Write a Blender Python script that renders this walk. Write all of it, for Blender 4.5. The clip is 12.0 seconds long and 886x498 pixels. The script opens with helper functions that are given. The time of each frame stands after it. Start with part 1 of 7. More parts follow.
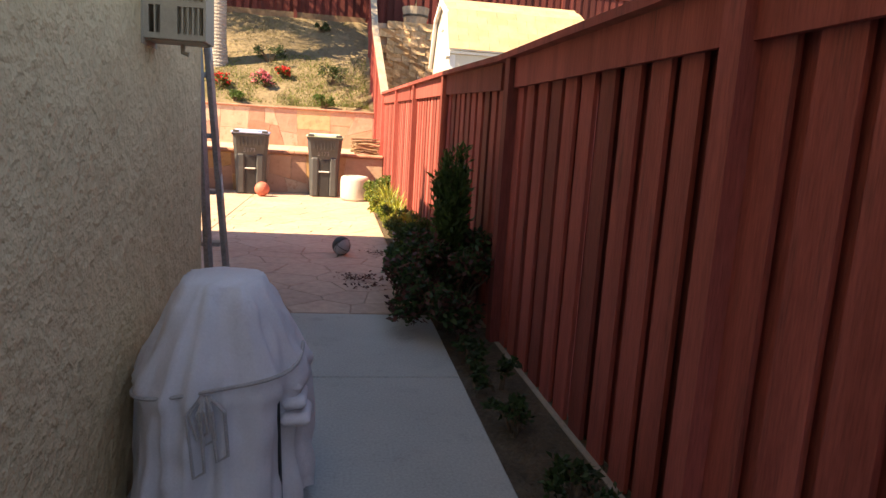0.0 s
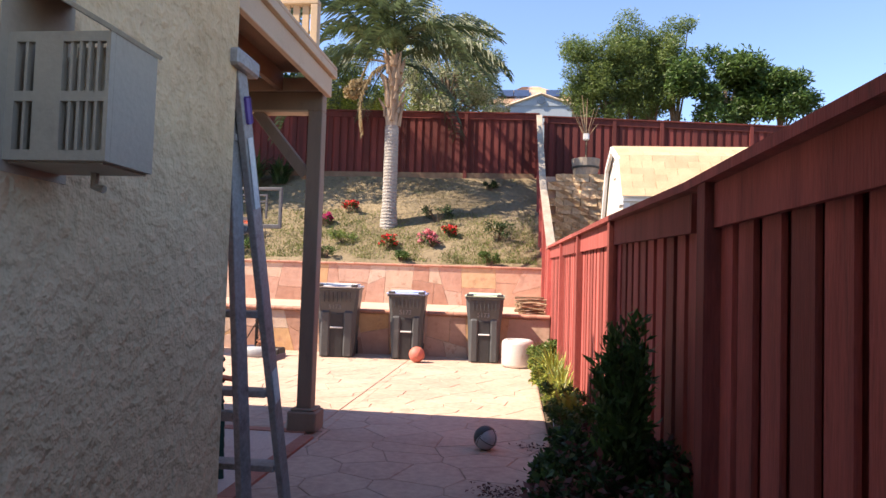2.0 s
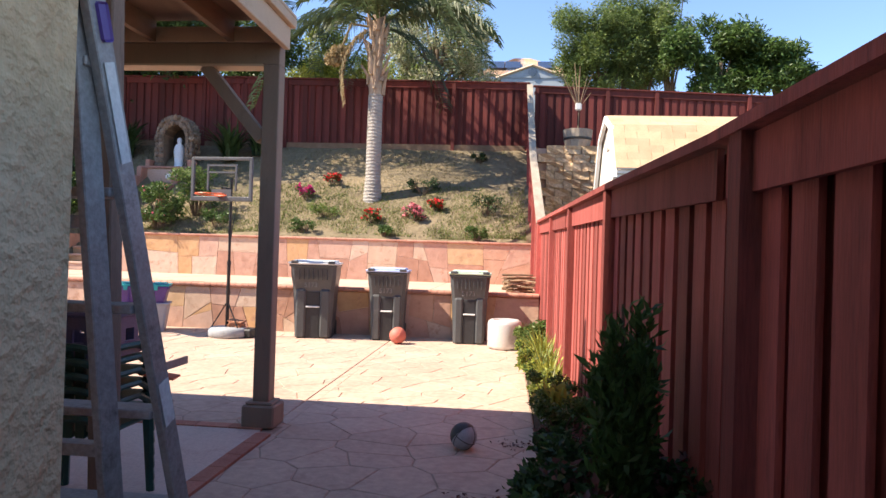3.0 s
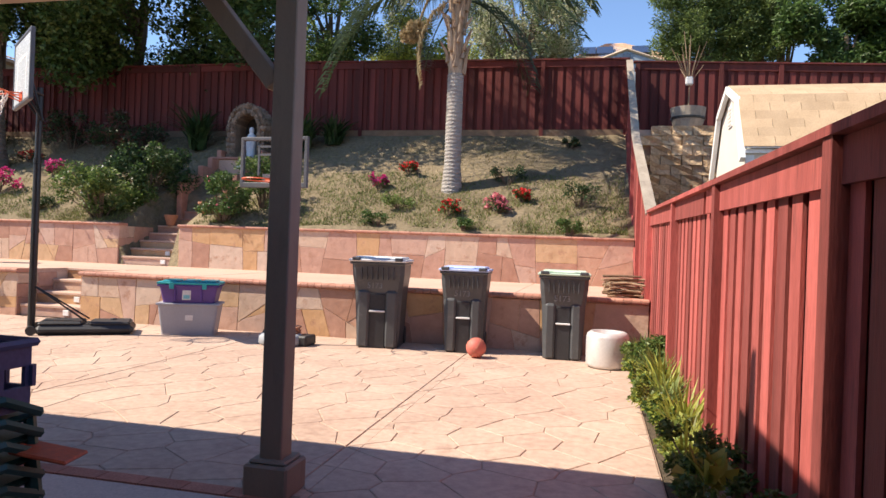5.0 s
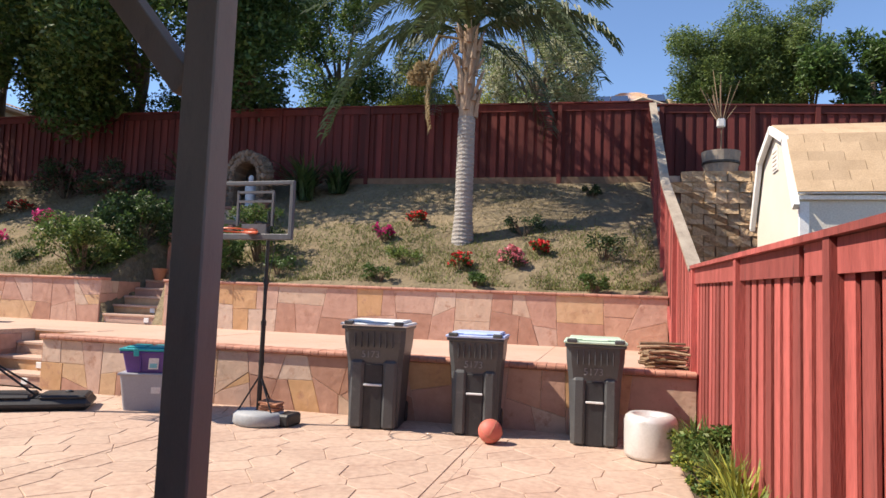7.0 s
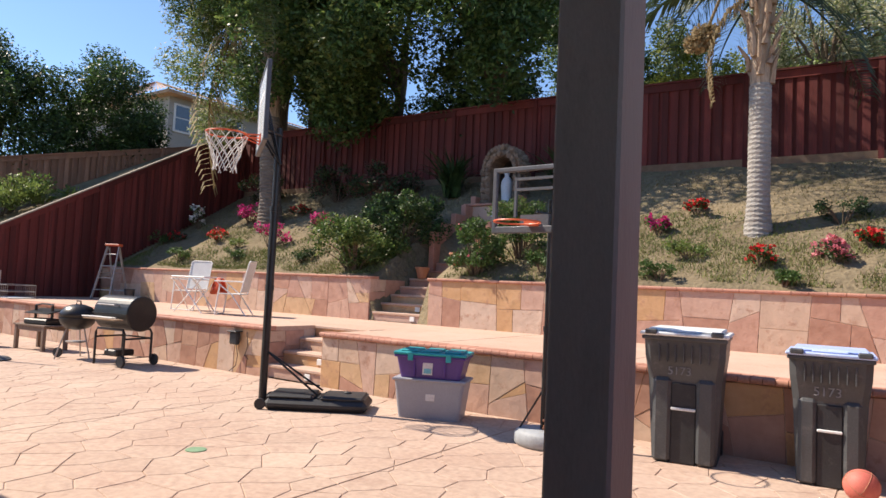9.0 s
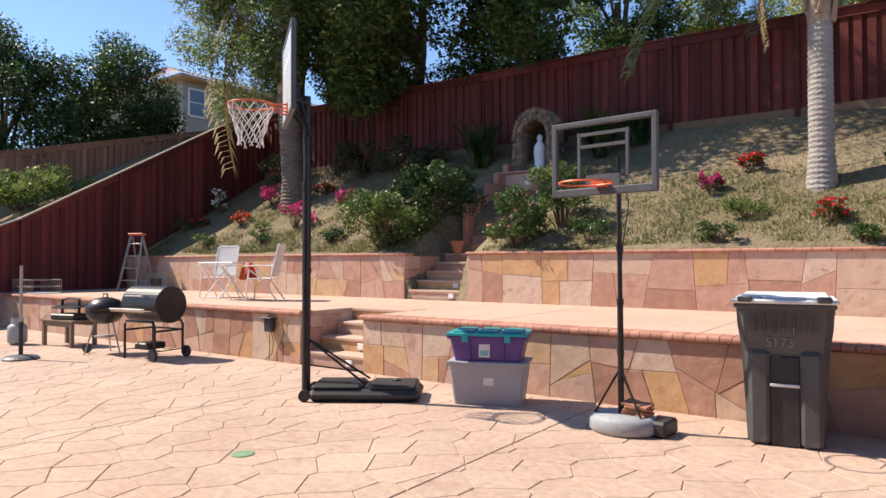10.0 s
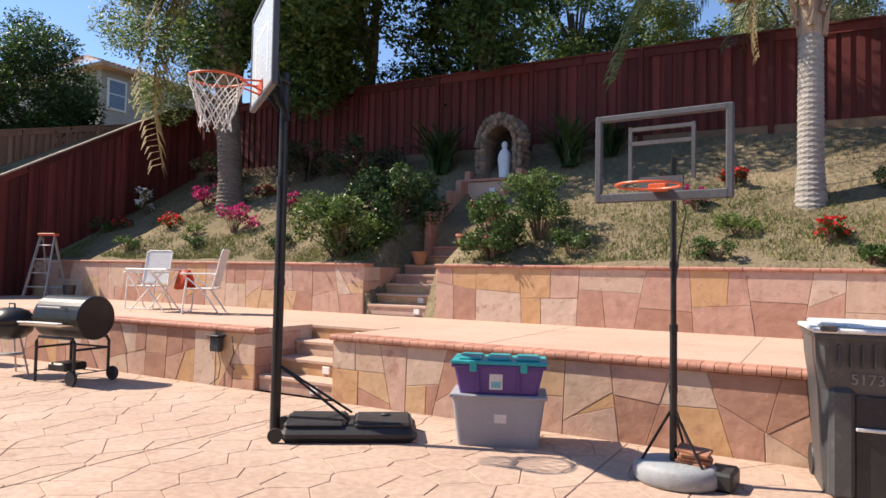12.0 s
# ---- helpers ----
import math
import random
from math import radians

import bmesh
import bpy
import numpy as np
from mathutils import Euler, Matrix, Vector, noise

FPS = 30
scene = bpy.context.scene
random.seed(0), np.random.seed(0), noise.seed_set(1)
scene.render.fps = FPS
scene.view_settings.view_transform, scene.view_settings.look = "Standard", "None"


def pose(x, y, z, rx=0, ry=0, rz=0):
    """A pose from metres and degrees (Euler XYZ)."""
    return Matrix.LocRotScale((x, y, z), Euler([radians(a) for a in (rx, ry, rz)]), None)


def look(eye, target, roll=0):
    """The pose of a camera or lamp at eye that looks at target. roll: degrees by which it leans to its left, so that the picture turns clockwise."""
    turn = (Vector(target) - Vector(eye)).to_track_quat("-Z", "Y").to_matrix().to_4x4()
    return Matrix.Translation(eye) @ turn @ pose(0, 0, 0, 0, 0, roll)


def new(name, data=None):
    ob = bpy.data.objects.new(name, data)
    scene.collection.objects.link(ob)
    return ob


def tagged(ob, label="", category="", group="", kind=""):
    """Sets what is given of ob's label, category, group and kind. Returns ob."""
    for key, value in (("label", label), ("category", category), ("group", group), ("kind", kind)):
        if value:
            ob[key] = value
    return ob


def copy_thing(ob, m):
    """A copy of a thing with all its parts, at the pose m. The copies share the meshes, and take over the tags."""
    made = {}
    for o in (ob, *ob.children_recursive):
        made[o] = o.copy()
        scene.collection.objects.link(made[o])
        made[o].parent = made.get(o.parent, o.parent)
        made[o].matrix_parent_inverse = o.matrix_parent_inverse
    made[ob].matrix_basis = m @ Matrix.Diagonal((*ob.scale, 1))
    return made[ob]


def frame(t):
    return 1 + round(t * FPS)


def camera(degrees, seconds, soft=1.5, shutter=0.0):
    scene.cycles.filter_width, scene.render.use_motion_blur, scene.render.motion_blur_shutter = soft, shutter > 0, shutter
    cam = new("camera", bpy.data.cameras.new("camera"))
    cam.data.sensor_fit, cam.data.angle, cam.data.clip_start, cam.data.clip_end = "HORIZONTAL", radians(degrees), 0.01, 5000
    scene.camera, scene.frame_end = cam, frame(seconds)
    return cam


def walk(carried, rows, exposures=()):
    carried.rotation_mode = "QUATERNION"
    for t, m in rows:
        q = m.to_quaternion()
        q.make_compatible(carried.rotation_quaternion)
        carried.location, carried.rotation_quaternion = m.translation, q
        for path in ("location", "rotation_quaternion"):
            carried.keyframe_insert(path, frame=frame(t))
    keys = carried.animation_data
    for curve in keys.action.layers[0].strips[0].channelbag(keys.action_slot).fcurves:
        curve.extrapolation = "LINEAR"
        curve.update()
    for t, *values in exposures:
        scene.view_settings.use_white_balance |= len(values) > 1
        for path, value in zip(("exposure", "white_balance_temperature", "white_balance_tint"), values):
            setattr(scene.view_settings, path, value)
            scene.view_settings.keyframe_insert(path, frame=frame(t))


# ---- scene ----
cam = camera(67.1, 12.0)
PATH = [
    (0, (0.197, -0.025, 1.208), (0.521, 1.919, 0.867), 3.5),
    (0.5, (0.287, 0.297, 1.232), (0.585, 2.254, 0.947), 2.6),
    (1, (0.373, 0.608, 1.272), (0.313, 2.607, 1.225), 2.1),
    (1.5, (0.398, 0.940, 1.287), (0.273, 2.937, 1.297), 2.5),
    (2, (0.475, 1.263, 1.269), (0.254, 3.249, 1.360), 1.8),
    (2.5, (0.556, 1.604, 1.269), (0.375, 3.595, 1.304), 1.3),
    (3, (0.530, 1.898, 1.290), (0.337, 3.889, 1.308), 1.8),
    (3.2, (0.512, 2.052, 1.283), (0.208, 4.028, 1.302), 0.9),
    (4.8, (0.363, 3.329, 1.274), (-0.075, 5.280, 1.292), 3.3),
    (5, (0.344, 3.496, 1.281), (-0.100, 5.447, 1.281), 2.1),
    (5.5, (0.262, 3.828, 1.326), (-0.170, 5.781, 1.343), 2.5),
    (6, (0.272, 4.168, 1.323), (-0.213, 6.107, 1.412), 3.1),
    (6.5, (0.173, 4.469, 1.335), (-0.222, 6.428, 1.413), 3.3),
    (6.7, (0.156, 4.569, 1.369), (-0.277, 6.516, 1.523), 2.9),
    (8.3, (-0.305, 5.192, 1.454), (-1.099, 7.026, 1.522), 3.9),
    (8.5, (-0.418, 5.292, 1.457), (-1.352, 7.052, 1.623), 4.3),
    (9, (-0.777, 5.542, 1.419), (-1.906, 7.189, 1.534), 2.6),
    (9.5, (-1.078, 5.661, 1.411), (-2.156, 7.343, 1.499), 2.2),
    (10, (-1.411, 5.891, 1.419), (-2.587, 7.508, 1.456), -0.2),
    (10.5, (-1.681, 6.028, 1.432), (-2.770, 7.704, 1.499), 2.7),
    (11, (-2.009, 6.169, 1.431), (-2.972, 7.920, 1.508), 3.1),
    (11.5, (-2.323, 6.324, 1.436), (-3.347, 8.040, 1.507), 3.2),
    (12, (-2.615, 6.355, 1.432), (-3.596, 8.096, 1.505), 1.1),
]
EXPOSURES = [(0.0, 1.82, 10800, 16), (0.7, 1.92, 9100, 14), (1.1, 1.86, 8300, 15), (1.5, 1.57, 7900, 17), (2.0, 1.47, 7500, 17), (2.5, 1.46, 7300, 15), (3.2, 1.45, 7200, 13), (5.0, 1.0, 7050, 13), (8.5, 0.84, 7000, 13), (12.0, 0.84, 7000, 13)]
walk(cam, [(t, look(eye, target, roll)) for t, eye, target, roll in PATH], EXPOSURES)

# ---- light ----
SUN_WAY = Vector((0.87, 0.29, -1.0)).normalized()
world = bpy.data.worlds.new("sky")
scene.world = world
world.use_nodes = True
wn, wl = world.node_tree.nodes, world.node_tree.links
sky = wn.new("ShaderNodeTexSky")
sky.sky_type, sky.sun_disc = "NISHITA", False
sky.sun_elevation, sky.sun_rotation = math.asin(-SUN_WAY.z), math.atan2(-SUN_WAY.x, -SUN_WAY.y)
sky.altitude, sky.air_density, sky.dust_density, sky.ozone_density = 900, 1.0, 0.0, 6.0
wn["Background"].inputs["Strength"].default_value = 0.125
wl.new(sky.outputs[0], wn["Background"].inputs["Color"])
sun = new("sun", bpy.data.lights.new("sun", "SUN"))
sun.data.energy, sun.data.angle, sun.data.color = 4.5, radians(0.53), (1.0, 0.92, 0.80)
sun.matrix_world = look((-20, -8, 30), Vector((-20, -8, 30)) + SUN_WAY)


# ---- materials ----
def shade(name, c1, c2, scale=3.0, rough=0.8, bump=0.3, fine=40.0, c3=None, metal=0.0, vary=0.0, island=0.0, stretch=(1, 1, 1), dist=0.01, spec=0.4, through_light=0.0, rand_colors=None, local=False, grainy=0.3):
    """A surface with broad blotches (c1 to c2), fine grain, optional stains (c3), relief, and piece-to-piece variation."""
    m = bpy.data.materials.new(name)
    m.use_nodes = True
    n, l = m.node_tree.nodes, m.node_tree.links
    bsdf = n["Principled BSDF"]
    if local:
        pos = n.new("ShaderNodeTexCoord").outputs["Object"]
    else:
        pos = n.new("ShaderNodeNewGeometry").outputs["Position"]
    mp = n.new("ShaderNodeMapping")
    mp.inputs["Scale"].default_value = stretch
    l.new(pos, mp.inputs["Vector"])

    def tex(sc, detail=4.0, rough_=0.6):
        t = n.new("ShaderNodeTexNoise")
        t.inputs["Scale"].default_value, t.inputs["Detail"].default_value, t.inputs["Roughness"].default_value = sc, detail, rough_
        l.new(mp.outputs[0], t.inputs["Vector"])
        return t.outputs["Fac"]

    def ramp(sock, lo, hi):
        r = n.new("ShaderNodeMapRange")
        r.inputs["From Min"].default_value, r.inputs["From Max"].default_value = lo, hi
        l.new(sock, r.inputs["Value"])
        return r.outputs[0]

    def mix(fac, a, b, mode="MIX"):
        x = n.new("ShaderNodeMix")
        x.data_type, x.blend_type = "RGBA", mode
        for sock, v in ((x.inputs[0], fac), (x.inputs[6], a), (x.inputs[7], b)):
            if isinstance(v, (int, float)):
                sock.default_value = v
            elif isinstance(v, tuple):
                sock.default_value = (*v, 1)
            else:
                l.new(v, sock)
        return x.outputs[2]

    broad, grain = tex(scale), tex(fine, 3.0)
    col = mix(ramp(broad, 0.35, 0.65), c1, c2)
    if rand_colors:
        cr = n.new("ShaderNodeValToRGB")
        cr.color_ramp.interpolation = "CONSTANT"
        while len(cr.color_ramp.elements) < len(rand_colors):
            cr.color_ramp.elements.new(0.5)
        for i, c in enumerate(rand_colors):
            cr.color_ramp.elements[i].position = i / len(rand_colors)
            cr.color_ramp.elements[i].color = (*c, 1)
        src = n.new("ShaderNodeNewGeometry").outputs["Random Per Island"] if island else n.new("ShaderNodeObjectInfo").outputs["Random"]
        l.new(src, cr.inputs[0])
        col = mix(0.8, col, cr.outputs[0])
    if c3:
        col = mix(ramp(tex(scale * 2.7, 6.0, 0.7), 0.55, 0.72), col, c3)
    col = mix(grainy, col, mix(ramp(grain, 0.3, 0.7), tuple(v * 0.6 for v in c1), tuple(min(1, v * 1.35) for v in c2)), "MIX") if not rand_colors else mix(0.25, col, mix(ramp(grain, 0.3, 0.7), tuple(v * 0.6 for v in c1), tuple(min(1, v * 1.3) for v in c2)))
    if vary or (island and not rand_colors):
        src = n.new("ShaderNodeNewGeometry").outputs["Random Per Island"] if island else n.new("ShaderNodeObjectInfo").outputs["Random"]
        r = n.new("ShaderNodeMapRange")
        v = vary or island
        r.inputs["To Min"].default_value, r.inputs["To Max"].default_value = 1 - v, 1 + v
        l.new(src, r.inputs["Value"])
        hs = n.new("ShaderNodeHueSaturation")
        l.new(r.outputs[0], hs.inputs["Value"])
        l.new(col, hs.inputs["Color"])
        col = hs.outputs[0]
    l.new(col, bsdf.inputs["Base Color"])
    bsdf.inputs["Metallic"].default_value = metal
    bsdf.inputs["Specular IOR Level"].default_value = spec
    rr = n.new("ShaderNodeMapRange")
    rr.inputs["To Min"].default_value, rr.inputs["To Max"].default_value = max(0.03, rough - 0.12), min(1, rough + 0.12)
    l.new(grain, rr.inputs["Value"])
    l.new(rr.outputs[0], bsdf.inputs["Roughness"])
    if bump:
        b = n.new("ShaderNodeBump")
        b.inputs["Strength"].default_value, b.inputs["Distance"].default_value = bump, dist
        add = n.new("ShaderNodeMath")
        l.new(broad, add.inputs[0])
        l.new(grain, add.inputs[1])
        l.new(add.outputs[0], b.inputs["Height"])
        l.new(b.outputs[0], bsdf.inputs["Normal"])
    if through_light:
        tr = n.new("ShaderNodeBsdfTranslucent")
        l.new(col, tr.inputs["Color"])
        ms = n.new("ShaderNodeMixShader")
        ms.inputs[0].default_value = through_light
        l.new(bsdf.outputs[0], ms.inputs[1])
        l.new(tr.outputs[0], ms.inputs[2])
        l.new(ms.outputs[0], n["Material Output"].inputs["Surface"])
    return m


FLAG = [(0.52, 0.29, 0.20), (0.58, 0.43, 0.32), (0.41, 0.19, 0.13), (0.62, 0.49, 0.39), (0.56, 0.31, 0.11), (0.53, 0.33, 0.26), (0.34, 0.145, 0.095), (0.58, 0.38, 0.19), (0.47, 0.25, 0.19), (0.55, 0.37, 0.30)]
M = {
    "stucco": shade("tan_stucco", (0.69, 0.47, 0.27), (0.78, 0.55, 0.33), 1.2, 0.95, 1.0, 22, (0.57, 0.37, 0.20), dist=0.024, grainy=0.22, spec=0.15),
    "trim": shade("beige_trim_paint", (0.46, 0.36, 0.26), (0.50, 0.40, 0.29), 2.0, 0.7, 0.15, 80, (0.40, 0.31, 0.22), grainy=0.12),
    # Post, beam and brace: darker and browner than the trim.
    "taupe": shade("taupe_post_tone", (0.22, 0.17, 0.13), (0.25, 0.195, 0.15), 2.0, 0.7, 0.2, 60, (0.19, 0.145, 0.11), grainy=0.12, stretch=(3, 3, 0.7)),
    "deck_wood": shade("brown_deck_wood", (0.16, 0.10, 0.06), (0.22, 0.14, 0.09), 3.0, 0.8, 0.3, 60, stretch=(3, 1, 3)),
    "concrete": shade("grey_concrete", (0.35, 0.37, 0.35), (0.42, 0.435, 0.41), 1.4, 0.9, 0.25, 90, (0.27, 0.28, 0.27)),
    "patio_joint": shade("patio_joint", (0.33, 0.22, 0.165), (0.40, 0.28, 0.215), 4, 0.95, 0.3, 60),
    "patio": shade("stamped_concrete", (0.415, 0.284, 0.220), (0.500, 0.372, 0.292), 0.9, 0.75, 0.8, 16, (0.340, 0.215, 0.165), vary=0.05, dist=0.006),
    "patio_far": shade("stamped_concrete_far", (0.415, 0.284, 0.220), (0.500, 0.372, 0.292), 0.9, 0.75, 0.8, 16, (0.340, 0.215, 0.165), island=0.05, dist=0.006),
    "porch": shade("painted_porch_slab", (0.50, 0.38, 0.33), (0.58, 0.46, 0.40), 1.1, 0.6, 0.12, 60, (0.42, 0.26, 0.22)),
    "brick_edge": shade("red_brick_edge", (0.36, 0.13, 0.09), (0.46, 0.20, 0.14), 6, 0.8, 0.4, 70, (0.30, 0.12, 0.09), vary=0.15),
    "terrace": shade("pink_terrace_concrete", (0.485, 0.325, 0.245), (0.550, 0.392, 0.310), 1.0, 0.85, 0.3, 50, (0.405, 0.262, 0.196)),
    "mortar": shade("wall_mortar", (0.56, 0.41, 0.31), (0.64, 0.48, 0.37), 5, 0.95, 0.4, 70),
    "flag": shade("flagstone", (0.470, 0.304, 0.226), (0.539, 0.374, 0.287), 2.2, 0.8, 0.55, 6, (0.330, 0.150, 0.090), rand_colors=FLAG, dist=0.02),
    "cap": shade("red_cap_brick", (0.400, 0.174, 0.122), (0.487, 0.252, 0.183), 5, 0.7, 0.3, 60, (0.348, 0.157, 0.113), vary=0.14),
    "red": shade("red_fence_stain", (0.235, 0.053, 0.047), (0.405, 0.104, 0.092), 1.3, 0.72, 0.7, 26, (0.085, 0.036, 0.033), vary=0.36, stretch=(5, 5, 0.45), dist=0.004, spec=0.3),
    # Darker red stain; part of the fences' shade is put into this colour.
    "red_dark": shade("shade_dark_red_stain", (0.088, 0.019, 0.017), (0.145, 0.030, 0.026), 1.3, 0.75, 0.5, 26, (0.05, 0.022, 0.02), vary=0.35, stretch=(5, 5, 0.45), dist=0.004, spec=0.3),
    "bare_wood": shade("weathered_bare_wood", (0.24, 0.20, 0.16), (0.36, 0.31, 0.25), 1.5, 0.9, 0.5, 30, (0.15, 0.11, 0.09), vary=0.15, stretch=(4, 1, 4), dist=0.004),
    "brown_fence": shade("brown_neighbour_fence", (0.27, 0.13, 0.085), (0.38, 0.20, 0.13), 1.3, 0.85, 0.4, 30, vary=0.25, stretch=(5, 5, 0.5)),
    "soil": shade("dry_slope_soil", (0.145, 0.116, 0.074), (0.240, 0.192, 0.125), 0.7, 0.98, 1.0, 9, (0.120, 0.125, 0.050), dist=0.06, spec=0.1),
    "bed": shade("dark_bed_soil", (0.06, 0.045, 0.03), (0.12, 0.09, 0.06), 6, 0.98, 1.0, 40, (0.16, 0.12, 0.08), dist=0.03),
    "block": shade("split_face_block", (0.48, 0.33, 0.185), (0.62, 0.44, 0.27), 3, 0.95, 1.0, 18, (0.20, 0.14, 0.10), vary=0.2, dist=0.04),
    "white_paint": shade("white_paint", (0.74, 0.74, 0.72), (0.80, 0.80, 0.78), 2, 0.6, 0.1, 60),
    "cream_wall": shade("cream_wall", (0.62, 0.58, 0.50), (0.68, 0.64, 0.56), 1.2, 0.85, 0.3, 50),
    "shingle": shade("tan_shingle", (0.40, 0.28, 0.17), (0.50, 0.36, 0.23), 3, 0.9, 0.5, 70, vary=0.10),
    "tile": shade("clay_roof_tile", (0.36, 0.22, 0.14), (0.48, 0.32, 0.21), 2, 0.85, 0.4, 25, (0.28, 0.18, 0.12), vary=0.15, island=0.12),
    "solar": shade("solar_panel", (0.02, 0.03, 0.06), (0.03, 0.045, 0.09), 3, 0.15, 0.0, 30),
    "glass": shade("window_glass", (0.04, 0.06, 0.09), (0.07, 0.09, 0.12), 1, 0.06, 0.0, 30, spec=0.8),
}


# ---- building helpers ----
def obj(name, me, parent=None, label="", m=None):
    ob = new(name, me)
    if parent:
        ob.parent = parent
    if m is not None:
        ob.matrix_basis = m
    if label:
        ob["label"] = label
    return ob


def part(name, bm, material, parent=None, label="", smooth=False, m=None):
    me = bpy.data.meshes.new(name)
    bmesh.ops.recalc_face_normals(bm, faces=bm.faces)
    bm.to_mesh(me)
    bm.free()
    me.materials.append(material)
    if smooth:
        me.polygons.foreach_set("use_smooth", [True] * len(me.polygons))
    return obj(name, me, parent, label, m)


def thing(name, m, label, category, group=""):
    e = new(name)
    e.empty_display_size = 0.2
    e.matrix_basis = m
    return tagged(e, label, category, group)


def box(bm, x0, y0, z0, x1, y1, z1, bev=0.0, m=None):
    r = bmesh.ops.create_cube(bm, size=1)["verts"]
    for v in r:
        v.co = Vector((x0 + (v.co.x + 0.5) * (x1 - x0), y0 + (v.co.y + 0.5) * (y1 - y0), z0 + (v.co.z + 0.5) * (z1 - z0)))
    if bev:
        es = list({e for v in r for e in v.link_edges})
        r = bmesh.ops.bevel(bm, geom=es, offset=bev, segments=1, profile=0.5, affect="EDGES")["verts"]
    if m is not None:
        bmesh.ops.transform(bm, matrix=m, verts=list(r))
    return bm


def boxed(*a, **k):
    return box(bmesh.new(), *a, **k)


def tube(bm, pts, r, sides=8, taper=None, closed=False):
    """A round bar along a line of points."""
    pts = [Vector(p) for p in pts]
    rings, n = [], len(pts)
    for i, p in enumerate(pts):
        a = pts[(i - 1) % n] if (closed or i) else p
        b = pts[(i + 1) % n] if (closed or i < n - 1) else p
        d = (b - a).normalized()
        u = d.orthogonal().normalized() if abs(d.z) > 0.95 else d.cross(Vector((0, 0, 1))).normalized()
        w = d.cross(u)
        rad = r if taper is None else r * (1 + (taper - 1) * i / max(1, n - 1))
        rings.append([bm.verts.new(p + (u * math.cos(2 * math.pi * k / sides) + w * math.sin(2 * math.pi * k / sides)) * rad) for k in range(sides)])
    pairs = list(zip(rings, rings[1:] + ([rings[0]] if closed else [])))
    if not closed:
        pairs = list(zip(rings, rings[1:]))
    for a, b in pairs:
        for k in range(sides):
            bm.faces.new((a[k], a[(k + 1) % sides], b[(k + 1) % sides], b[k]))
    if not closed:
        bm.faces.new(rings[0][::-1])
        bm.faces.new(rings[-1])
    return bm


def lathe(bm, profile, sides=24, m=None):
    """A turned shape from (radius, height) pairs."""
    rings = []
    for r, z in profile:
        rings.append([bm.verts.new((r * math.cos(2 * math.pi * k / sides), r * math.sin(2 * math.pi * k / sides), z)) for k in range(sides)])
    for a, b in zip(rings, rings[1:]):
        for k in range(sides):
            bm.faces.new((a[k], a[(k + 1) % sides], b[(k + 1) % sides], b[k]))
    bm.faces.new(rings[0][::-1])
    bm.faces.new(rings[-1])
    if m is not None:
        bmesh.ops.transform(bm, matrix=m, verts=[v for r in rings for v in r])
    return bm


def quads(name, V, material, parent=None, label="", smooth=False, m=None, n=4):
    """A mesh from an array (faces, n corners, 3)."""
    V = np.asarray(V, dtype=np.float32).reshape(-1, n, 3)
    k = len(V)
    me = bpy.data.meshes.new(name)
    me.vertices.add(k * n)
    me.vertices.foreach_set("co", V.ravel())
    me.loops.add(k * n)
    me.loops.foreach_set("vertex_index", np.arange(k * n, dtype=np.int32))
    me.polygons.add(k)
    me.polygons.foreach_set("loop_start", np.arange(0, k * n, n, dtype=np.int32))
    me.update()
    me.validate()
    me.materials.append(material)
    return obj(name, me, parent, label, m)


def clip(poly, px, py, nx, ny):
    """Keeps the part of a polygon where (p - (px, py)) . n <= 0."""
    out = []
    for i, a in enumerate(poly):
        b = poly[(i + 1) % len(poly)]
        da, db = (a[0] - px) * nx + (a[1] - py) * ny, (b[0] - px) * nx + (b[1] - py) * ny
        if da <= 0:
            out.append(a)
        if (da < 0 < db) or (db < 0 < da):
            k = da / (da - db)
            out.append((a[0] + k * (b[0] - a[0]), a[1] + k * (b[1] - a[1])))
    return out


def cells(x0, y0, x1, y1, dx, dy, jitter, gap, rng, brick=0.5):
    """Irregular stone outlines that fill a rectangle, with a joint between them."""
    nx, ny = max(1, round((x1 - x0) / dx)), max(1, round((y1 - y0) / dy))
    dx, dy = (x1 - x0) / nx, (y1 - y0) / ny
    seeds = {}
    for j in range(-2, ny + 2):
        for i in range(-2, nx + 2):
            ox = brick * dx if j % 2 else 0
            seeds[i, j] = (x0 + (i + 0.5 + rng.uniform(-jitter, jitter)) * dx + ox - brick * dx / 2, y0 + (j + 0.5 + rng.uniform(-jitter, jitter)) * dy)
    out = []
    for (i, j), s in seeds.items():
        poly = [(x0, y0), (x1, y0), (x1, y1), (x0, y1)]
        for a in range(-2, 3):
            for b in range(-2, 3):
                t = seeds.get((i + a, j + b))
                if t is None or (a == 0 and b == 0):
                    continue
                nxv, nyv = t[0] - s[0], t[1] - s[1]
                L = math.hypot(nxv, nyv)
                nxv, nyv = nxv / L, nyv / L
                mx, my = (s[0] + t[0]) / 2 - nxv * gap / 2, (s[1] + t[1]) / 2 - nyv * gap / 2
                poly = clip(poly, mx, my, nxv, nyv)
                if len(poly) < 3:
                    break
            if len(poly) < 3:
                break
        if len(poly) >= 3:
            clean = [p for k, p in enumerate(poly) if math.hypot(p[0] - poly[k - 1][0], p[1] - poly[k - 1][1]) > 0.012]
            if len(clean) >= 3:
                out.append(clean)
    return out


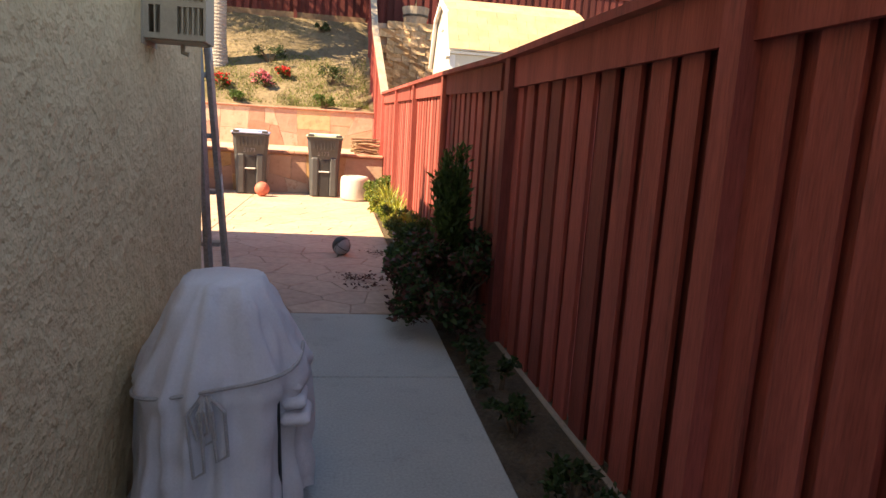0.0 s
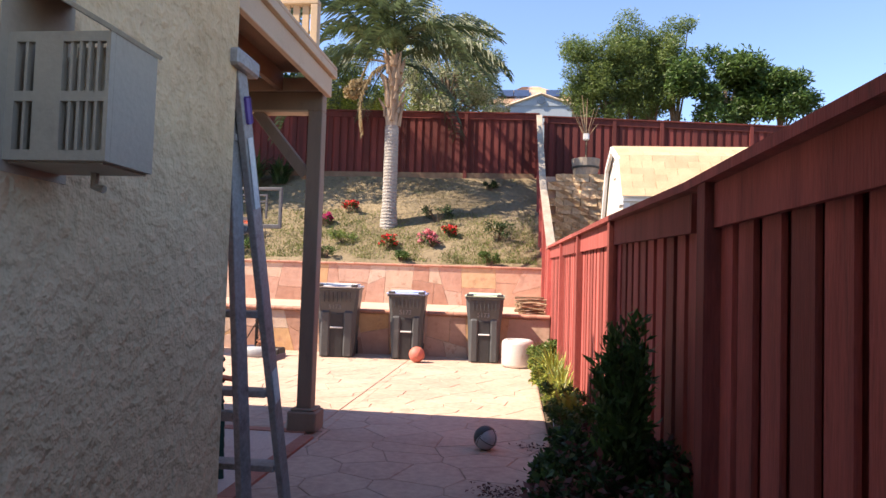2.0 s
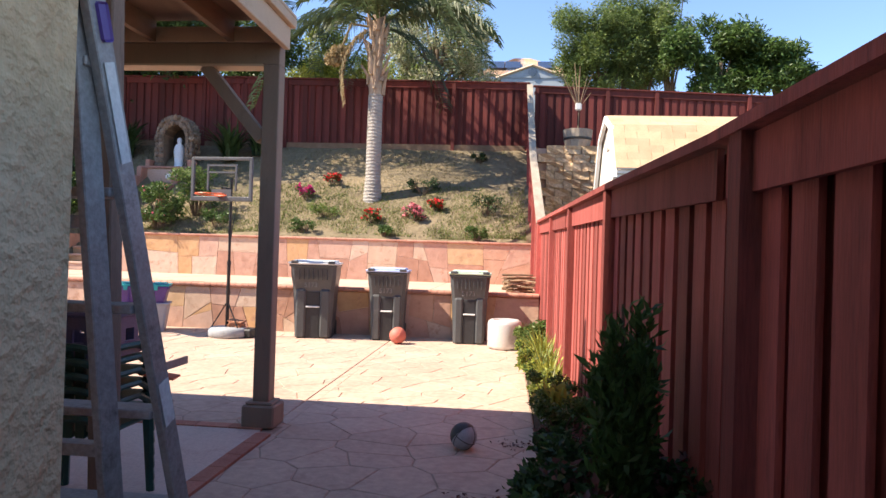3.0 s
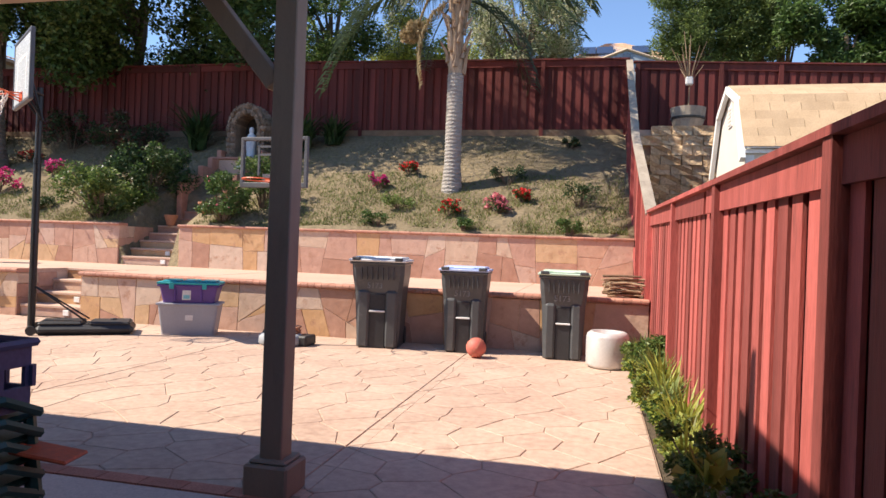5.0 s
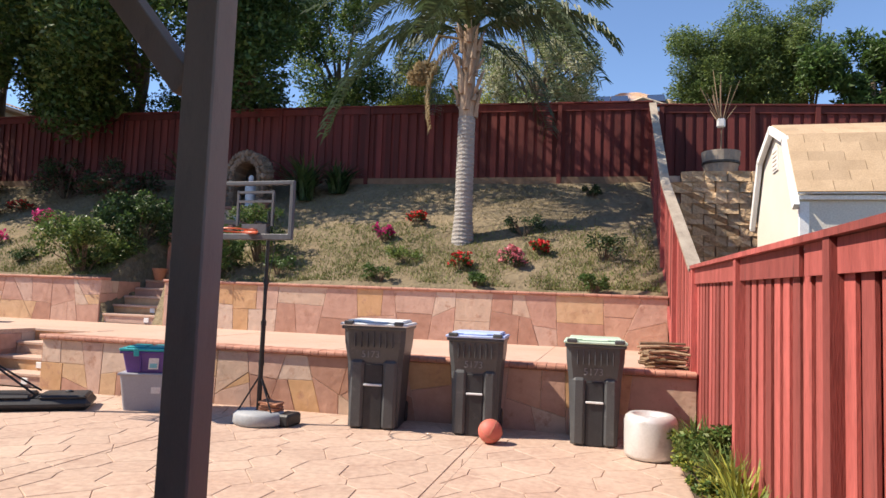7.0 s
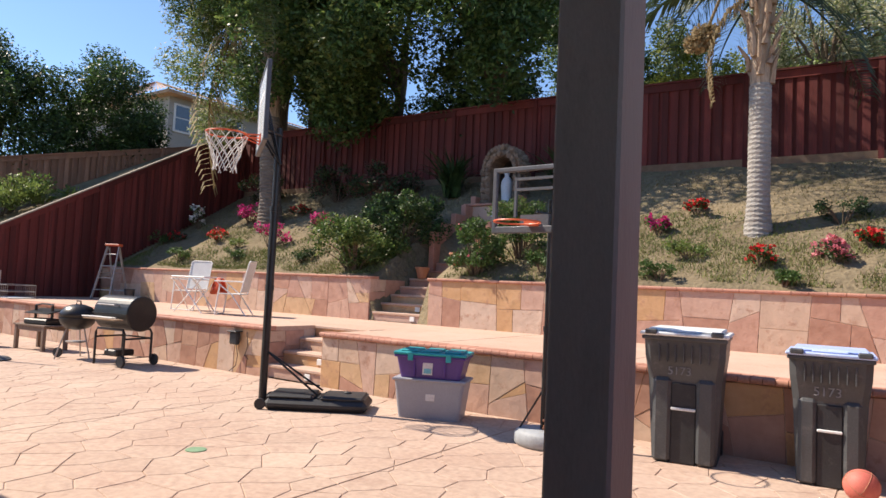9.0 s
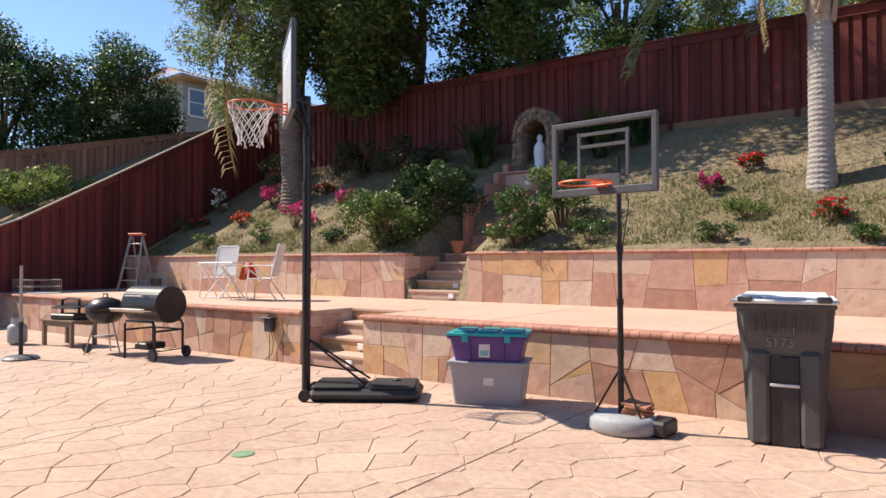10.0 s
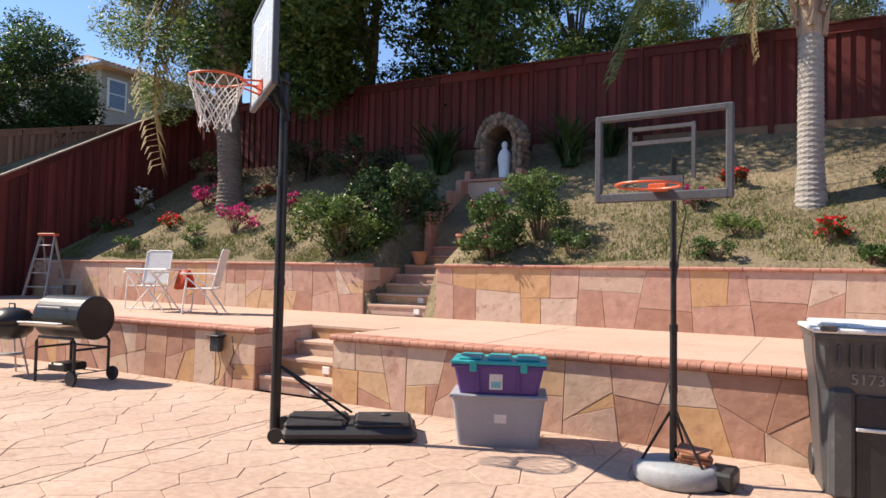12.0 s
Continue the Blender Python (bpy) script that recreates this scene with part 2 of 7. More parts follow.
def slates(x0, y0, x1, y1, area, gap, rng):
    """Flagstone outlines: a rectangle split again and again along slightly slanting lines."""
    todo, out = [[(x0, y0), (x1, y0), (x1, y1), (x0, y1)]], []
    while todo:
        p = todo.pop()
        xs, ys = [q[0] for q in p], [q[1] for q in p]
        w, h = max(xs) - min(xs), max(ys) - min(ys)
        a = abs(sum(p[i - 1][0] * p[i][1] - p[i][0] * p[i - 1][1] for i in range(len(p)))) / 2
        if a < area * rng.uniform(0.55, 1.9) and max(w, h) < 4 * min(w, h):
            if a > 0.004:
                out.append(p)
            continue
        tilt = rng.choice((0.06, 0.15, 0.35, 0.62)) * rng.uniform(-1, 1)
        c = (min(xs) + w * rng.uniform(0.36, 0.64), min(ys) + h * rng.uniform(0.36, 0.64))
        ang = tilt if w * 0.85 > h else math.pi / 2 + tilt
        nxv, nyv = math.cos(ang), math.sin(ang)
        for s in (1, -1):
            q = clip(p, c[0] - s * nxv * gap / 2, c[1] - s * nyv * gap / 2, s * nxv, s * nyv)
            q = [v for k, v in enumerate(q) if math.hypot(v[0] - q[k - 1][0], v[1] - q[k - 1][1]) > 0.01]
            if len(q) >= 3:
                todo.append(q)
    return out


def slab(poly, depth, edge, lift=0.0):
    """Vertices and faces of a flat stone over the plane z = 0, with chamfered edges."""
    cx, cy = sum(p[0] for p in poly) / len(poly), sum(p[1] for p in poly) / len(poly)
    n = len(poly)
    V = [(x, y, 0) for x, y in poly] + [(x, y, depth - edge + lift) for x, y in poly]
    for x, y in poly:
        d = math.hypot(x - cx, y - cy)
        k = max(0.5, 1 - edge * 1.3 / d)
        V.append((cx + (x - cx) * k, cy + (y - cy) * k, depth + lift))
    F = []
    for a in (0, n):
        F += [(a + i, a + (i + 1) % n, a + n + (i + 1) % n, a + n + i) for i in range(n)]
    F.append(tuple(range(2 * n, 3 * n)))
    return V, F


def stones(polys, name, material, parent, m, depth, edge, rng, uneven=0.004):
    for p in polys:
        V, F = slab(p, depth + rng.uniform(-uneven, uneven), edge)
        me = bpy.data.meshes.new(name)
        me.from_pydata(V, [], F)
        me.materials.append(material)
        obj(name, me, parent, "", m)


def joined(polys, name, material, parent, m, depth, edge, label=""):
    V, F = [], []
    for p in polys:
        v, f = slab(p, depth, edge)
        F += [tuple(i + len(V) for i in q) for q in f]
        V += v
    me = bpy.data.meshes.new(name)
    me.from_pydata(V, [], F)
    me.materials.append(material)
    return tagged(obj(name, me, parent, label, m), kind="stuff")


UNIT = {}


def unit_box(material, bev=0.08):
    """One shared box mesh of size 1 for each material."""
    if material.name not in UNIT:
        bm = boxed(-0.5, -0.5, 0, 0.5, 0.5, 1)
        me = bpy.data.meshes.new("board")
        bm.to_mesh(me)
        bm.free()
        me.materials.append(material)
        UNIT[material.name] = me
    return UNIT[material.name]


def piece(name, material, parent, x, y, z, sx, sy, sz, rz=0.0, rx=0.0, ry=0.0):
    ob = obj(name, unit_box(material), parent)
    ob.matrix_basis = pose(x, y, z, rx, ry, rz) @ Matrix.Diagonal((sx, sy, sz, 1))
    return ob


def slope_z(y):
    return float(np.interp(y, [15.5, 17.57, 20.2, 60], [1.50, 2.58, 4.22, 6.0]))


# ---- ground ----
LOW_Y, UP_Y, TER_Z, UP_Z = 12.25, 15.5, 0.73, 1.58


def ground_z(x, y):
    if x > 1.1:
        return (-0.02 if y < 17.7 else 3.86 if y < 19.5 else 4.15) if y < 24 else 4.15 + min(2.0, 0.05 * (y - 24))
    if x < -19.1:
        return min(6.5, max(0.3, 2.3 + 0.5 * (y - 13)))
    if y < 15.5:
        return -0.06
    z = slope_z(y)
    if y < 20.1:
        z += 0.06 * noise.noise((x * 0.8, y * 0.8, 0)) + 0.025 * noise.noise((x * 3.1, y * 3.1, 4))
        if -9.25 < x < -7.9 and y < 17.3:
            z = TER_Z - 0.1
        elif -9.1 < x < -7.9 and y < 19.2:
            z -= 0.3
    return z


GX = [-900, -400, -200, -120, -80, -60, -45, -35, -28, -24, -21, -19.6, -19.15, -19.05] + [-18.9 + 0.25 * i for i in range(80)] + [1.08, 1.13, 1.5, 2, 3, 5, 8, 12, 18, 28, 45, 70, 110, 200, 400, 900]
GY = [-900, -400, -150, -60, -20, -6, 0, 6, 11, 13.5, 15.3, 15.48, 15.52] + [15.7 + 0.22 * i for i in range(9)] + [17.69, 17.71] + [17.9 + 0.22 * i for i in range(11)] + [20.3, 21, 22.5, 23.9, 24.1, 27, 32, 40, 60, 100, 200, 400, 900]
GV = [(x, y, ground_z(x, y)) for y in GY for x in GX]
nx = len(GX)
GF = [(j * nx + i, j * nx + i + 1, (j + 1) * nx + i + 1, (j + 1) * nx + i) for j in range(len(GY) - 1) for i in range(nx - 1)]
me = bpy.data.meshes.new("ground")
me.from_pydata(GV, [], GF)
me.materials.append(M["soil"])
me.polygons.foreach_set("use_smooth", [True] * len(me.polygons))
ground = tagged(obj("ground", me), "dry brown hillside soil with sparse grass, rising behind the yard", "ground", kind="structure")

# paved floors
walkway = tagged(part("pavement_walkway", boxed(-0.5, -6, -0.05, 0.85, -1.2, 0.0, 0.004), M["concrete"], None), "smooth grey concrete side walkway slabs", "pavement", kind="structure")
for y0, y1 in ((-1.19, 0.87), (0.88, 3.125), (3.135, 4.275)):
    part("slab", boxed(-0.5, y0, -0.05, 0.85, y1, 0.0, 0.006), M["concrete"], walkway)
bed = tagged(part("planting_bed", boxed(0.78, -6, -0.06, 1.45, 12.2, -0.015), M["bed"]), "dark bare soil bed between paving and fence", "ground", kind="structure")
patio = tagged(part("pavement_patio", boxed(-19.2, 4.28, -0.06, 0.77, 12.25, -0.007), M["patio_joint"]), "pinkish stamped concrete patio with a flagstone pattern", "pavement", kind="structure")
porch = tagged(part("pavement_porch", boxed(-12.0, 3.3, -0.03, -1.18, 6.52, 0.006, 0.004), M["porch"]), "smooth painted porch slab with brick-red border", "pavement", kind="structure")

# terraces
terrace = tagged(part("pavement_terrace", boxed(-19.1, LOW_Y + 1.35, 0.3, 1.02, UP_Y, TER_Z - 0.005), M["terrace"]), "pinkish concrete terrace floor behind the low wall", "pavement", kind="structure")
part("slab", boxed(-7.30, LOW_Y + 0.02, 0.3, 1.02, LOW_Y + 1.345, TER_Z - 0.005), M["terrace"], terrace)
part("slab", boxed(-19.1, LOW_Y + 0.02, 0.3, -8.49, LOW_Y + 1.345, TER_Z - 0.005), M["terrace"], terrace)
for x in (-5.6, -3.2, -0.7):
    part("joint", boxed(x, LOW_Y + 0.1, TER_Z - 0.006, x + 0.012, UP_Y, TER_Z - 0.003), M["patio_joint"], terrace)

rng = random.Random(5)


def stone_wall(name, x0, x1, y, z0, z1, label, dx=0.42, dy=0.38, thick=0.25, jit=0.36):
    """A mortar core faced with flat irregular stones on its front side."""
    w = tagged(part(name, boxed(x0, y + 0.006, z0 - 0.1, x1, y + thick, z1), M["mortar"]), label, "wall", kind="structure")
    m = Matrix.Translation((0, y + 0.007, 0)) @ Matrix(((1, 0, 0, 0), (0, 0, -1, 0), (0, 1, 0, 0), (0, 0, 0, 1)))
    stones(slates(x0, z0, x1, z1, dx * dy, 0.006, rng), "stone", M["flag"], w, m, 0.012, 0.004, rng, 0.003)
    return w


def side_stones(w, x, y0, y1, z0, z1, face):
    """The same facing on a wall's end, which looks along x."""
    m = Matrix.Translation((x, 0, 0)) @ Matrix(((0, 0, face, 0), (1, 0, 0, 0), (0, 1, 0, 0), (0, 0, 0, 1)))
    stones(slates(y0, z0, y1, z1, 0.13, 0.006, rng), "stone", M["flag"], w, m, 0.012, 0.004, rng, 0.003)


def cap_row(wall_ob, x0, x1, y, z, pitch, depth, high, over):
    n = max(1, round((x1 - x0) / pitch))
    p = (x1 - x0) / n
    bm = boxed(-p / 2 + 0.003, -over, 0, p / 2 - 0.003, depth, high)
    es = [e for e in bm.edges if all(v.co.y < 0 for v in e.verts) and abs(e.verts[0].co.z - e.verts[1].co.z) < 1e-6]
    bmesh.ops.bevel(bm, geom=es, offset=high * 0.4, segments=3, profile=0.5, affect="EDGES")
    me = bpy.data.meshes.new("cap_brick")
    bm.to_mesh(me)
    bm.free()
    me.materials.append(M["cap"])
    for i in range(n):
        obj("cap_brick", me, wall_ob, "", pose(x0 + (i + 0.5) * p, y, z + rng.uniform(-0.0015, 0.0015)))


low_r = stone_wall("wall_low_right", -7.30, 1.03, LOW_Y, -0.02, TER_Z - 0.065, "low retaining wall faced with pink and tan flagstone")
low_l = stone_wall("wall_low_left", -19.1, -8.49, LOW_Y, -0.02, TER_Z - 0.065, "low retaining wall faced with pink and tan flagstone")
side_stones(low_l, -8.49, LOW_Y, LOW_Y + 1.3, 0.0, TER_Z - 0.07, 1)
side_stones(low_r, -7.30, LOW_Y, LOW_Y + 1.3, 0.0, TER_Z - 0.07, -1)
cap_row(low_r, -7.33, 1.03, LOW_Y, TER_Z - 0.06, 0.105, 0.2, 0.064, 0.05)
cap_row(low_l, -19.1, -8.46, LOW_Y, TER_Z - 0.06, 0.105, 0.2, 0.064, 0.05)
up_r = stone_wall("wall_upper_right", -7.87, 1.0, UP_Y, TER_Z - 0.02, UP_Z - 0.05, "upper retaining wall faced with pink and tan flagstone", 0.5, 0.44)
up_l = stone_wall("wall_upper_left", -19.1, -9.29, UP_Y, TER_Z - 0.02, UP_Z - 0.05, "upper retaining wall faced with pink and tan flagstone", 0.5, 0.44)
side_stones(up_l, -9.29, UP_Y, UP_Y + 1.1, TER_Z, UP_Z - 0.06, 1)
side_stones(up_r, -7.87, UP_Y, UP_Y + 1.1, TER_Z, UP_Z - 0.06, -1)
cap_row(up_r, -7.9, 1.0, UP_Y, UP_Z - 0.05, 0.21, 0.24, 0.05, 0.04)
cap_row(up_l, -19.1, -9.26, UP_Y, UP_Z - 0.05, 0.21, 0.24, 0.05, 0.04)


def stair_flight(name, x0, x1, y0, z0, n, rise, tread, label, lights, step_mat="terrace"):
    st = tagged(part(name, boxed(x0, y0 + tread * n, z0, x1, y0 + tread * n + 0.02, z0 + rise * n), M["mortar"]), label, "stairs", kind="structure")
    for i in range(n):
        part("step", boxed(x0, y0 + i * tread, z0, x1, y0 + (n + 0.0) * tread, z0 + (i + 1) * rise - 0.045), M["flag"], st)
        part("tread", boxed(x0, y0 + i * tread - 0.02, z0 + (i + 1) * rise - 0.045, x1, y0 + (i + 1) * tread - 0.01 + (0.012 if i == n - 1 else 0), z0 + (i + 1) * rise, 0.008), M[step_mat], st)
        if lights:
            xx = x0 + (0.62 if i % 2 else 0.7) * (x1 - x0)
            part("step_light", boxed(xx, y0 + i * tread - 0.018, z0 + i * rise + 0.03, xx + 0.11, y0 + i * tread + 0.01, z0 + i * rise + 0.12, 0.006), M["white_paint"], st, "small square white step light")
    return st


stair_flight("stairs_low", -8.466, -7.324, LOW_Y + 0.06, 0.0, 4, 0.182, 0.32, "tan stone steps up to the terrace between low walls", True)
stair_flight("stairs_upper", -9.266, -7.894, UP_Y + 0.04, TER_Z, 5, 0.17, 0.3, "tan stone steps through the upper retaining wall", True)
stair_flight("stairs_slope", -9.0, -8.0, UP_Y + 1.56, 1.58, 8, 0.18, 0.25, "narrow brick-edged steps climbing the planted slope", True, "cap")
for sx in (-9.14, -7.98):
    for i in range(5):
        y = UP_Y + 1.7 + i * 0.4
        part("stair_cheek", boxed(sx, y, 1.2 + i * 0.27, sx + 0.13, y + 0.39, slope_z(y + 0.2) + 0.12, 0.012), M["cap"], None)["kind"] = "structure"


# ---- fences ----
def fence(name, a, b, tops, bottoms, posts, material, label, face=1, pitch=0.2, cap_mat="red", kick=0.12, kick_mat="red", cap=True, gaps=None):
    """Overlapping upright boards between posts. tops and bottoms: heights along the way from a to b, as (distance, z) pairs. face: the side of the raised boards."""
    a, b = Vector((*a, 0)), Vector((*b, 0))
    L, d = (b - a).length, (b - a).normalized()
    rz = math.degrees(math.atan2(d.y, d.x))
    nrm = Vector((-d.y, d.x, 0)) * face
    zt = lambda s: float(np.interp(s, [p[0] for p in tops], [p[1] for p in tops]))
    zb = lambda s: float(np.interp(s, [p[0] for p in bottoms], [p[1] for p in bottoms]))
    F = tagged(part(name, boxed(-0.02, -0.02, -0.05, 0.02, 0.02, 0.2), M["red"] if material == "red" else M[material], None, m=Matrix.Translation(a + Vector((0, 0, zb(0))))), label, "fence", kind="structure")
    inv = Matrix.Translation(-(a + Vector((0, 0, zb(0)))))
    R = random.Random(name)

    def put(nm, mat_, p, z, sx, sy, sz, ry=0.0):
        ob = piece(nm, M[mat_], F, 0, 0, 0, sx, sy, sz)
        ob.matrix_basis = inv @ pose(p.x, p.y, z, 0, ry, rz) @ Matrix.Diagonal((sx, sy, sz, 1))

    n = int(L / pitch)
    for i in range(n):
        s = (i + 0.5) * pitch
        p = a + d * (s + R.uniform(-0.012, 0.012))
        put("slat", material, p + nrm * 0.026, zb(s) + 0.01, 0.135 + R.uniform(-0.008, 0.006), 0.018, zt(s) - zb(s) - 0.05)
        s2 = s + pitch / 2
        if s2 < L:
            p = a + d * (s2 + R.uniform(-0.006, 0.006))
            put("slat", material, p - nrm * 0.012, zb(s2) + 0.01, (0.188 if R.random() < 0.93 else 0.15) if gaps is None else (0.160 if any(abs(s2 - q) < pitch / 2 for q in gaps) else 0.188), 0.018, zt(s2) - zb(s2) - 0.06)
    ends = sorted(set([0.0, L] + [q for q in posts if 0 < q < L]))
    for q in posts:
        p = a + d * q
        put("post", material, p + nrm * 0.045, zb(q) - 0.1, 0.095, 0.10, zt(q) - zb(q) + 0.08)
    knots = sorted(set(ends + [t[0] for t in tops if 0 < t[0] < L]))
    for s0, s1 in zip(knots, knots[1:]):
        run, drop = s1 - s0, zt(s1) - zt(s0)
        ln, ang = math.hypot(run, drop), -math.degrees(math.atan2(drop, run))
        mid, z = a + d * (s0 + s1) / 2, (zt(s0) + zt(s1)) / 2
        if cap:
            put("cap_board", cap_mat, mid + nrm * 0.03, z - 0.02, ln + 0.01, 0.15, 0.035, ang)
        put("face_board", material, mid + nrm * 0.052, z - 0.185, ln - 0.09, 0.022, 0.16, ang)
        put("back_rail", material, mid - nrm * 0.04, z - 0.22, ln - 0.05, 0.035, 0.09, ang)
        if kick:
            bd = zb(s1) - zb(s0)
            ang2 = -math.degrees(math.atan2(bd, run))
            put("kickboard", kick_mat, mid + nrm * 0.05, (zb(s0) + zb(s1)) / 2 - 0.06, math.hypot(run, bd) - 0.1, 0.03, kick + 0.06, ang2)
    return F


fence("fence_side", (1.40, -5.0), (1.075, 12.45), [(0, 1.66), (9, 1.67), (11, 1.73), (13.5, 1.78), (17.45, 1.86)], [(0, -0.02), (17.5, -0.02)], [2.2, 4.4, 6.62, 8.80, 11.0, 13.02, 15.07, 17.4], "red", "dark red stained board fence with cap rail beside the walkway", 1, 0.2, "red", 0.01, "bare_wood", gaps=(7.65, 8.95, 9.12, 9.64))
fence("fence_slope", (1.07, 12.5), (1.02, 20.15), [(0, 1.83), (4.1, 3.55), (7.65, 6.0)], [(0, 0.5), (2.95, 0.72), (3.05, 1.45), (5.1, 2.55), (7.65, 4.2)], [0.02, 2.0, 4.1, 5.9], "red", "red stained board fence stepping up the slope with bare cap", 1, 0.2, "bare_wood", 0.1, "red")
fence("fence_back", (1.0, 20.2), (-19.2, 20.2), [(0, 6.03), (8, 6.15), (20.3, 6.2)], [(0, 4.2), (20.3, 4.2)], [0.05, 2.07, 4.4, 6.8, 9.2, 11.6, 14.0, 16.4, 18.8], "red_dark", "dark red stained board fence along the top of the slope", 1, 0.22, "red_dark", 0.12, "deck_wood")
fence("fence_neighbour", (14.0, 20.35), (1.1, 20.35), [(0, 5.5), (13, 6.0)], [(0, 4.1), (13, 4.15)], [0.1, 2.4, 4.8, 7.2, 9.6, 10.9, 12.8], "red_dark", "dark reddish brown board fence behind the shed", 1, 0.22, "red_dark", 0.0)
fence("fence_left", (-19.0, 20.1), (-19.0, 6.0), [(0, 6.2), (0.7, 6.15), (7.3, 2.45), (8.6, 1.9), (14, 1.8)], [(0, 4.1), (4.6, 1.5), (4.7, 0.7), (7.8, 0.7), (7.9, -0.02), (14.1, -0.02)], [0.1, 2.4, 4.8, 7.2, 9.6, 12.0], "red_dark", "dark red board fence stepping down the slope in shade", 1, 0.22, "bare_wood", 0.0)
fence("fence_far_left", (-24.0, 25.0), (-24.0, 12.0), [(0, 7.4), (13, 4.2)], [(0, 5.9), (13, 2.6)], [0.1, 2.4, 4.8, 7.2, 9.6, 12.0], "brown_fence", "sunlit brown board fence of the next yard", 1, 0.22, "brown_fence", 0.0)

# ---- house and porch ----
HX, HY = -0.43, 3.282
house = tagged(part("wall_house_side", boxed(HX - 0.25, -6.0, -0.06, HX, HY, 5.6), M["stucco"]), "tan rough stucco house wall beside the walkway", "wall", kind="structure")
part("wall_house_back", boxed(-12.0, HY - 0.25, -0.06, HX - 0.252, HY - 0.003, 5.6), M["stucco"], None)
tagged(bpy.data.objects["wall_house_back"], "tan rough stucco rear wall under the deck", "wall", kind="structure")
# Unseen block, added to cast the upright shadow edge on the side fence.
tagged(part("wall_chimney", boxed(-1.60, HY + 0.002, 3.032, -1.30, 5.05, 4.8), M["stucco"]), "unseen stucco block added on the deck to shade the fence", "wall", kind="structure")
tagged(part("roof_house", boxed(-12.4, -6.4, 5.61, -0.2, 3.55, 5.85, 0.02), M["tile"]), "flat-edged tile roof over the house", "roof", kind="structure")
tagged(part("wall_street_end", boxed(-0.47, -6.3, -0.06, 1.45, -6.05, 2.0), M["red"]), "red side gate wall closing the walkway", "wall", kind="structure")

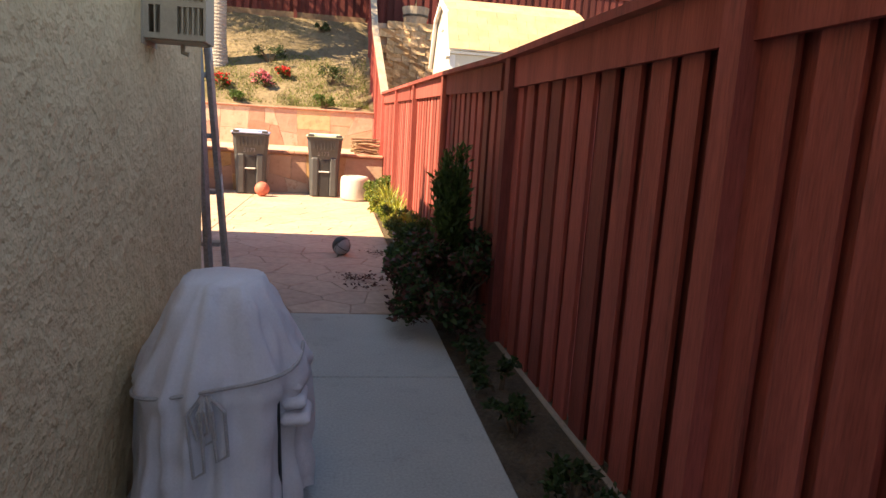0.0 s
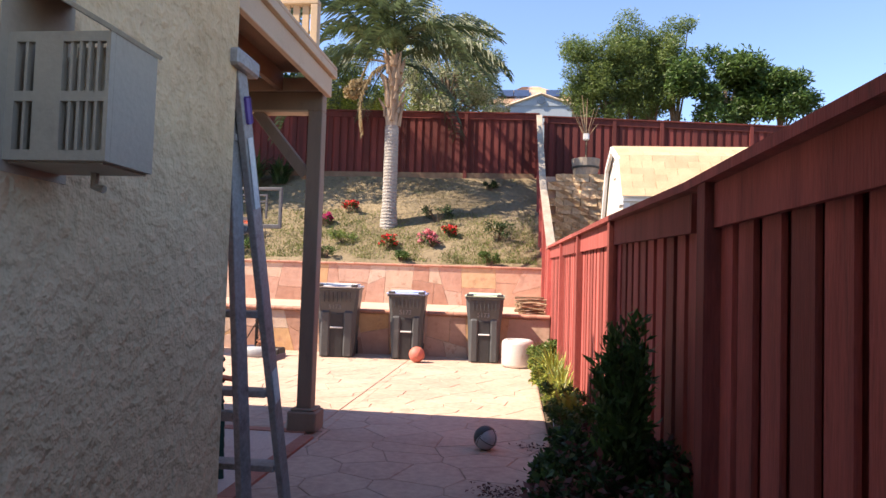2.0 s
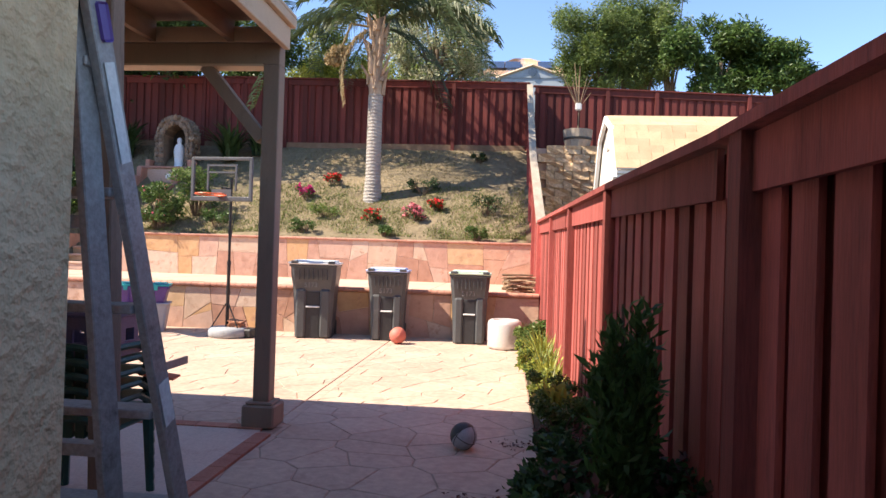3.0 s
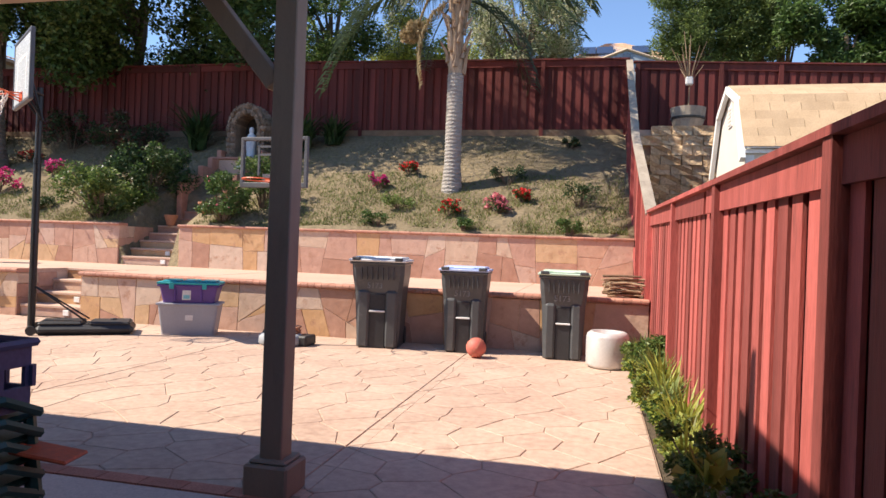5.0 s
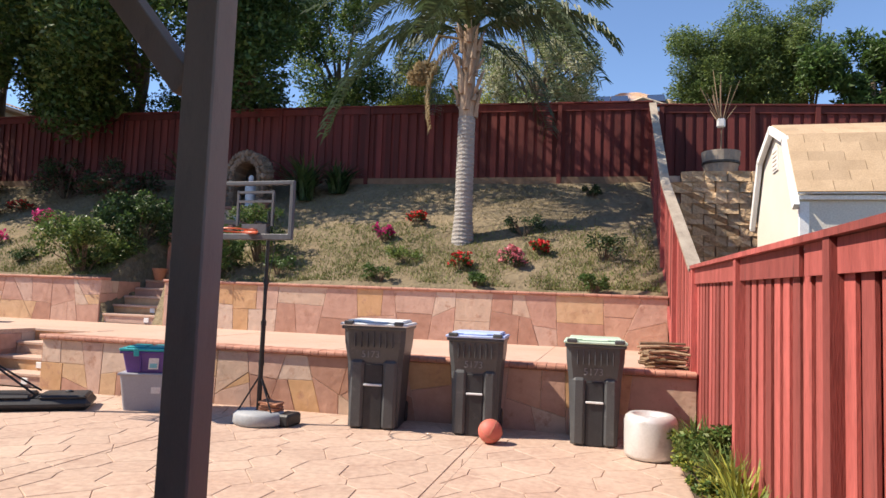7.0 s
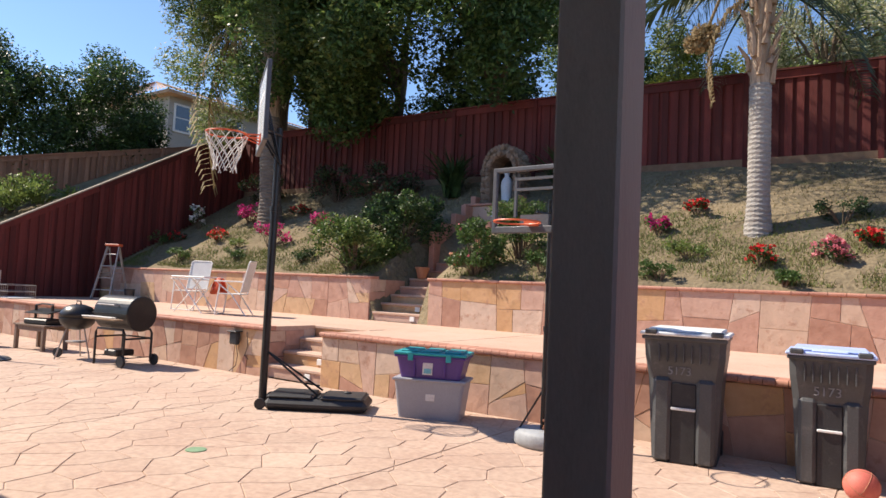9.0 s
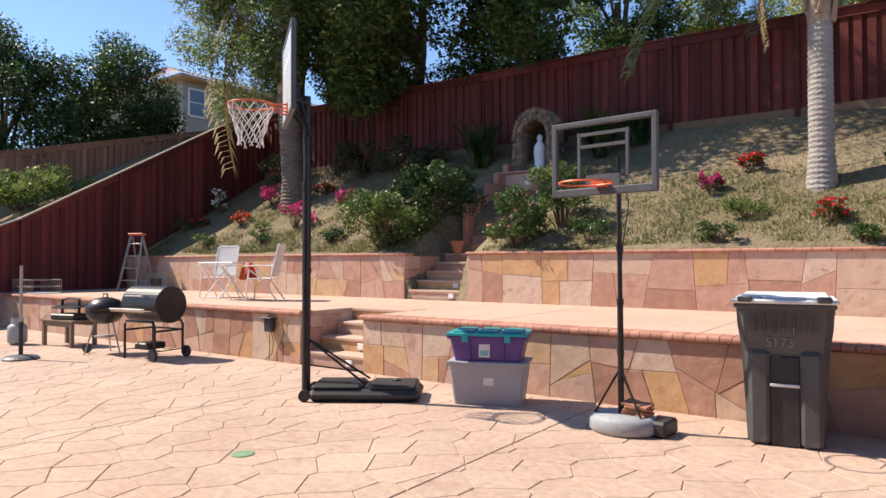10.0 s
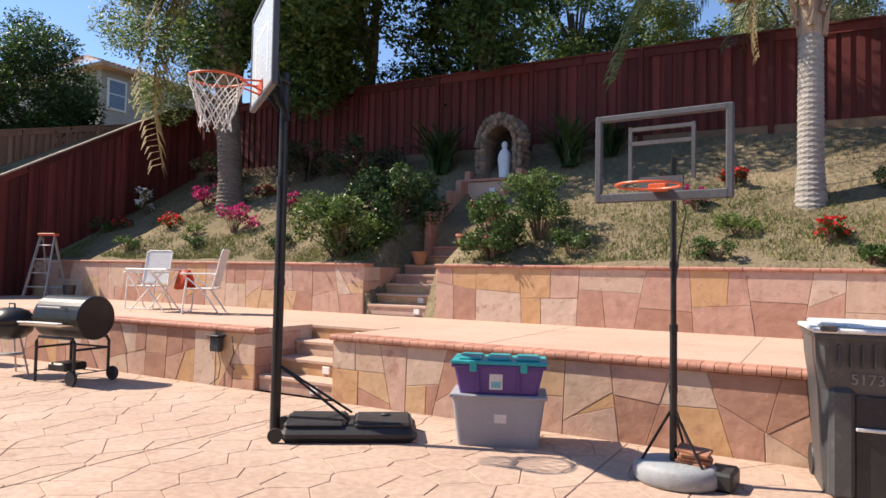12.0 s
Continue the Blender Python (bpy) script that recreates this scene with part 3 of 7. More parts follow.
# ---- more materials ----
M.update({
    "grey_plastic": shade("dark_grey_bin_plastic", (0.055, 0.058, 0.062), (0.075, 0.079, 0.083), 3, 0.45, 0.12, 90, (0.14, 0.14, 0.14), spec=0.5),
    "lid_white": shade("pale_grey_lid", (0.64, 0.67, 0.68), (0.72, 0.74, 0.74), 4, 0.45, 0.1, 60, (0.52, 0.54, 0.55)),
    "lid_blue": shade("pale_blue_lid", (0.34, 0.45, 0.75), (0.44, 0.54, 0.80), 4, 0.45, 0.1, 60, (0.62, 0.66, 0.78), grainy=0.12),
    "lid_green": shade("pale_green_lid", (0.42, 0.56, 0.44), (0.52, 0.64, 0.52), 4, 0.45, 0.1, 60, (0.60, 0.68, 0.60), grainy=0.12),
    "chalk": shade("chalk_mark", (0.19, 0.195, 0.20), (0.25, 0.255, 0.26), 20, 0.9, 0.0, 60),
    "rubber_red": shade("red_rubber_ball", (0.50, 0.12, 0.09), (0.58, 0.17, 0.13), 6, 0.6, 0.25, 220, dist=0.002),
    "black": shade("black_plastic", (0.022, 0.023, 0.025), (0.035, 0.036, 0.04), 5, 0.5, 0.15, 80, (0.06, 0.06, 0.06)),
    "black_iron": shade("black_enamel", (0.014, 0.014, 0.015), (0.025, 0.025, 0.026), 4, 0.35, 0.15, 60, (0.05, 0.035, 0.03)),
    "grey_base": shade("grey_base_plastic", (0.28, 0.30, 0.32), (0.36, 0.38, 0.40), 4, 0.6, 0.2, 60, (0.22, 0.23, 0.24), grainy=0.12),
    "tote_grey": shade("grey_tote_plastic", (0.33, 0.34, 0.38), (0.37, 0.38, 0.42), 3, 0.45, 0.05, 60, grainy=0.12),
    "tote_purple": shade("purple_tote_plastic", (0.09, 0.045, 0.21), (0.12, 0.06, 0.26), 3, 0.4, 0.05, 60, grainy=0.12),
    "teal": shade("teal_tote_lid", (0.02, 0.33, 0.36), (0.03, 0.40, 0.42), 3, 0.4, 0.05, 60, grainy=0.12),
    "paper": shade("paper_label", (0.68, 0.66, 0.62), (0.75, 0.72, 0.68), 9, 0.8, 0.0, 60, (0.6, 0.45, 0.45)),
    "label_teal": shade("label_print", (0.15, 0.45, 0.5), (0.25, 0.55, 0.6), 9, 0.8, 0.0, 60),
    "rim_red": shade("orange_red_rim", (0.60, 0.09, 0.035), (0.68, 0.13, 0.05), 6, 0.45, 0.05, 60),
    "net": shade("white_net_cord", (0.70, 0.68, 0.64), (0.78, 0.76, 0.72), 20, 0.9, 0.1, 120),
    "silver": shade("silver_drum", (0.60, 0.59, 0.57), (0.70, 0.69, 0.67), 2, 0.38, 0.08, 40, (0.50, 0.48, 0.46), metal=0.35, grainy=0.12),
    "cloth": shade("off_white_cloth", (0.68, 0.63, 0.64), (0.76, 0.71, 0.72), 3, 0.95, 0.2, 140, (0.60, 0.54, 0.55), dist=0.003, grainy=0.1),
    "rope": shade("cotton_rope", (0.42, 0.37, 0.36), (0.50, 0.45, 0.43), 30, 0.95, 0.4, 160),
    "alu": shade("worn_aluminium", (0.34, 0.32, 0.31), (0.46, 0.44, 0.43), 4, 0.45, 0.25, 70, (0.22, 0.19, 0.18), metal=0.5),
    "ladder_alu": shade("dirty_aluminium", (0.28, 0.25, 0.23), (0.42, 0.39, 0.37), 4, 0.5, 0.25, 70, (0.12, 0.10, 0.09), metal=0.25),
    "old_wood": shade("stained_grey_wood", (0.17, 0.12, 0.09), (0.25, 0.18, 0.14), 2, 0.85, 0.4, 50, (0.11, 0.08, 0.06), stretch=(6, 6, 0.6)),
    "green_chair": shade("dark_green_plastic", (0.010, 0.055, 0.045), (0.016, 0.075, 0.06), 4, 0.4, 0.08, 70, (0.03, 0.08, 0.07)),
    "navy": shade("dark_purple_plastic", (0.075, 0.070, 0.14), (0.10, 0.095, 0.17), 4, 0.45, 0.05, 70),
    "white_metal": shade("white_painted_tube", (0.70, 0.69, 0.67), (0.78, 0.77, 0.75), 5, 0.5, 0.05, 60, grainy=0.12),
    "white_mesh": shade("white_sling_fabric", (0.62, 0.61, 0.59), (0.70, 0.69, 0.67), 6, 0.85, 0.3, 200),
    "bark": shade("brown_bark", (0.11, 0.08, 0.055), (0.18, 0.13, 0.09), 3, 0.95, 0.9, 25, stretch=(2, 2, 0.6), dist=0.03),
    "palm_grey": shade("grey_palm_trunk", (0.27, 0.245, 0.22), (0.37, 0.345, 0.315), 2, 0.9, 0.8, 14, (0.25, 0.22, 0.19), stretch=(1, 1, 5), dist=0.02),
    # Darker, browner copy of palm_grey; the left trunk's shade is in its colour.
    "palm_shaded": shade("shaded_palm_trunk", (0.13, 0.10, 0.08), (0.20, 0.165, 0.135), 2, 0.95, 0.8, 14, (0.09, 0.07, 0.055), stretch=(1, 1, 4), dist=0.02),
    "palm_boot": shade("tan_palm_sheath", (0.30, 0.20, 0.13), (0.48, 0.36, 0.26), 3, 0.85, 0.8, 20, (0.16, 0.10, 0.07), stretch=(4, 4, 0.6), dist=0.02),
    "frond": shade("palm_leaf", (0.045, 0.075, 0.030), (0.09, 0.125, 0.055), 2, 0.5, 0.0, 20, island=0.3, through_light=0.3),
    "frond_dry": shade("dry_palm_leaf", (0.28, 0.20, 0.10), (0.40, 0.31, 0.17), 2, 0.8, 0.0, 20, island=0.25, through_light=0.25),
    "leaf_dark": shade("dark_green_leaf", (0.022, 0.050, 0.016), (0.050, 0.095, 0.030), 0.8, 0.45, 0.0, 10, island=0.45, through_light=0.3),
    "leaf_mid": shade("green_leaf", (0.045, 0.095, 0.022), (0.085, 0.150, 0.040), 0.8, 0.5, 0.0, 10, island=0.4, through_light=0.35),
    "leaf_pine": shade("soft_pine_needle", (0.075, 0.125, 0.035), (0.135, 0.19, 0.06), 0.8, 0.5, 0.0, 10, island=0.4, through_light=0.35),
    "leaf_light": shade("light_green_leaf", (0.11, 0.17, 0.04), (0.20, 0.26, 0.075), 0.8, 0.5, 0.0, 10, island=0.35, through_light=0.4),
    "leaf_yellow": shade("yellow_green_leaf", (0.22, 0.27, 0.04), (0.36, 0.38, 0.08), 1.5, 0.5, 0.0, 10, island=0.35, through_light=0.4),
    "leaf_white": shade("pale_blossom_leaf", (0.32, 0.34, 0.18), (0.56, 0.54, 0.37), 0.8, 0.6, 0.0, 10, island=0.35, through_light=0.35),
    "leaf_red": shade("reddish_leaf", (0.09, 0.035, 0.03), (0.16, 0.06, 0.05), 2, 0.5, 0.0, 10, island=0.4, through_light=0.3),
    "magenta": shade("magenta_petal", (0.55, 0.02, 0.16), (0.68, 0.05, 0.26), 4, 0.6, 0.0, 20, island=0.25, through_light=0.3),
    "scarlet": shade("scarlet_petal", (0.58, 0.015, 0.02), (0.70, 0.04, 0.04), 4, 0.6, 0.0, 20, island=0.25, through_light=0.3),
    "pink": shade("pink_petal", (0.60, 0.14, 0.20), (0.72, 0.24, 0.28), 4, 0.6, 0.0, 20, island=0.25, through_light=0.3),
    "dry_grass": shade("short_dry_grass", (0.15, 0.13, 0.06), (0.23, 0.195, 0.09), 0.5, 0.9, 0.0, 10, island=0.35, through_light=0.2),
    "green_grass": shade("short_green_grass", (0.10, 0.14, 0.035), (0.19, 0.21, 0.07), 0.5, 0.85, 0.0, 10, island=0.35, through_light=0.25),
    "rubble": shade("rough_niche_stone", (0.17, 0.12, 0.09), (0.27, 0.20, 0.145), 4, 0.95, 0.8, 20, (0.16, 0.11, 0.08), vary=0.3, dist=0.03),
    # Near-black because the niche's deep shade is put into this colour.
    "niche_shade": shade("shade_toned_niche_lining", (0.035, 0.03, 0.027), (0.06, 0.05, 0.045), 3, 0.95, 0.5, 30),
    "statue": shade("pale_plaster", (0.62, 0.66, 0.72), (0.72, 0.75, 0.80), 3, 0.7, 0.15, 50),
    "terracotta": shade("terracotta", (0.33, 0.14, 0.08), (0.42, 0.20, 0.12), 4, 0.85, 0.2, 50, (0.26, 0.12, 0.08)),
    "stick": shade("dry_firewood", (0.20, 0.13, 0.08), (0.32, 0.23, 0.15), 6, 0.95, 0.6, 40, vary=0.3),
    "acrylic": shade("hazy_backboard", (0.55, 0.60, 0.64), (0.62, 0.67, 0.70), 2, 0.25, 0.0, 40, grainy=0.12),
    "frame_grey": shade("dark_grey_frame", (0.07, 0.075, 0.085), (0.10, 0.105, 0.12), 4, 0.5, 0.1, 60),
    "drain_green": shade("green_drain_lid", (0.16, 0.27, 0.16), (0.22, 0.34, 0.21), 8, 0.7, 0.2, 60),
    "house_far": shade("greige_house_wall", (0.36, 0.33, 0.29), (0.42, 0.39, 0.34), 1, 0.9, 0.2, 40),
    "bluegrey": shade("bluegrey_gable", (0.30, 0.36, 0.42), (0.36, 0.42, 0.47), 1, 0.85, 0.1, 40),
})
clear = bpy.data.materials.new("clear_panel")
clear.use_nodes = True
clear.node_tree.nodes["Principled BSDF"].inputs["Transmission Weight"].default_value = 1.0
clear.node_tree.nodes["Principled BSDF"].inputs["Roughness"].default_value = 0.03
clear.node_tree.nodes["Principled BSDF"].inputs["Base Color"].default_value = (0.75, 0.78, 0.80, 1)
clear.node_tree.nodes["Principled BSDF"].inputs["IOR"].default_value = 1.05
M["clear"] = clear

# ---- porch ----
deck = tagged(part("ceiling_deck", boxed(-12.0, HY, 2.957, -1.16, 6.60, 2.985), M["deck_wood"]), "brown boarded underside of the deck above the porch", "ceiling", kind="structure")
for i in range(18):
    x = -1.55 - 0.6 * i
    part("joist", boxed(x, HY, 2.802, x + 0.045, 6.59, 2.955), M["deck_wood"], deck)
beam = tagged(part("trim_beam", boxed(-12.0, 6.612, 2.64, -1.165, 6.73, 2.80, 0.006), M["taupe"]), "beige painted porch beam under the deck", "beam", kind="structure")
part("trim_strip", boxed(-12.0, 6.60, 2.626, -1.29, 6.74, 2.642), M["trim"], beam)
fas = tagged(part("trim_fascia", boxed(-1.145, HY, 2.755, -1.10, 6.64, 2.917, 0.004), M["trim"]), "beige painted fascia board along the deck edge", "trim", kind="structure")
part("fascia_front", boxed(-12.0, 6.602, 2.803, -1.147, 6.64, 2.917, 0.004), M["trim"], fas)
part("fascia_cap", boxed(-12.0, HY, 2.986, -1.065, 6.67, 3.015, 0.006), M["trim"], fas)
part("fascia_upper", boxed(-1.12, HY, 2.919, -1.065, 6.67, 2.984, 0.004), M["trim"], fas)
rail = tagged(part("railing", boxed(-6.0, 6.31, 3.42, -1.14, 6.39, 3.46, 0.006), M["trim"]), "low beige painted baluster railing on the deck", "railing", kind="structure")
part("bottom_rail", boxed(-6.0, 6.32, 3.06, -1.145, 6.38, 3.10, 0.004), M["trim"], rail)
part("end_post", boxed(-1.20, 6.31, 3.016, -1.141, 6.39, 3.419, 0.005), M["trim"], rail)
for i in range(60):
    part("baluster", boxed(-1.275 - i * 0.078, 6.335, 3.10, -1.225 - i * 0.078, 6.365, 3.42), M["trim"], rail)
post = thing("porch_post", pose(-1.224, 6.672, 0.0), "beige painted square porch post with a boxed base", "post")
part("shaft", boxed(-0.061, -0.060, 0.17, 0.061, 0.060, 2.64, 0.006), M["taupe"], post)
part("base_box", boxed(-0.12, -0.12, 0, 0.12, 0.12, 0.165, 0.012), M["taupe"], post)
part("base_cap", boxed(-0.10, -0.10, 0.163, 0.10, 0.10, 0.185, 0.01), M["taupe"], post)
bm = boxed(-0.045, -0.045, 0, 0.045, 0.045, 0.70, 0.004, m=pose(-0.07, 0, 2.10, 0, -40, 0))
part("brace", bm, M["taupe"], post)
for i in range(12):
    piece("border_brick", M["brick_edge"], porch, -1.125, 3.55 + i * 0.25, -0.03, 0.105, 0.244, 0.042)
for i in range(42):
    piece("border_brick", M["brick_edge"], porch, -1.30 - i * 0.25, 6.58, -0.03, 0.244, 0.11, 0.042)
inner = thing("timber_post", pose(-1.08, 4.5, 0.0, 0, -1.5, 0), "rough brown timber post under the deck", "post")
part("shaft", boxed(-0.045, -0.045, 0, 0.045, 0.045, 2.77, 0.006), M["old_wood"], inner)

# ---- covered barbecue ----
def covered_grill():
    g = thing("covered_grill", pose(-0.145, 2.14, 0.0), "small barbecue under an off-white tied cloth cover", "grill")
    bm = bmesh.new()
    rows, cols, rings = 34, 120, []
    R = random.Random(3)
    for j in range(rows + 1):
        v = j / rows
        z = 0.700 * (1 - v) + 0.05 * v + (0.015 if j == 0 else 0)
        wx = np.interp(v, [0, 0.06, 0.35, 0.45, 0.5, 1], [0.120, 0.150, 0.235, 0.268, 0.250, 0.258])
        wy = np.interp(v, [0, 0.06, 0.35, 0.45, 0.5, 1], [0.15, 0.19, 0.27, 0.29, 0.285, 0.31])
        ring = []
        for k in range(cols):
            a = 2 * math.pi * k / cols
            c, s = math.cos(a), math.sin(a)
            q = (abs(c) ** 3.2 + abs(s) ** 3.2) ** (-1 / 3.2)
            fold = (0.010 + 0.055 * max(0, v - 0.10)) * (noise.noise((c * 2.6, s * 2.6, v * 0.7)) + 0.9 * noise.noise((c * 6.5, s * 6.5, v * 1.1 + 9)) + 0.5 * abs(noise.noise((c * 11, s * 11, v * 1.6 + 3)))) + 0.012 * noise.noise((c * 4 + v * 3, s * 4, v * 7))
            hem = 0.03 * noise.noise((c * 2, s * 2, 5)) if j == rows else 0
            ring.append(bm.verts.new(((wx + fold) * q * c, (wy + fold) * q * s, z + hem + 0.008 * noise.noise((c * 2, s * 2, v * 3)))))
        rings.append(ring)
    for a, b in zip(rings, rings[1:]):
        for k in range(cols):
            bm.faces.new((a[k], a[(k + 1) % cols], b[(k + 1) % cols], b[k]))
    bm.faces.new(rings[0])
    part("cover", bm, M["cloth"], g, "off-white cotton cover with folds", True)
    bm = bmesh.new()
    pts = []
    for k in range(40):
        a = 2 * math.pi * k / 40
        c, s = math.cos(a), math.sin(a)
        q = (abs(c) ** 3.2 + abs(s) ** 3.2) ** (-1 / 3.2)
        pts.append((0.252 * q * c, 0.290 * q * s, 0.425 - 0.02 * s + 0.05 * c))
    tube(bm, pts, 0.006, 6, closed=True)
    for x0, sag in ((-0.03, 0.22), (0.0, 0.12), (0.035, 0.17), (-0.02, 0.10)):
        tube(bm, [(x0 * 0.3, -0.305, 0.435), (x0 + 0.02, -0.325, 0.40), (x0 + 0.03, -0.322, 0.435 - sag), (x0, -0.32, 0.435 - sag - 0.02), (x0 - 0.02, -0.324, 0.39), (x0 * 0.3, -0.305, 0.44)], 0.0055, 6)
    part("rope", bm, M["rope"], g, "pale cotton rope tied in a bow")
    for x in (-0.18, 0.20):
        for y in (-0.2, 0.25):
            part("leg", tube(bmesh.new(), [(x, y, 0), (x * 0.9, y * 0.9, 0.4)], 0.014), M["black_iron"], g)
    bm = bmesh.new()
    for dz in (0.0, 0.03, 0.06):
        box(bm, 0.20, -0.22 + dz, 0.30 + dz * 1.4, 0.29 - dz * 0.5, -0.06 + dz, 0.33 + dz * 1.4, 0.012)
    part("folded_cloth", bm, M["cloth"], g, "bunched cloth hanging over the side shelf", True)


covered_grill()


# ---- ladder ----
def step_ladder(name, m, h, wb, wt, yb, ytop, rear_b, mat_rail, label, top_mat=None, steps=5, rail=(0.062, 0.026)):
    g = thing(name, m, label, "ladder")
    for s in (-1, 1):
        for (y0, y1, hh, ww, nm) in ((yb, ytop, h, 1.0, "front_rail"), (rear_b, ytop + 0.03, h * 0.95, 0.86, "rear_rail")):
            a, b = Vector((s * wb / 2 * ww, y0, 0)), Vector((s * wt / 2 * ww, y1, hh))
            d = b - a
            bm = boxed(-rail[1] / 2, -rail[0] / 2, 0, rail[1] / 2, rail[0] / 2, d.length, 0.003)
            me_m = Matrix.Translation(a) @ d.to_track_quat("Z", "Y").to_matrix().to_4x4()
            part(nm, bm, mat_rail, g, m=me_m)
    for i in range(steps):
        k = (i + 0.8) / (steps + 0.6)
        w = wb + (wt - wb) * k
        y = yb + (ytop - yb) * k
        part("step", boxed(-w / 2 + 0.015, y - 0.045, h * k - 0.012, w / 2 - 0.015, y + 0.045, h * k + 0.012, 0.003), mat_rail, g)
        if i in (0, 2, 4):
            yr = rear_b + (ytop + 0.03 - rear_b) * k
            part("rear_rung", boxed(-w * 0.43 + 0.01, yr - 0.02, h * 0.95 * k - 0.02, w * 0.43 - 0.01, yr + 0.02, h * 0.95 * k + 0.01), mat_rail, g)
    part("top_cap", boxed(-wt / 2 - 0.04, ytop - 0.08, h - 0.03, wt / 2 + 0.04, ytop + 0.09, h + 0.025, 0.008), top_mat or mat_rail, g)
    for s in (-1, 1):
        part("spreader", boxed(s * wb * 0.42 - 0.004, (yb + rear_b) / 2 - abs(yb - rear_b) * 0.22, h * 0.48, s * wb * 0.42 + 0.004, (yb + rear_b) / 2 + abs(yb - rear_b) * 0.22, h * 0.48 + 0.022), M["alu"], g, "metal spreader bar")
    return g


lad = step_ladder("step_ladder", pose(-0.66, 3.30, 0.0), 1.95, 0.54, 0.44, 0.66, 0.01, 0.28, M["ladder_alu"], "worn aluminium stepladder leaning folded against the house corner", None, 6)
lab = part("label", boxed(0.0, -0.026, -0.13, 0.0015, 0.026, 0.0), M["paper"], lad, "printed paper safety label")
lab.matrix_basis = pose(0.260, 0.353, 0.92, 18.4, -1.5, 0)
lab2 = part("label", boxed(0.0, -0.02, -0.24, 0.0015, 0.02, 0.0), M["paper"], lad, "printed paper safety label")
lab2.matrix_basis = pose(0.2395, 0.087, 1.72, 18.4, -1.5, 0)
blue = part("badge", boxed(0.0, -0.02, -0.09, 0.002, 0.02, 0.0, 0.006), M["tote_purple"], lad, "blue oval maker's badge")
blue.matrix_basis = pose(0.237, 0.050, 1.85, 18.4, -1.5, 0)


# ---- wall box ----
def wall_box():
    g = thing("wall_vent_box", pose(-0.432, 2.334, 1.455), "beige painted slatted box mounted on the stucco wall", "vent box")
    w, d, h = 0.197, 0.15, 0.228
    bm = bmesh.new()
    box(bm, 0.002, 0, 0, 0.020, 0.014, h)
    box(bm, 0.056, 0, 0, 0.108, 0.014, h)
    box(bm, w - 0.008, 0, 0, w, 0.014, h)
    for z0, z1 in ((0, 0.018), (h / 2 - 0.010, h / 2 + 0.008), (h - 0.018, h)):
        box(bm, 0.019, 0.0005, z0, 0.057, 0.0135, z1)
        box(bm, 0.107, 0.0005, z0, w - 0.007, 0.0135, z1)
    part("front_panel", bm, M["trim"], g)
    part("slat", boxed(0.036, 0.002, 0.016, 0.041, 0.012, h - 0.016), M["trim"], g)
    for x in (0.121, 0.1375, 0.154, 0.1705):
        part("slat", boxed(x, 0.002, 0.016, x + 0.005, 0.012, h - 0.016), M["trim"], g)
    bm = bmesh.new()
    box(bm, w - 0.012, 0.0145, 0, w, d, h)
    box(bm, 0.002, 0.0145, -0.004, w - 0.0125, d, 0.006)
    box(bm, 0.002, d - 0.01, 0.0065, w - 0.0125, d, h)
    part("case", bm, M["trim"], g)
    part("inner_tray", boxed(0.10, 0.05, 0.01, 0.175, 0.06, h - 0.012), M["trim"], g)
    bm = boxed(0.001, -0.005, 0, 0.228, d + 0.01, 0.008, m=pose(0, 0, h + 0.112, 0, 29.5, 0))
    part("hood", bm, M["trim"], g, "sloping painted hood board")
    part("back_plate", boxed(0.0008, -0.02, -0.02, 0.004, d + 0.02, h + 0.13), M["trim"], g)
    part("hook", tube(bmesh.new(), [(0.10, 0.12, 0), (0.10, 0.12, -0.03), (0.12, 0.12, -0.035)], 0.008), M["trim"], g)


wall_box()


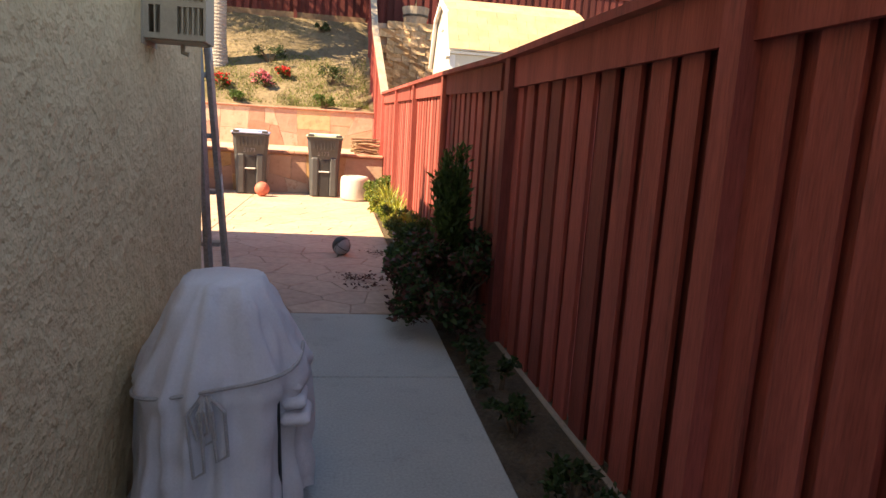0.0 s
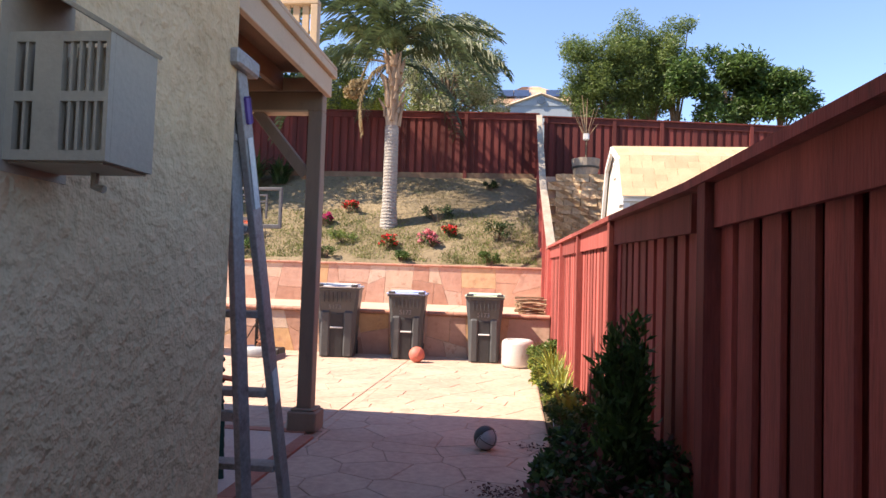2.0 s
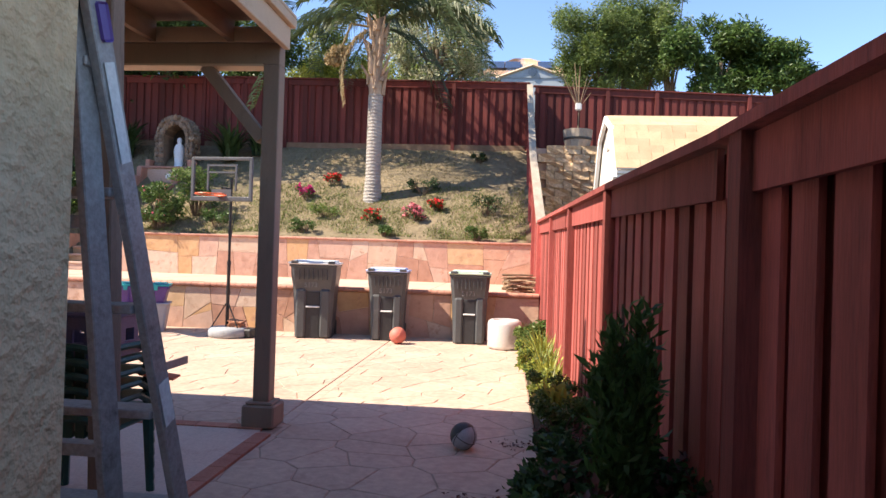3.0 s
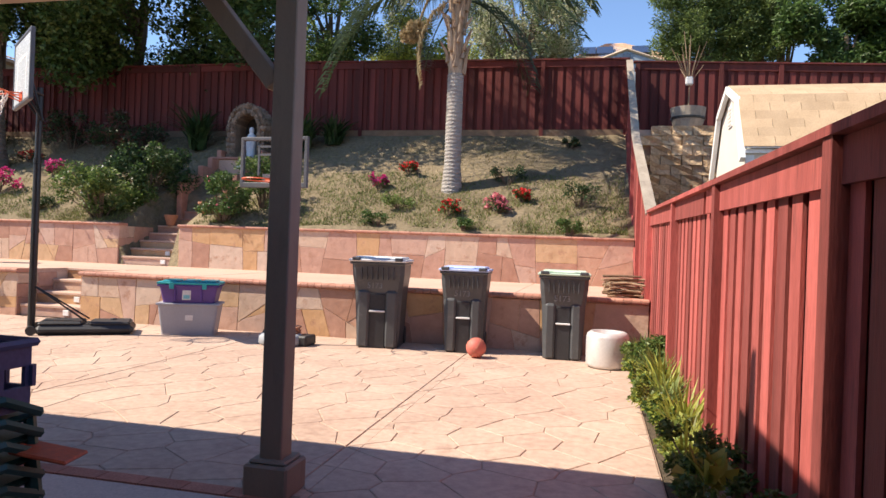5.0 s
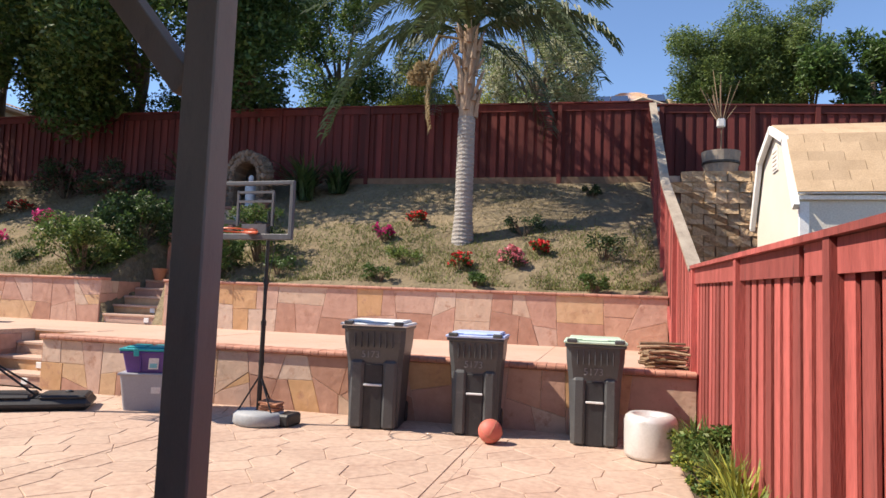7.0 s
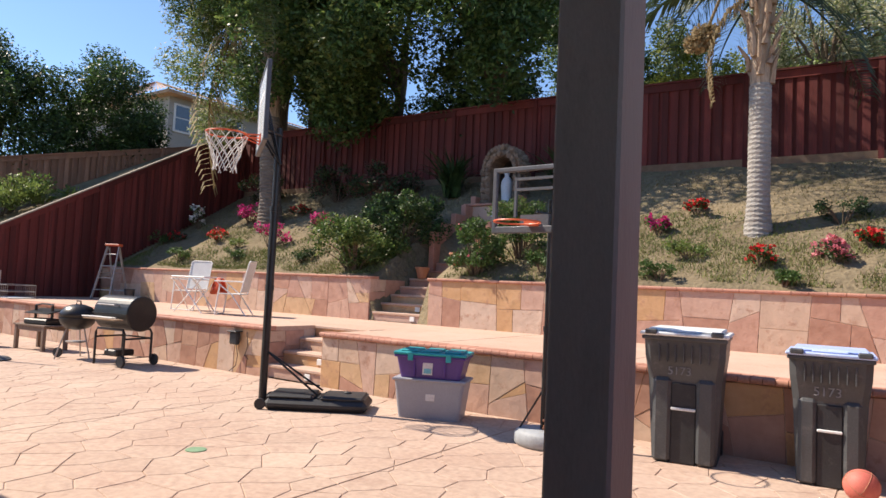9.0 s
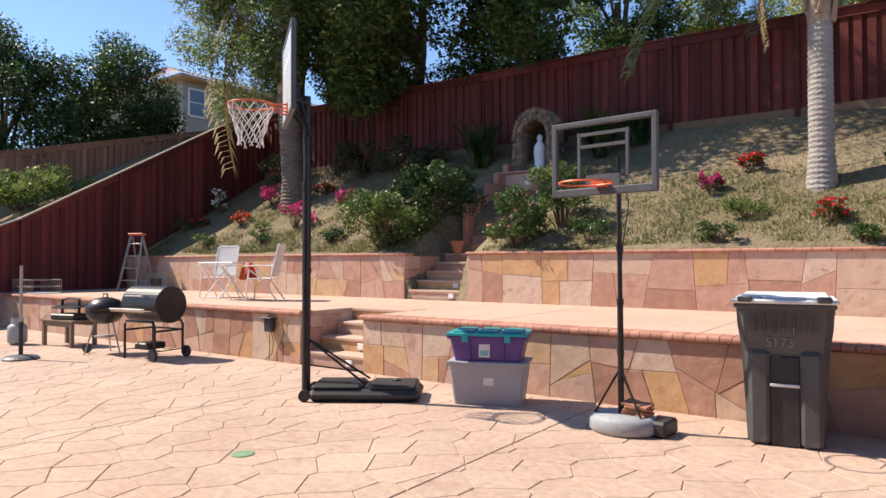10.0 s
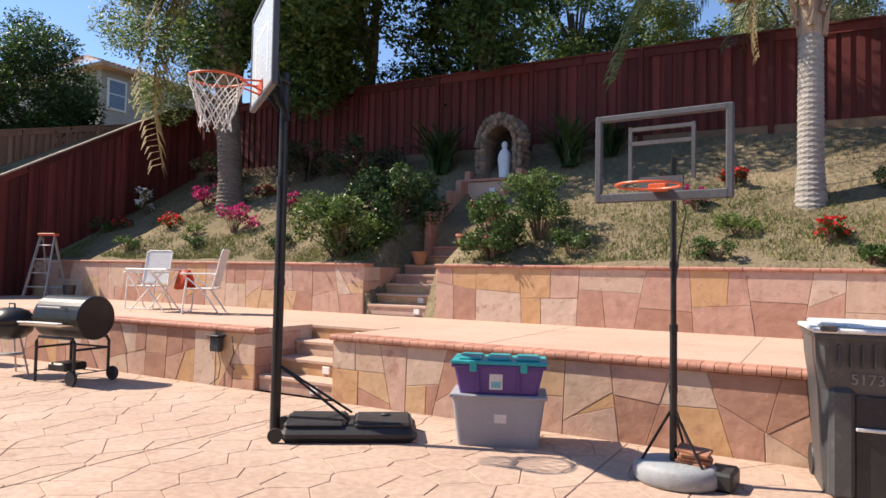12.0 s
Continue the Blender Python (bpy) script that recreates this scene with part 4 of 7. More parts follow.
# ---- plastic chairs and basket by the post ----
def chair_stack():
    bm = bmesh.new()
    first = thing("plastic_chair", pose(-1.54, 5.0, 0.0), "dark green plastic armchair in a stack", "chair", "stacked green chairs")
    for s in (-1, 1):
        for y in (-0.13, 0.26):
            part("leg", tube(bmesh.new(), [(s * 0.24, y, 0), (s * 0.215, y * 0.9, 0.40)], 0.022, 6, 0.8), M["green_chair"], first)
    part("seat", boxed(-0.225, -0.15, 0.385, 0.225, 0.26, 0.41, 0.012), M["green_chair"], first)
    bm = bmesh.new()
    pts = []
    for k in range(13):
        a = math.pi * k / 12
        pts.append((0.225 * math.copysign(abs(math.cos(a)) ** 0.35, math.cos(a)), -0.16 - 0.09 * math.sin(a) ** 0.5, 0.40 + 0.10 * math.sin(a) ** 0.4))
    tube(bm, pts, 0.018, 6)
    part("backrest", bm, M["green_chair"], first)
    for x in (-0.15, -0.09, -0.03, 0.03, 0.09, 0.15):
        part("back_slat", boxed(x - 0.022, -0.215, 0.40, x + 0.022, -0.2, 0.50), M["green_chair"], first)
    for s in (-1, 1):
        part("armrest", tube(bmesh.new(), [(s * 0.225, -0.16, 0.47), (s * 0.25, 0.1, 0.475), (s * 0.235, 0.25, 0.41)], 0.016, 6), M["green_chair"], first)
    for i in range(1, 6):
        c = copy_thing(first, pose(-1.54, 5.0 - 0.004 * i, 0.065 * i))
    b = thing("laundry_basket", pose(-1.55, 5.02, 0.755), "dark purple plastic basket with cut-out holes", "basket", "")
    bm = bmesh.new()
    W, D, H = 0.24, 0.17, 0.20
    for s in (-1, 1):
        box(bm, -W, s * D - 0.008, 0, W, s * D + 0.008, 0.07)
        box(bm, -W, s * D - 0.008, 0.13, W, s * D + 0.008, H)
        box(bm, s * W - 0.008, -D, 0, s * W + 0.008, D, 0.07)
        box(bm, s * W - 0.008, -D, 0.13, s * W + 0.008, D, H)
        for k in range(6):
            x = -W + 2 * W * k / 5
            box(bm, x - 0.02, s * D - 0.007, 0.069, x + 0.02, s * D + 0.007, 0.131)
        for k in range(4):
            y = -D + 2 * D * k / 3
            box(bm, s * W - 0.007, y - 0.02, 0.069, s * W + 0.007, y + 0.02, 0.131)
    box(bm, -W, -D, 0, W, D, 0.012)
    part("body", bm, M["navy"], b)
    bm = bmesh.new()
    tube(bm, [(-W - 0.01, -D - 0.01, H), (W + 0.01, -D - 0.01, H), (W + 0.01, D + 0.01, H), (-W - 0.01, D + 0.01, H)], 0.014, 6, closed=True)
    part("rim", bm, M["navy"], b)
    s = thing("toy_scoop", pose(-1.25, 5.2, 0.62, 0, 8, 10), "red plastic toy scoop resting in the chair stack", "toy")
    part("blade", boxed(-0.08, -0.06, 0, 0.10, 0.06, 0.012, 0.005), M["rim_red"], s)
    part("handle", tube(bmesh.new(), [(-0.07, 0, 0.006), (-0.25, 0, 0.0)], 0.012, 8), M["rim_red"], s)


chair_stack()


# ---- bins ----
def letters(txt, size, material, parent, m, name="number"):
    cu = bpy.data.curves.new(name, "FONT")
    cu.body, cu.size, cu.extrude = txt, size, 0.001
    tmp = new("tmp_text", cu)
    me = bpy.data.meshes.new_from_object(tmp.evaluated_get(bpy.context.evaluated_depsgraph_get()))
    bpy.data.objects.remove(tmp)
    me.materials.append(material)
    return obj(name, me, parent, "handwritten chalk number", m)


def wheelie_bin(m, w, d, h, lid_mat, label):
    """Front looks along -y; base at z = 0."""
    g = thing("wheelie_bin", m, label, "bin", "bins along the low wall")
    bm = bmesh.new()
    prof = [(0.0, 0.80, -0.34, 0.42), (0.62, 0.90, -0.40, 0.47), (0.80, 0.98, -0.47, 0.49), (0.93, 1.0, -0.50, 0.50)]
    rings = []
    for z, k, f, b in prof:
        x, y0, y1, c = w / 2 * k, d * f, d * b, 0.05
        ring = [(-x + c, y0), (x - c, y0), (x, y0 + c), (x, y1 - c), (x - c, y1), (-x + c, y1), (-x, y1 - c), (-x, y0 + c)]
        rings.append([bm.verts.new((px, py, z * h)) for px, py in ring])
    for a, b in zip(rings, rings[1:]):
        for i in range(8):
            bm.faces.new((a[i], a[(i + 1) % 8], b[(i + 1) % 8], b[i]))
    bm.faces.new(rings[0][::-1])
    bm.faces.new(rings[-1])
    part("body", bm, M["grey_plastic"], g)
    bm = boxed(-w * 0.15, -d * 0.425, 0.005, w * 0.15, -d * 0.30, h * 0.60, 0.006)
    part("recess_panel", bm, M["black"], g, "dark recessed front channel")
    for s in (-1, 1):
        bm = boxed(s * w * 0.15 if s > 0 else -w * 0.38, -d * 0.455, 0, w * 0.38 if s > 0 else -w * 0.15, -d * 0.3, h * 0.64, 0.03)
        part("corner_column", bm, M["grey_plastic"], g)
    part("grab_bar", boxed(-w * 0.15, -d * 0.46, h * 0.40, w * 0.15, -d * 0.425, h * 0.42, 0.005), M["lid_white"], g, "pale worn grab bar")
    for i in range(7):
        x = -w * 0.30 + i * w * 0.10
        part("rib", boxed(x - 0.006, -d * 0.525, h * 0.76, x + 0.006, -d * 0.44, h * (0.90 if i % 2 else 0.89), 0.003), M["grey_plastic"], g)
    part("rim", boxed(-w * 0.52, -d * 0.54, h * 0.925, w * 0.52, d * 0.51, h * 0.955, 0.008), M["grey_plastic"], g)
    bm = boxed(-w * 0.54, -d * 0.57, h * 0.956, w * 0.54, d * 0.52, h * 0.985, 0.010)
    box(bm, -w * 0.46, -d * 0.44, h * 0.984, w * 0.46, d * 0.46, h * 1.012, 0.016)
    box(bm, -w * 0.22, -d * 0.52, h * 0.984, w * 0.22, -d * 0.40, h * 1.002, 0.010)
    part("lid", bm, lid_mat, g, "faded hinged lid")
    for s in (-1, 1):
        part("lid_grip", boxed(s * w * 0.40 - 0.05, -d * 0.585, h * 0.965, s * w * 0.40 + 0.05, -d * 0.50, h * 1.005, 0.01), M["grey_plastic"], g)
        wm = Matrix.Translation((s * w * 0.38, d * 0.44, 0.11)) @ pose(0, 0, 0, 0, 90, 0)
        part("wheel", lathe(bmesh.new(), [(0.05, -0.03), (0.11, -0.03), (0.115, -0.02), (0.115, 0.02), (0.11, 0.03), (0.05, 0.03)], 20, wm), M["black"], g)
    part("handle", tube(bmesh.new(), [(-w * 0.35, d * 0.5, h * 0.90), (-w * 0.35, d * 0.57, h * 0.95), (w * 0.35, d * 0.57, h * 0.95), (w * 0.35, d * 0.5, h * 0.90)], 0.014, 6), M["grey_plastic"], g)
    letters("5173", 0.10, M["chalk"], g, pose(-w * 0.20, -d * 0.463, h * 0.665, 85, 0, 0))
    return g


wheelie_bin(pose(-2.35, 11.83, 0, 0, 0, 8), 0.67, 0.70, 1.14, M["lid_white"], "large grey wheeled bin with a pale grey lid")
wheelie_bin(pose(-1.24, 11.885, 0, 0, 0, 4), 0.58, 0.60, 1.06, M["lid_blue"], "grey wheeled bin with a faded blue lid")
wheelie_bin(pose(-0.01, 11.885, 0, 0, 0, 2), 0.58, 0.60, 1.06, M["lid_green"], "grey wheeled bin with a faded green lid")


# ---- balls and drum ----
def ball(m, r, mat_, label, seam_mat, name="ball"):
    bm = bmesh.new()
    bmesh.ops.create_uvsphere(bm, u_segments=32, v_segments=20, radius=r)
    g = part(name, bm, mat_, None, "", True, m)
    tagged(g, label, "ball")
    bm = bmesh.new()
    for rot in (pose(0, 0, 0), pose(0, 0, 0, 90), pose(0, 0, 0, 0, 90)):
        tube(bm, [rot @ Vector((r * math.cos(2 * math.pi * k / 36), r * math.sin(2 * math.pi * k / 36), 0)) for k in range(36)], 0.0028, 4, closed=True)
    part("seam", bm, seam_mat, g, "thin dark seam lines")
    return g


ball(pose(-0.997, 11.36, 0.12, 20, 30, 10), 0.12, M["rubber_red"], "dusty red rubber basketball on the patio", M["terracotta"])
gb = ball(pose(0.275, 6.36, 0.088, 30, 10, 60), 0.088, M["grey_base"], "scuffed black and grey ball on shaded paving", M["black"])
bm = bmesh.new()
bmesh.ops.create_uvsphere(bm, u_segments=28, v_segments=18, radius=0.0905)
bmesh.ops.bisect_plane(bm, geom=bm.verts[:] + bm.edges[:] + bm.faces[:], plane_co=(0, 0, 0), plane_no=(0.1, 1, 0.2), clear_outer=False, clear_inner=True)
part("dark_half", bm, M["black"], gb, "worn black half", True)

drum = thing("plastic_drum", pose(0.52, 11.36, 0), "silvery white plastic drum with a hollow top", "drum")
part("shell", lathe(bmesh.new(), [(0.19, 0), (0.225, 0.015), (0.238, 0.05), (0.24, 0.20), (0.24, 0.34), (0.228, 0.385), (0.195, 0.41), (0.15, 0.405), (0.145, 0.36), (0.02, 0.355)], 40), M["silver"], drum, "", True)


# ---- storage totes ----
def tote(name, m, w, d, h, body, lid, label, lid_label):
    g = thing(name, m, label, "storage tote", "stacked storage totes")
    bm = bmesh.new()
    r = bmesh.ops.create_cube(bm, size=1)["verts"]
    for v in r:
        k = 1.0 if v.co.z > 0 else 0.86
        v.co = Vector((v.co.x * w * k, v.co.y * d * k, (v.co.z + 0.5) * h))
    bmesh.ops.bevel(bm, geom=[e for e in bm.edges if abs(e.verts[0].co.z - e.verts[1].co.z) > 0.1], offset=0.035, segments=3, profile=0.5, affect="EDGES")
    part("body", bm, body, g)
    part("rim", boxed(-w * 0.52, -d * 0.53, h - 0.03, w * 0.52, d * 0.53, h - 0.002, 0.008), body, g)
    if lid:
        bm = boxed(-w * 0.53, -d * 0.545, h - 0.001, w * 0.53, d * 0.545, h + 0.03, 0.01)
        for x in (-0.32, 0, 0.32):
            box(bm, (x - 0.13) * w, -d * 0.42, h + 0.028, (x + 0.13) * w, d * 0.42, h + 0.05, 0.012)
        part("lid", bm, lid, g, lid_label)
        for x in (-0.5, 0.5):
            part("latch", boxed(x * w * 0.55 - 0.03, -d * 0.56, h - 0.06, x * w * 0.55 + 0.03, -d * 0.53, h + 0.03, 0.006), lid, g)
        for x in (-0.22, 0.22):
            part("rib", boxed(x * w - 0.012, -d * 0.515, 0.02, x * w + 0.012, -d * 0.44, h - 0.03, 0.004), body, g)
    return g


t1 = tote("storage_tote", pose(-5.02, 11.66, 0, 0, 0, 22), 0.78, 0.46, 0.43, M["tote_grey"], None, "grey plastic storage tote under a purple one", "")
lb = part("label", boxed(-0.05, -0.001, 0, 0.05, 0.001, 0.12), M["paper"], t1, "small white paper label")
lb.matrix_basis = pose(0.02, -0.222, 0.20, -4, 0, 0)
t2 = tote("storage_tote", pose(-5.02, 11.66, 0.431, 0, 0, 22), 0.76, 0.45, 0.25, M["tote_purple"], M["teal"], "purple plastic storage tote with a teal lid", "teal ribbed lid")
lb = part("label", boxed(-0.055, -0.002, 0, 0.055, 0.0, 0.15), M["paper"], t2, "printed paper label")
lb.matrix_basis = pose(-0.02, -0.224, 0.045, -5, 0, 0)
lb = part("label_print", boxed(-0.04, -0.003, 0, 0.04, -0.0005, 0.05), M["label_teal"], t2)
lb.matrix_basis = pose(-0.02, -0.226, 0.06, -5, 0, 0)


# ---- basketball hoops ----
def net_mesh(r0, r1, z0, h, n=12, rows=5):
    bm = bmesh.new()
    for s in (-1, 1):
        for k in range(n):
            pts = []
            for j in range(rows * 2 + 1):
                v = j / (rows * 2)
                a = 2 * math.pi * (k + s * 0.5 * j * 0.55) / n
                r = r0 + (r1 - r0) * min(1, v * 1.3) + 0.012 * math.sin(v * 9 + k)
                pts.append((r * math.cos(a), r * math.sin(a), z0 - h * v + (0.02 * math.sin(k * 2.4) if v == 1 else 0)))
            tube(bm, pts, 0.0055, 4)
    return bm


def hoop_tall():
    g = thing("basketball_hoop", pose(-6.22, 11.07, 0, 0, 0, 34), "tall portable basketball hoop with black base and white net", "basketball hoop", "portable basketball hoops")
    bm = boxed(-0.52, -0.29, 0.0, 0.62, 0.29, 0.13, 0.05)
    box(bm, -0.50, -0.25, 0.12, 0.02, 0.25, 0.17, 0.03)
    box(bm, 0.08, -0.25, 0.12, 0.58, 0.25, 0.165, 0.03)
    part("base", bm, M["black"], g, "black water-filled plastic base")
    part("fill_cap", lathe(bmesh.new(), [(0.04, 0.16), (0.045, 0.175), (0.03, 0.185)], 14, Matrix.Translation((0.35, 0.08, 0))), M["black"], g)
    pb = Vector((-0.60, 0.0, 0.03))
    part("pole", tube(bmesh.new(), [pb, (-0.60, 0.02, 1.2), (-0.60, 0.04, 2.2)], 0.045, 12), M["black_iron"], g)
    part("upper_pole", tube(bmesh.new(), [(-0.60, 0.04, 2.2), (-0.60, 0.05, 3.18)], 0.038, 12), M["black_iron"], g)
    for z in (1.3, 2.2):
        part("pole_collar", tube(bmesh.new(), [(-0.60, 0.03, z), (-0.60, 0.03, z + 0.06)], 0.05, 12), M["black_iron"], g)
    for s in (-1, 1):
        part("strut", tube(bmesh.new(), [(-0.59, 0.0, 0.62), (0.05, s * 0.17, 0.17)], 0.012, 6), M["black_iron"], g)
        wm = Matrix.Translation((-0.56, s * 0.24, 0.06)) @ pose(0, 0, 0, 90, 0, 0)
        part("wheel", lathe(bmesh.new(), [(0.02, -0.02), (0.06, -0.02), (0.062, 0.0), (0.06, 0.02), (0.02, 0.02)], 16, wm), M["black"], g)
    H = pose(0, 0, 0, 0, 0, 20)
    top = Vector((-0.60, 0.05, 0))
    at = lambda x, y, z: top + H @ Vector((x, y, z))
    mb = Matrix.Translation(at(-0.20, 0, 0)) @ H
    bm = boxed(-0.012, -0.545, 2.95, 0.012, 0.545, 3.78, 0.02)
    part("backboard", bm, M["acrylic"], g, "hazy white acrylic backboard", m=mb)
    bm = bmesh.new()
    for s in (-1, 1):
        box(bm, -0.02, s * 0.55 - 0.02, 2.93, 0.03, s * 0.55 + 0.02, 3.80, 0.006)
    box(bm, -0.02, -0.55, 2.92, 0.03, 0.55, 2.96, 0.006)
    box(bm, -0.02, -0.55, 3.77, 0.03, 0.55, 3.81, 0.006)
    part("board_frame", bm, M["frame_grey"], g, "dark backboard edge frame", m=mb)
    bm = bmesh.new()
    for s in (-1, 1):
        box(bm, -0.0145, s * 0.30 - 0.02, 3.08, -0.012, s * 0.30 + 0.02, 3.53)
    box(bm, -0.0145, -0.30, 3.50, -0.012, 0.30, 3.54)
    part("target_square", bm, M["white_paint"], g, "white painted target square", m=mb)
    bm = bmesh.new()
    for s in (-1, 1):
        for z0, z1 in ((3.08, 3.15), (2.75, 3.05), (2.75, 3.45)):
            tube(bm, [at(0.03, s * 0.06, z0), at(-0.17, s * 0.10, z1)], 0.014, 6)
    part("arm", bm, M["black_iron"], g)
    rc = at(-0.20 - 0.15 - 0.228, 0, 3.05)
    bm = bmesh.new()
    tube(bm, [rc + Vector((0.228 * math.cos(2 * math.pi * k / 36), 0.228 * math.sin(2 * math.pi * k / 36), 0)) for k in range(36)], 0.011, 8, closed=True)
    for s in (-1, 1):
        tube(bm, [at(-0.215, s * 0.09, 3.06), at(-0.37, s * 0.09, 3.05)], 0.009, 6)
        tube(bm, [at(-0.215, s * 0.07, 2.98), at(-0.40, s * 0.10, 3.045)], 0.008, 6)
    box(bm, -0.02, -0.10, 2.97, -0.012, 0.10, 3.08, m=mb)
    part("rim", bm, M["rim_red"], g, "orange-red steel rim")
    part("net", net_mesh(0.225, 0.13, 0, 0.42), M["net"], g, "white cord net", m=Matrix.Translation(rc))
    return g


hoop_tall()


def hoop_small():
    g = thing("basketball_hoop", pose(-3.49, 11.30, 0, 0, 0, -4), "small portable basketball hoop with grey base and clear board", "basketball hoop", "portable basketball hoops")
    bm = lathe(bmesh.new(), [(0.27, 0.0), (0.295, 0.03), (0.29, 0.11), (0.25, 0.145), (0.12, 0.15)], 28)
    bmesh.ops.scale(bm, vec=(1.0, 0.85, 1), verts=bm.verts)
    part("base", bm, M["grey_base"], g, "round grey plastic base", True)
    part("sand_bag", boxed(0.20, -0.06, 0.0, 0.38, 0.22, 0.13, 0.02), M["black"], g, "black weight behind the base")
    for i in range(4):
        b = part("paver", boxed(-0.10, -0.09, 0, 0.12, 0.08, 0.022, 0.004), M["terracotta"], g, "rusty red paver weight")
        b.matrix_basis = pose(0.10, 0.04, 0.15 + 0.024 * i, 4, 6, 12 * (i % 3))
    part("pole", tube(bmesh.new(), [(-0.02, 0.0, 0.10), (-0.03, 0.02, 1.05)], 0.026, 10), M["black_iron"], g)
    part("upper_pole", tube(bmesh.new(), [(-0.03, 0.02, 1.05), (-0.04, 0.03, 2.30)], 0.021, 10), M["black_iron"], g)
    for z in (0.62, 1.05, 1.5):
        part("pole_collar", tube(bmesh.new(), [(-0.028, 0.018, z), (-0.03, 0.018, z + 0.05)], 0.031, 10), M["black_iron"], g)
    for x, y in ((-0.22, -0.08), (0.2, -0.1), (0.02, 0.22)):
        part("strut", tube(bmesh.new(), [(-0.028, 0.012, 0.52), (x, y, 0.14)], 0.010, 6), M["black_iron"], g)
    bx, by, z0, z1 = -0.06, -0.22, 1.96, 2.59
    bm = bmesh.new()
    for s in (-1, 1):
        box(bm, bx + s * 0.445 - 0.024, by - 0.02, z0, bx + s * 0.445 + 0.024, by + 0.025, z1, 0.008)
        box(bm, bx + s * 0.215 - 0.012, by - 0.008, z0 + 0.15, bx + s * 0.215 + 0.012, by + 0.02, z1 - 0.10)
    box(bm, bx - 0.445, by - 0.02, z1 - 0.045, bx + 0.445, by + 0.025, z1, 0.008)
    box(bm, bx - 0.445, by - 0.02, z0, bx + 0.445, by + 0.025, z0 + 0.065, 0.008)
    box(bm, bx - 0.215, by - 0.008, z0 + 0.40, bx + 0.215, by + 0.02, z0 + 0.425)
    box(bm, bx - 0.215, by - 0.008, z1 - 0.13, bx + 0.215, by + 0.02, z1 - 0.105)
    box(bm, bx - 0.15, by - 0.01, z0 + 0.06, bx + 0.15, by + 0.02, z0 + 0.17)
    part("board_frame", bm, M["frame_grey"], g, "dark grey plastic board frame")
    pane = part("panel", boxed(bx - 0.43, by + 0.0, z0 + 0.05, bx + 0.43, by + 0.006, z1 - 0.03), M["clear"], g, "clear plastic panel")
    pane.visible_shadow = False
    part("arm", tube(bmesh.new(), [(-0.04, 0.03, 2.15), (bx, by + 0.02, 2.15)], 0.022, 6), M["black_iron"], g)
    bm = bmesh.new()
    tube(bm, [(bx + 0.205 * math.cos(2 * math.pi * k / 32), by - 0.30 + 0.205 * math.sin(2 * math.pi * k / 32), 2.03) for k in range(32)], 0.009, 6, closed=True)
    box(bm, bx - 0.06, by - 0.10, 2.02, bx + 0.06, by - 0.02, 2.07, 0.006)
    part("rim", bm, M["rim_red"], g, "orange steel rim")
    part("cable", tube(bmesh.new(), [(-0.01, 0.04, 2.1), (0.05, 0.03, 1.9), (0.0, 0.03, 1.6), (-0.02, 0.03, 1.4)], 0.005, 5), M["black"], g)


hoop_small()


# ---- grills and the corner beside them ----
def smoker():
    g = thing("barrel_grill", pose(-10.78, 11.43, 0, 0, 0, 6), "black barrel grill with a front shelf and wheels", "grill")
    wm = Matrix.Translation((0, 0, 0.80)) @ pose(0, 0, 0, 0, 90, 0)
    part("drum", lathe(bmesh.new(), [(0.05, -0.41), (0.255, -0.405), (0.27, -0.39), (0.27, 0.39), (0.255, 0.405), (0.05, 0.41)], 32, wm), M["black_iron"], g, "", False)
    part("seam", boxed(-0.40, -0.285, 0.785, 0.40, -0.262, 0.80), M["black_iron"], g)
    part("front_shelf", boxed(-0.40, -0.44, 0.70, 0.36, -0.28, 0.72, 0.004), M["stick"], g, "pale wooden slat shelf")
    part("handle", tube(bmesh.new(), [(-0.24, -0.23, 0.92), (-0.24, -0.31, 0.93), (0.16, -0.31, 0.93), (0.16, -0.23, 0.92)], 0.012, 6), M["alu"], g, "metal lid handle")
    for y in (-0.24, 0.24):
        part("leg_frame", tube(bmesh.new(), [(-0.34, y, 0.0), (-0.34, y, 0.50), (-0.30, y, 0.555), (0.30, y, 0.555), (0.34, y, 0.50), (0.34, y, 0.06)], 0.019, 8), M["black_iron"], g)
        part("wire", tube(bmesh.new(), [(-0.34, y * 0.5, 0.13), (0.34, y * 0.5, 0.13)], 0.006, 6), M["black_iron"], g)
    for x in (-0.34, 0.34):
        part("leg_brace", tube(bmesh.new(), [(x, -0.24, 0.42), (x, 0.24, 0.42)], 0.016, 6), M["black_iron"], g)
        part("leg_brace", tube(bmesh.new(), [(x, -0.24, 0.13), (x, 0.24, 0.13)], 0.008, 6), M["black_iron"], g)
    part("long_brace", tube(bmesh.new(), [(-0.34, 0.24, 0.42), (0.34, 0.24, 0.42)], 0.013, 6), M["black_iron"], g)
    part("ash_tray", boxed(-0.24, -0.16, 0.134, 0.08, 0.16, 0.23, 0.02), M["black_iron"], g)
    for y in (-0.26, 0.26):
        part("wheel", lathe(bmesh.new(), [(0.02, -0.02), (0.085, -0.02), (0.09, 0), (0.085, 0.02), (0.02, 0.02)], 20, Matrix.Translation((0.36, y * 1.12, 0.09)) @ pose(0, 0, 0, 90, 0, 0)), M["black"], g)


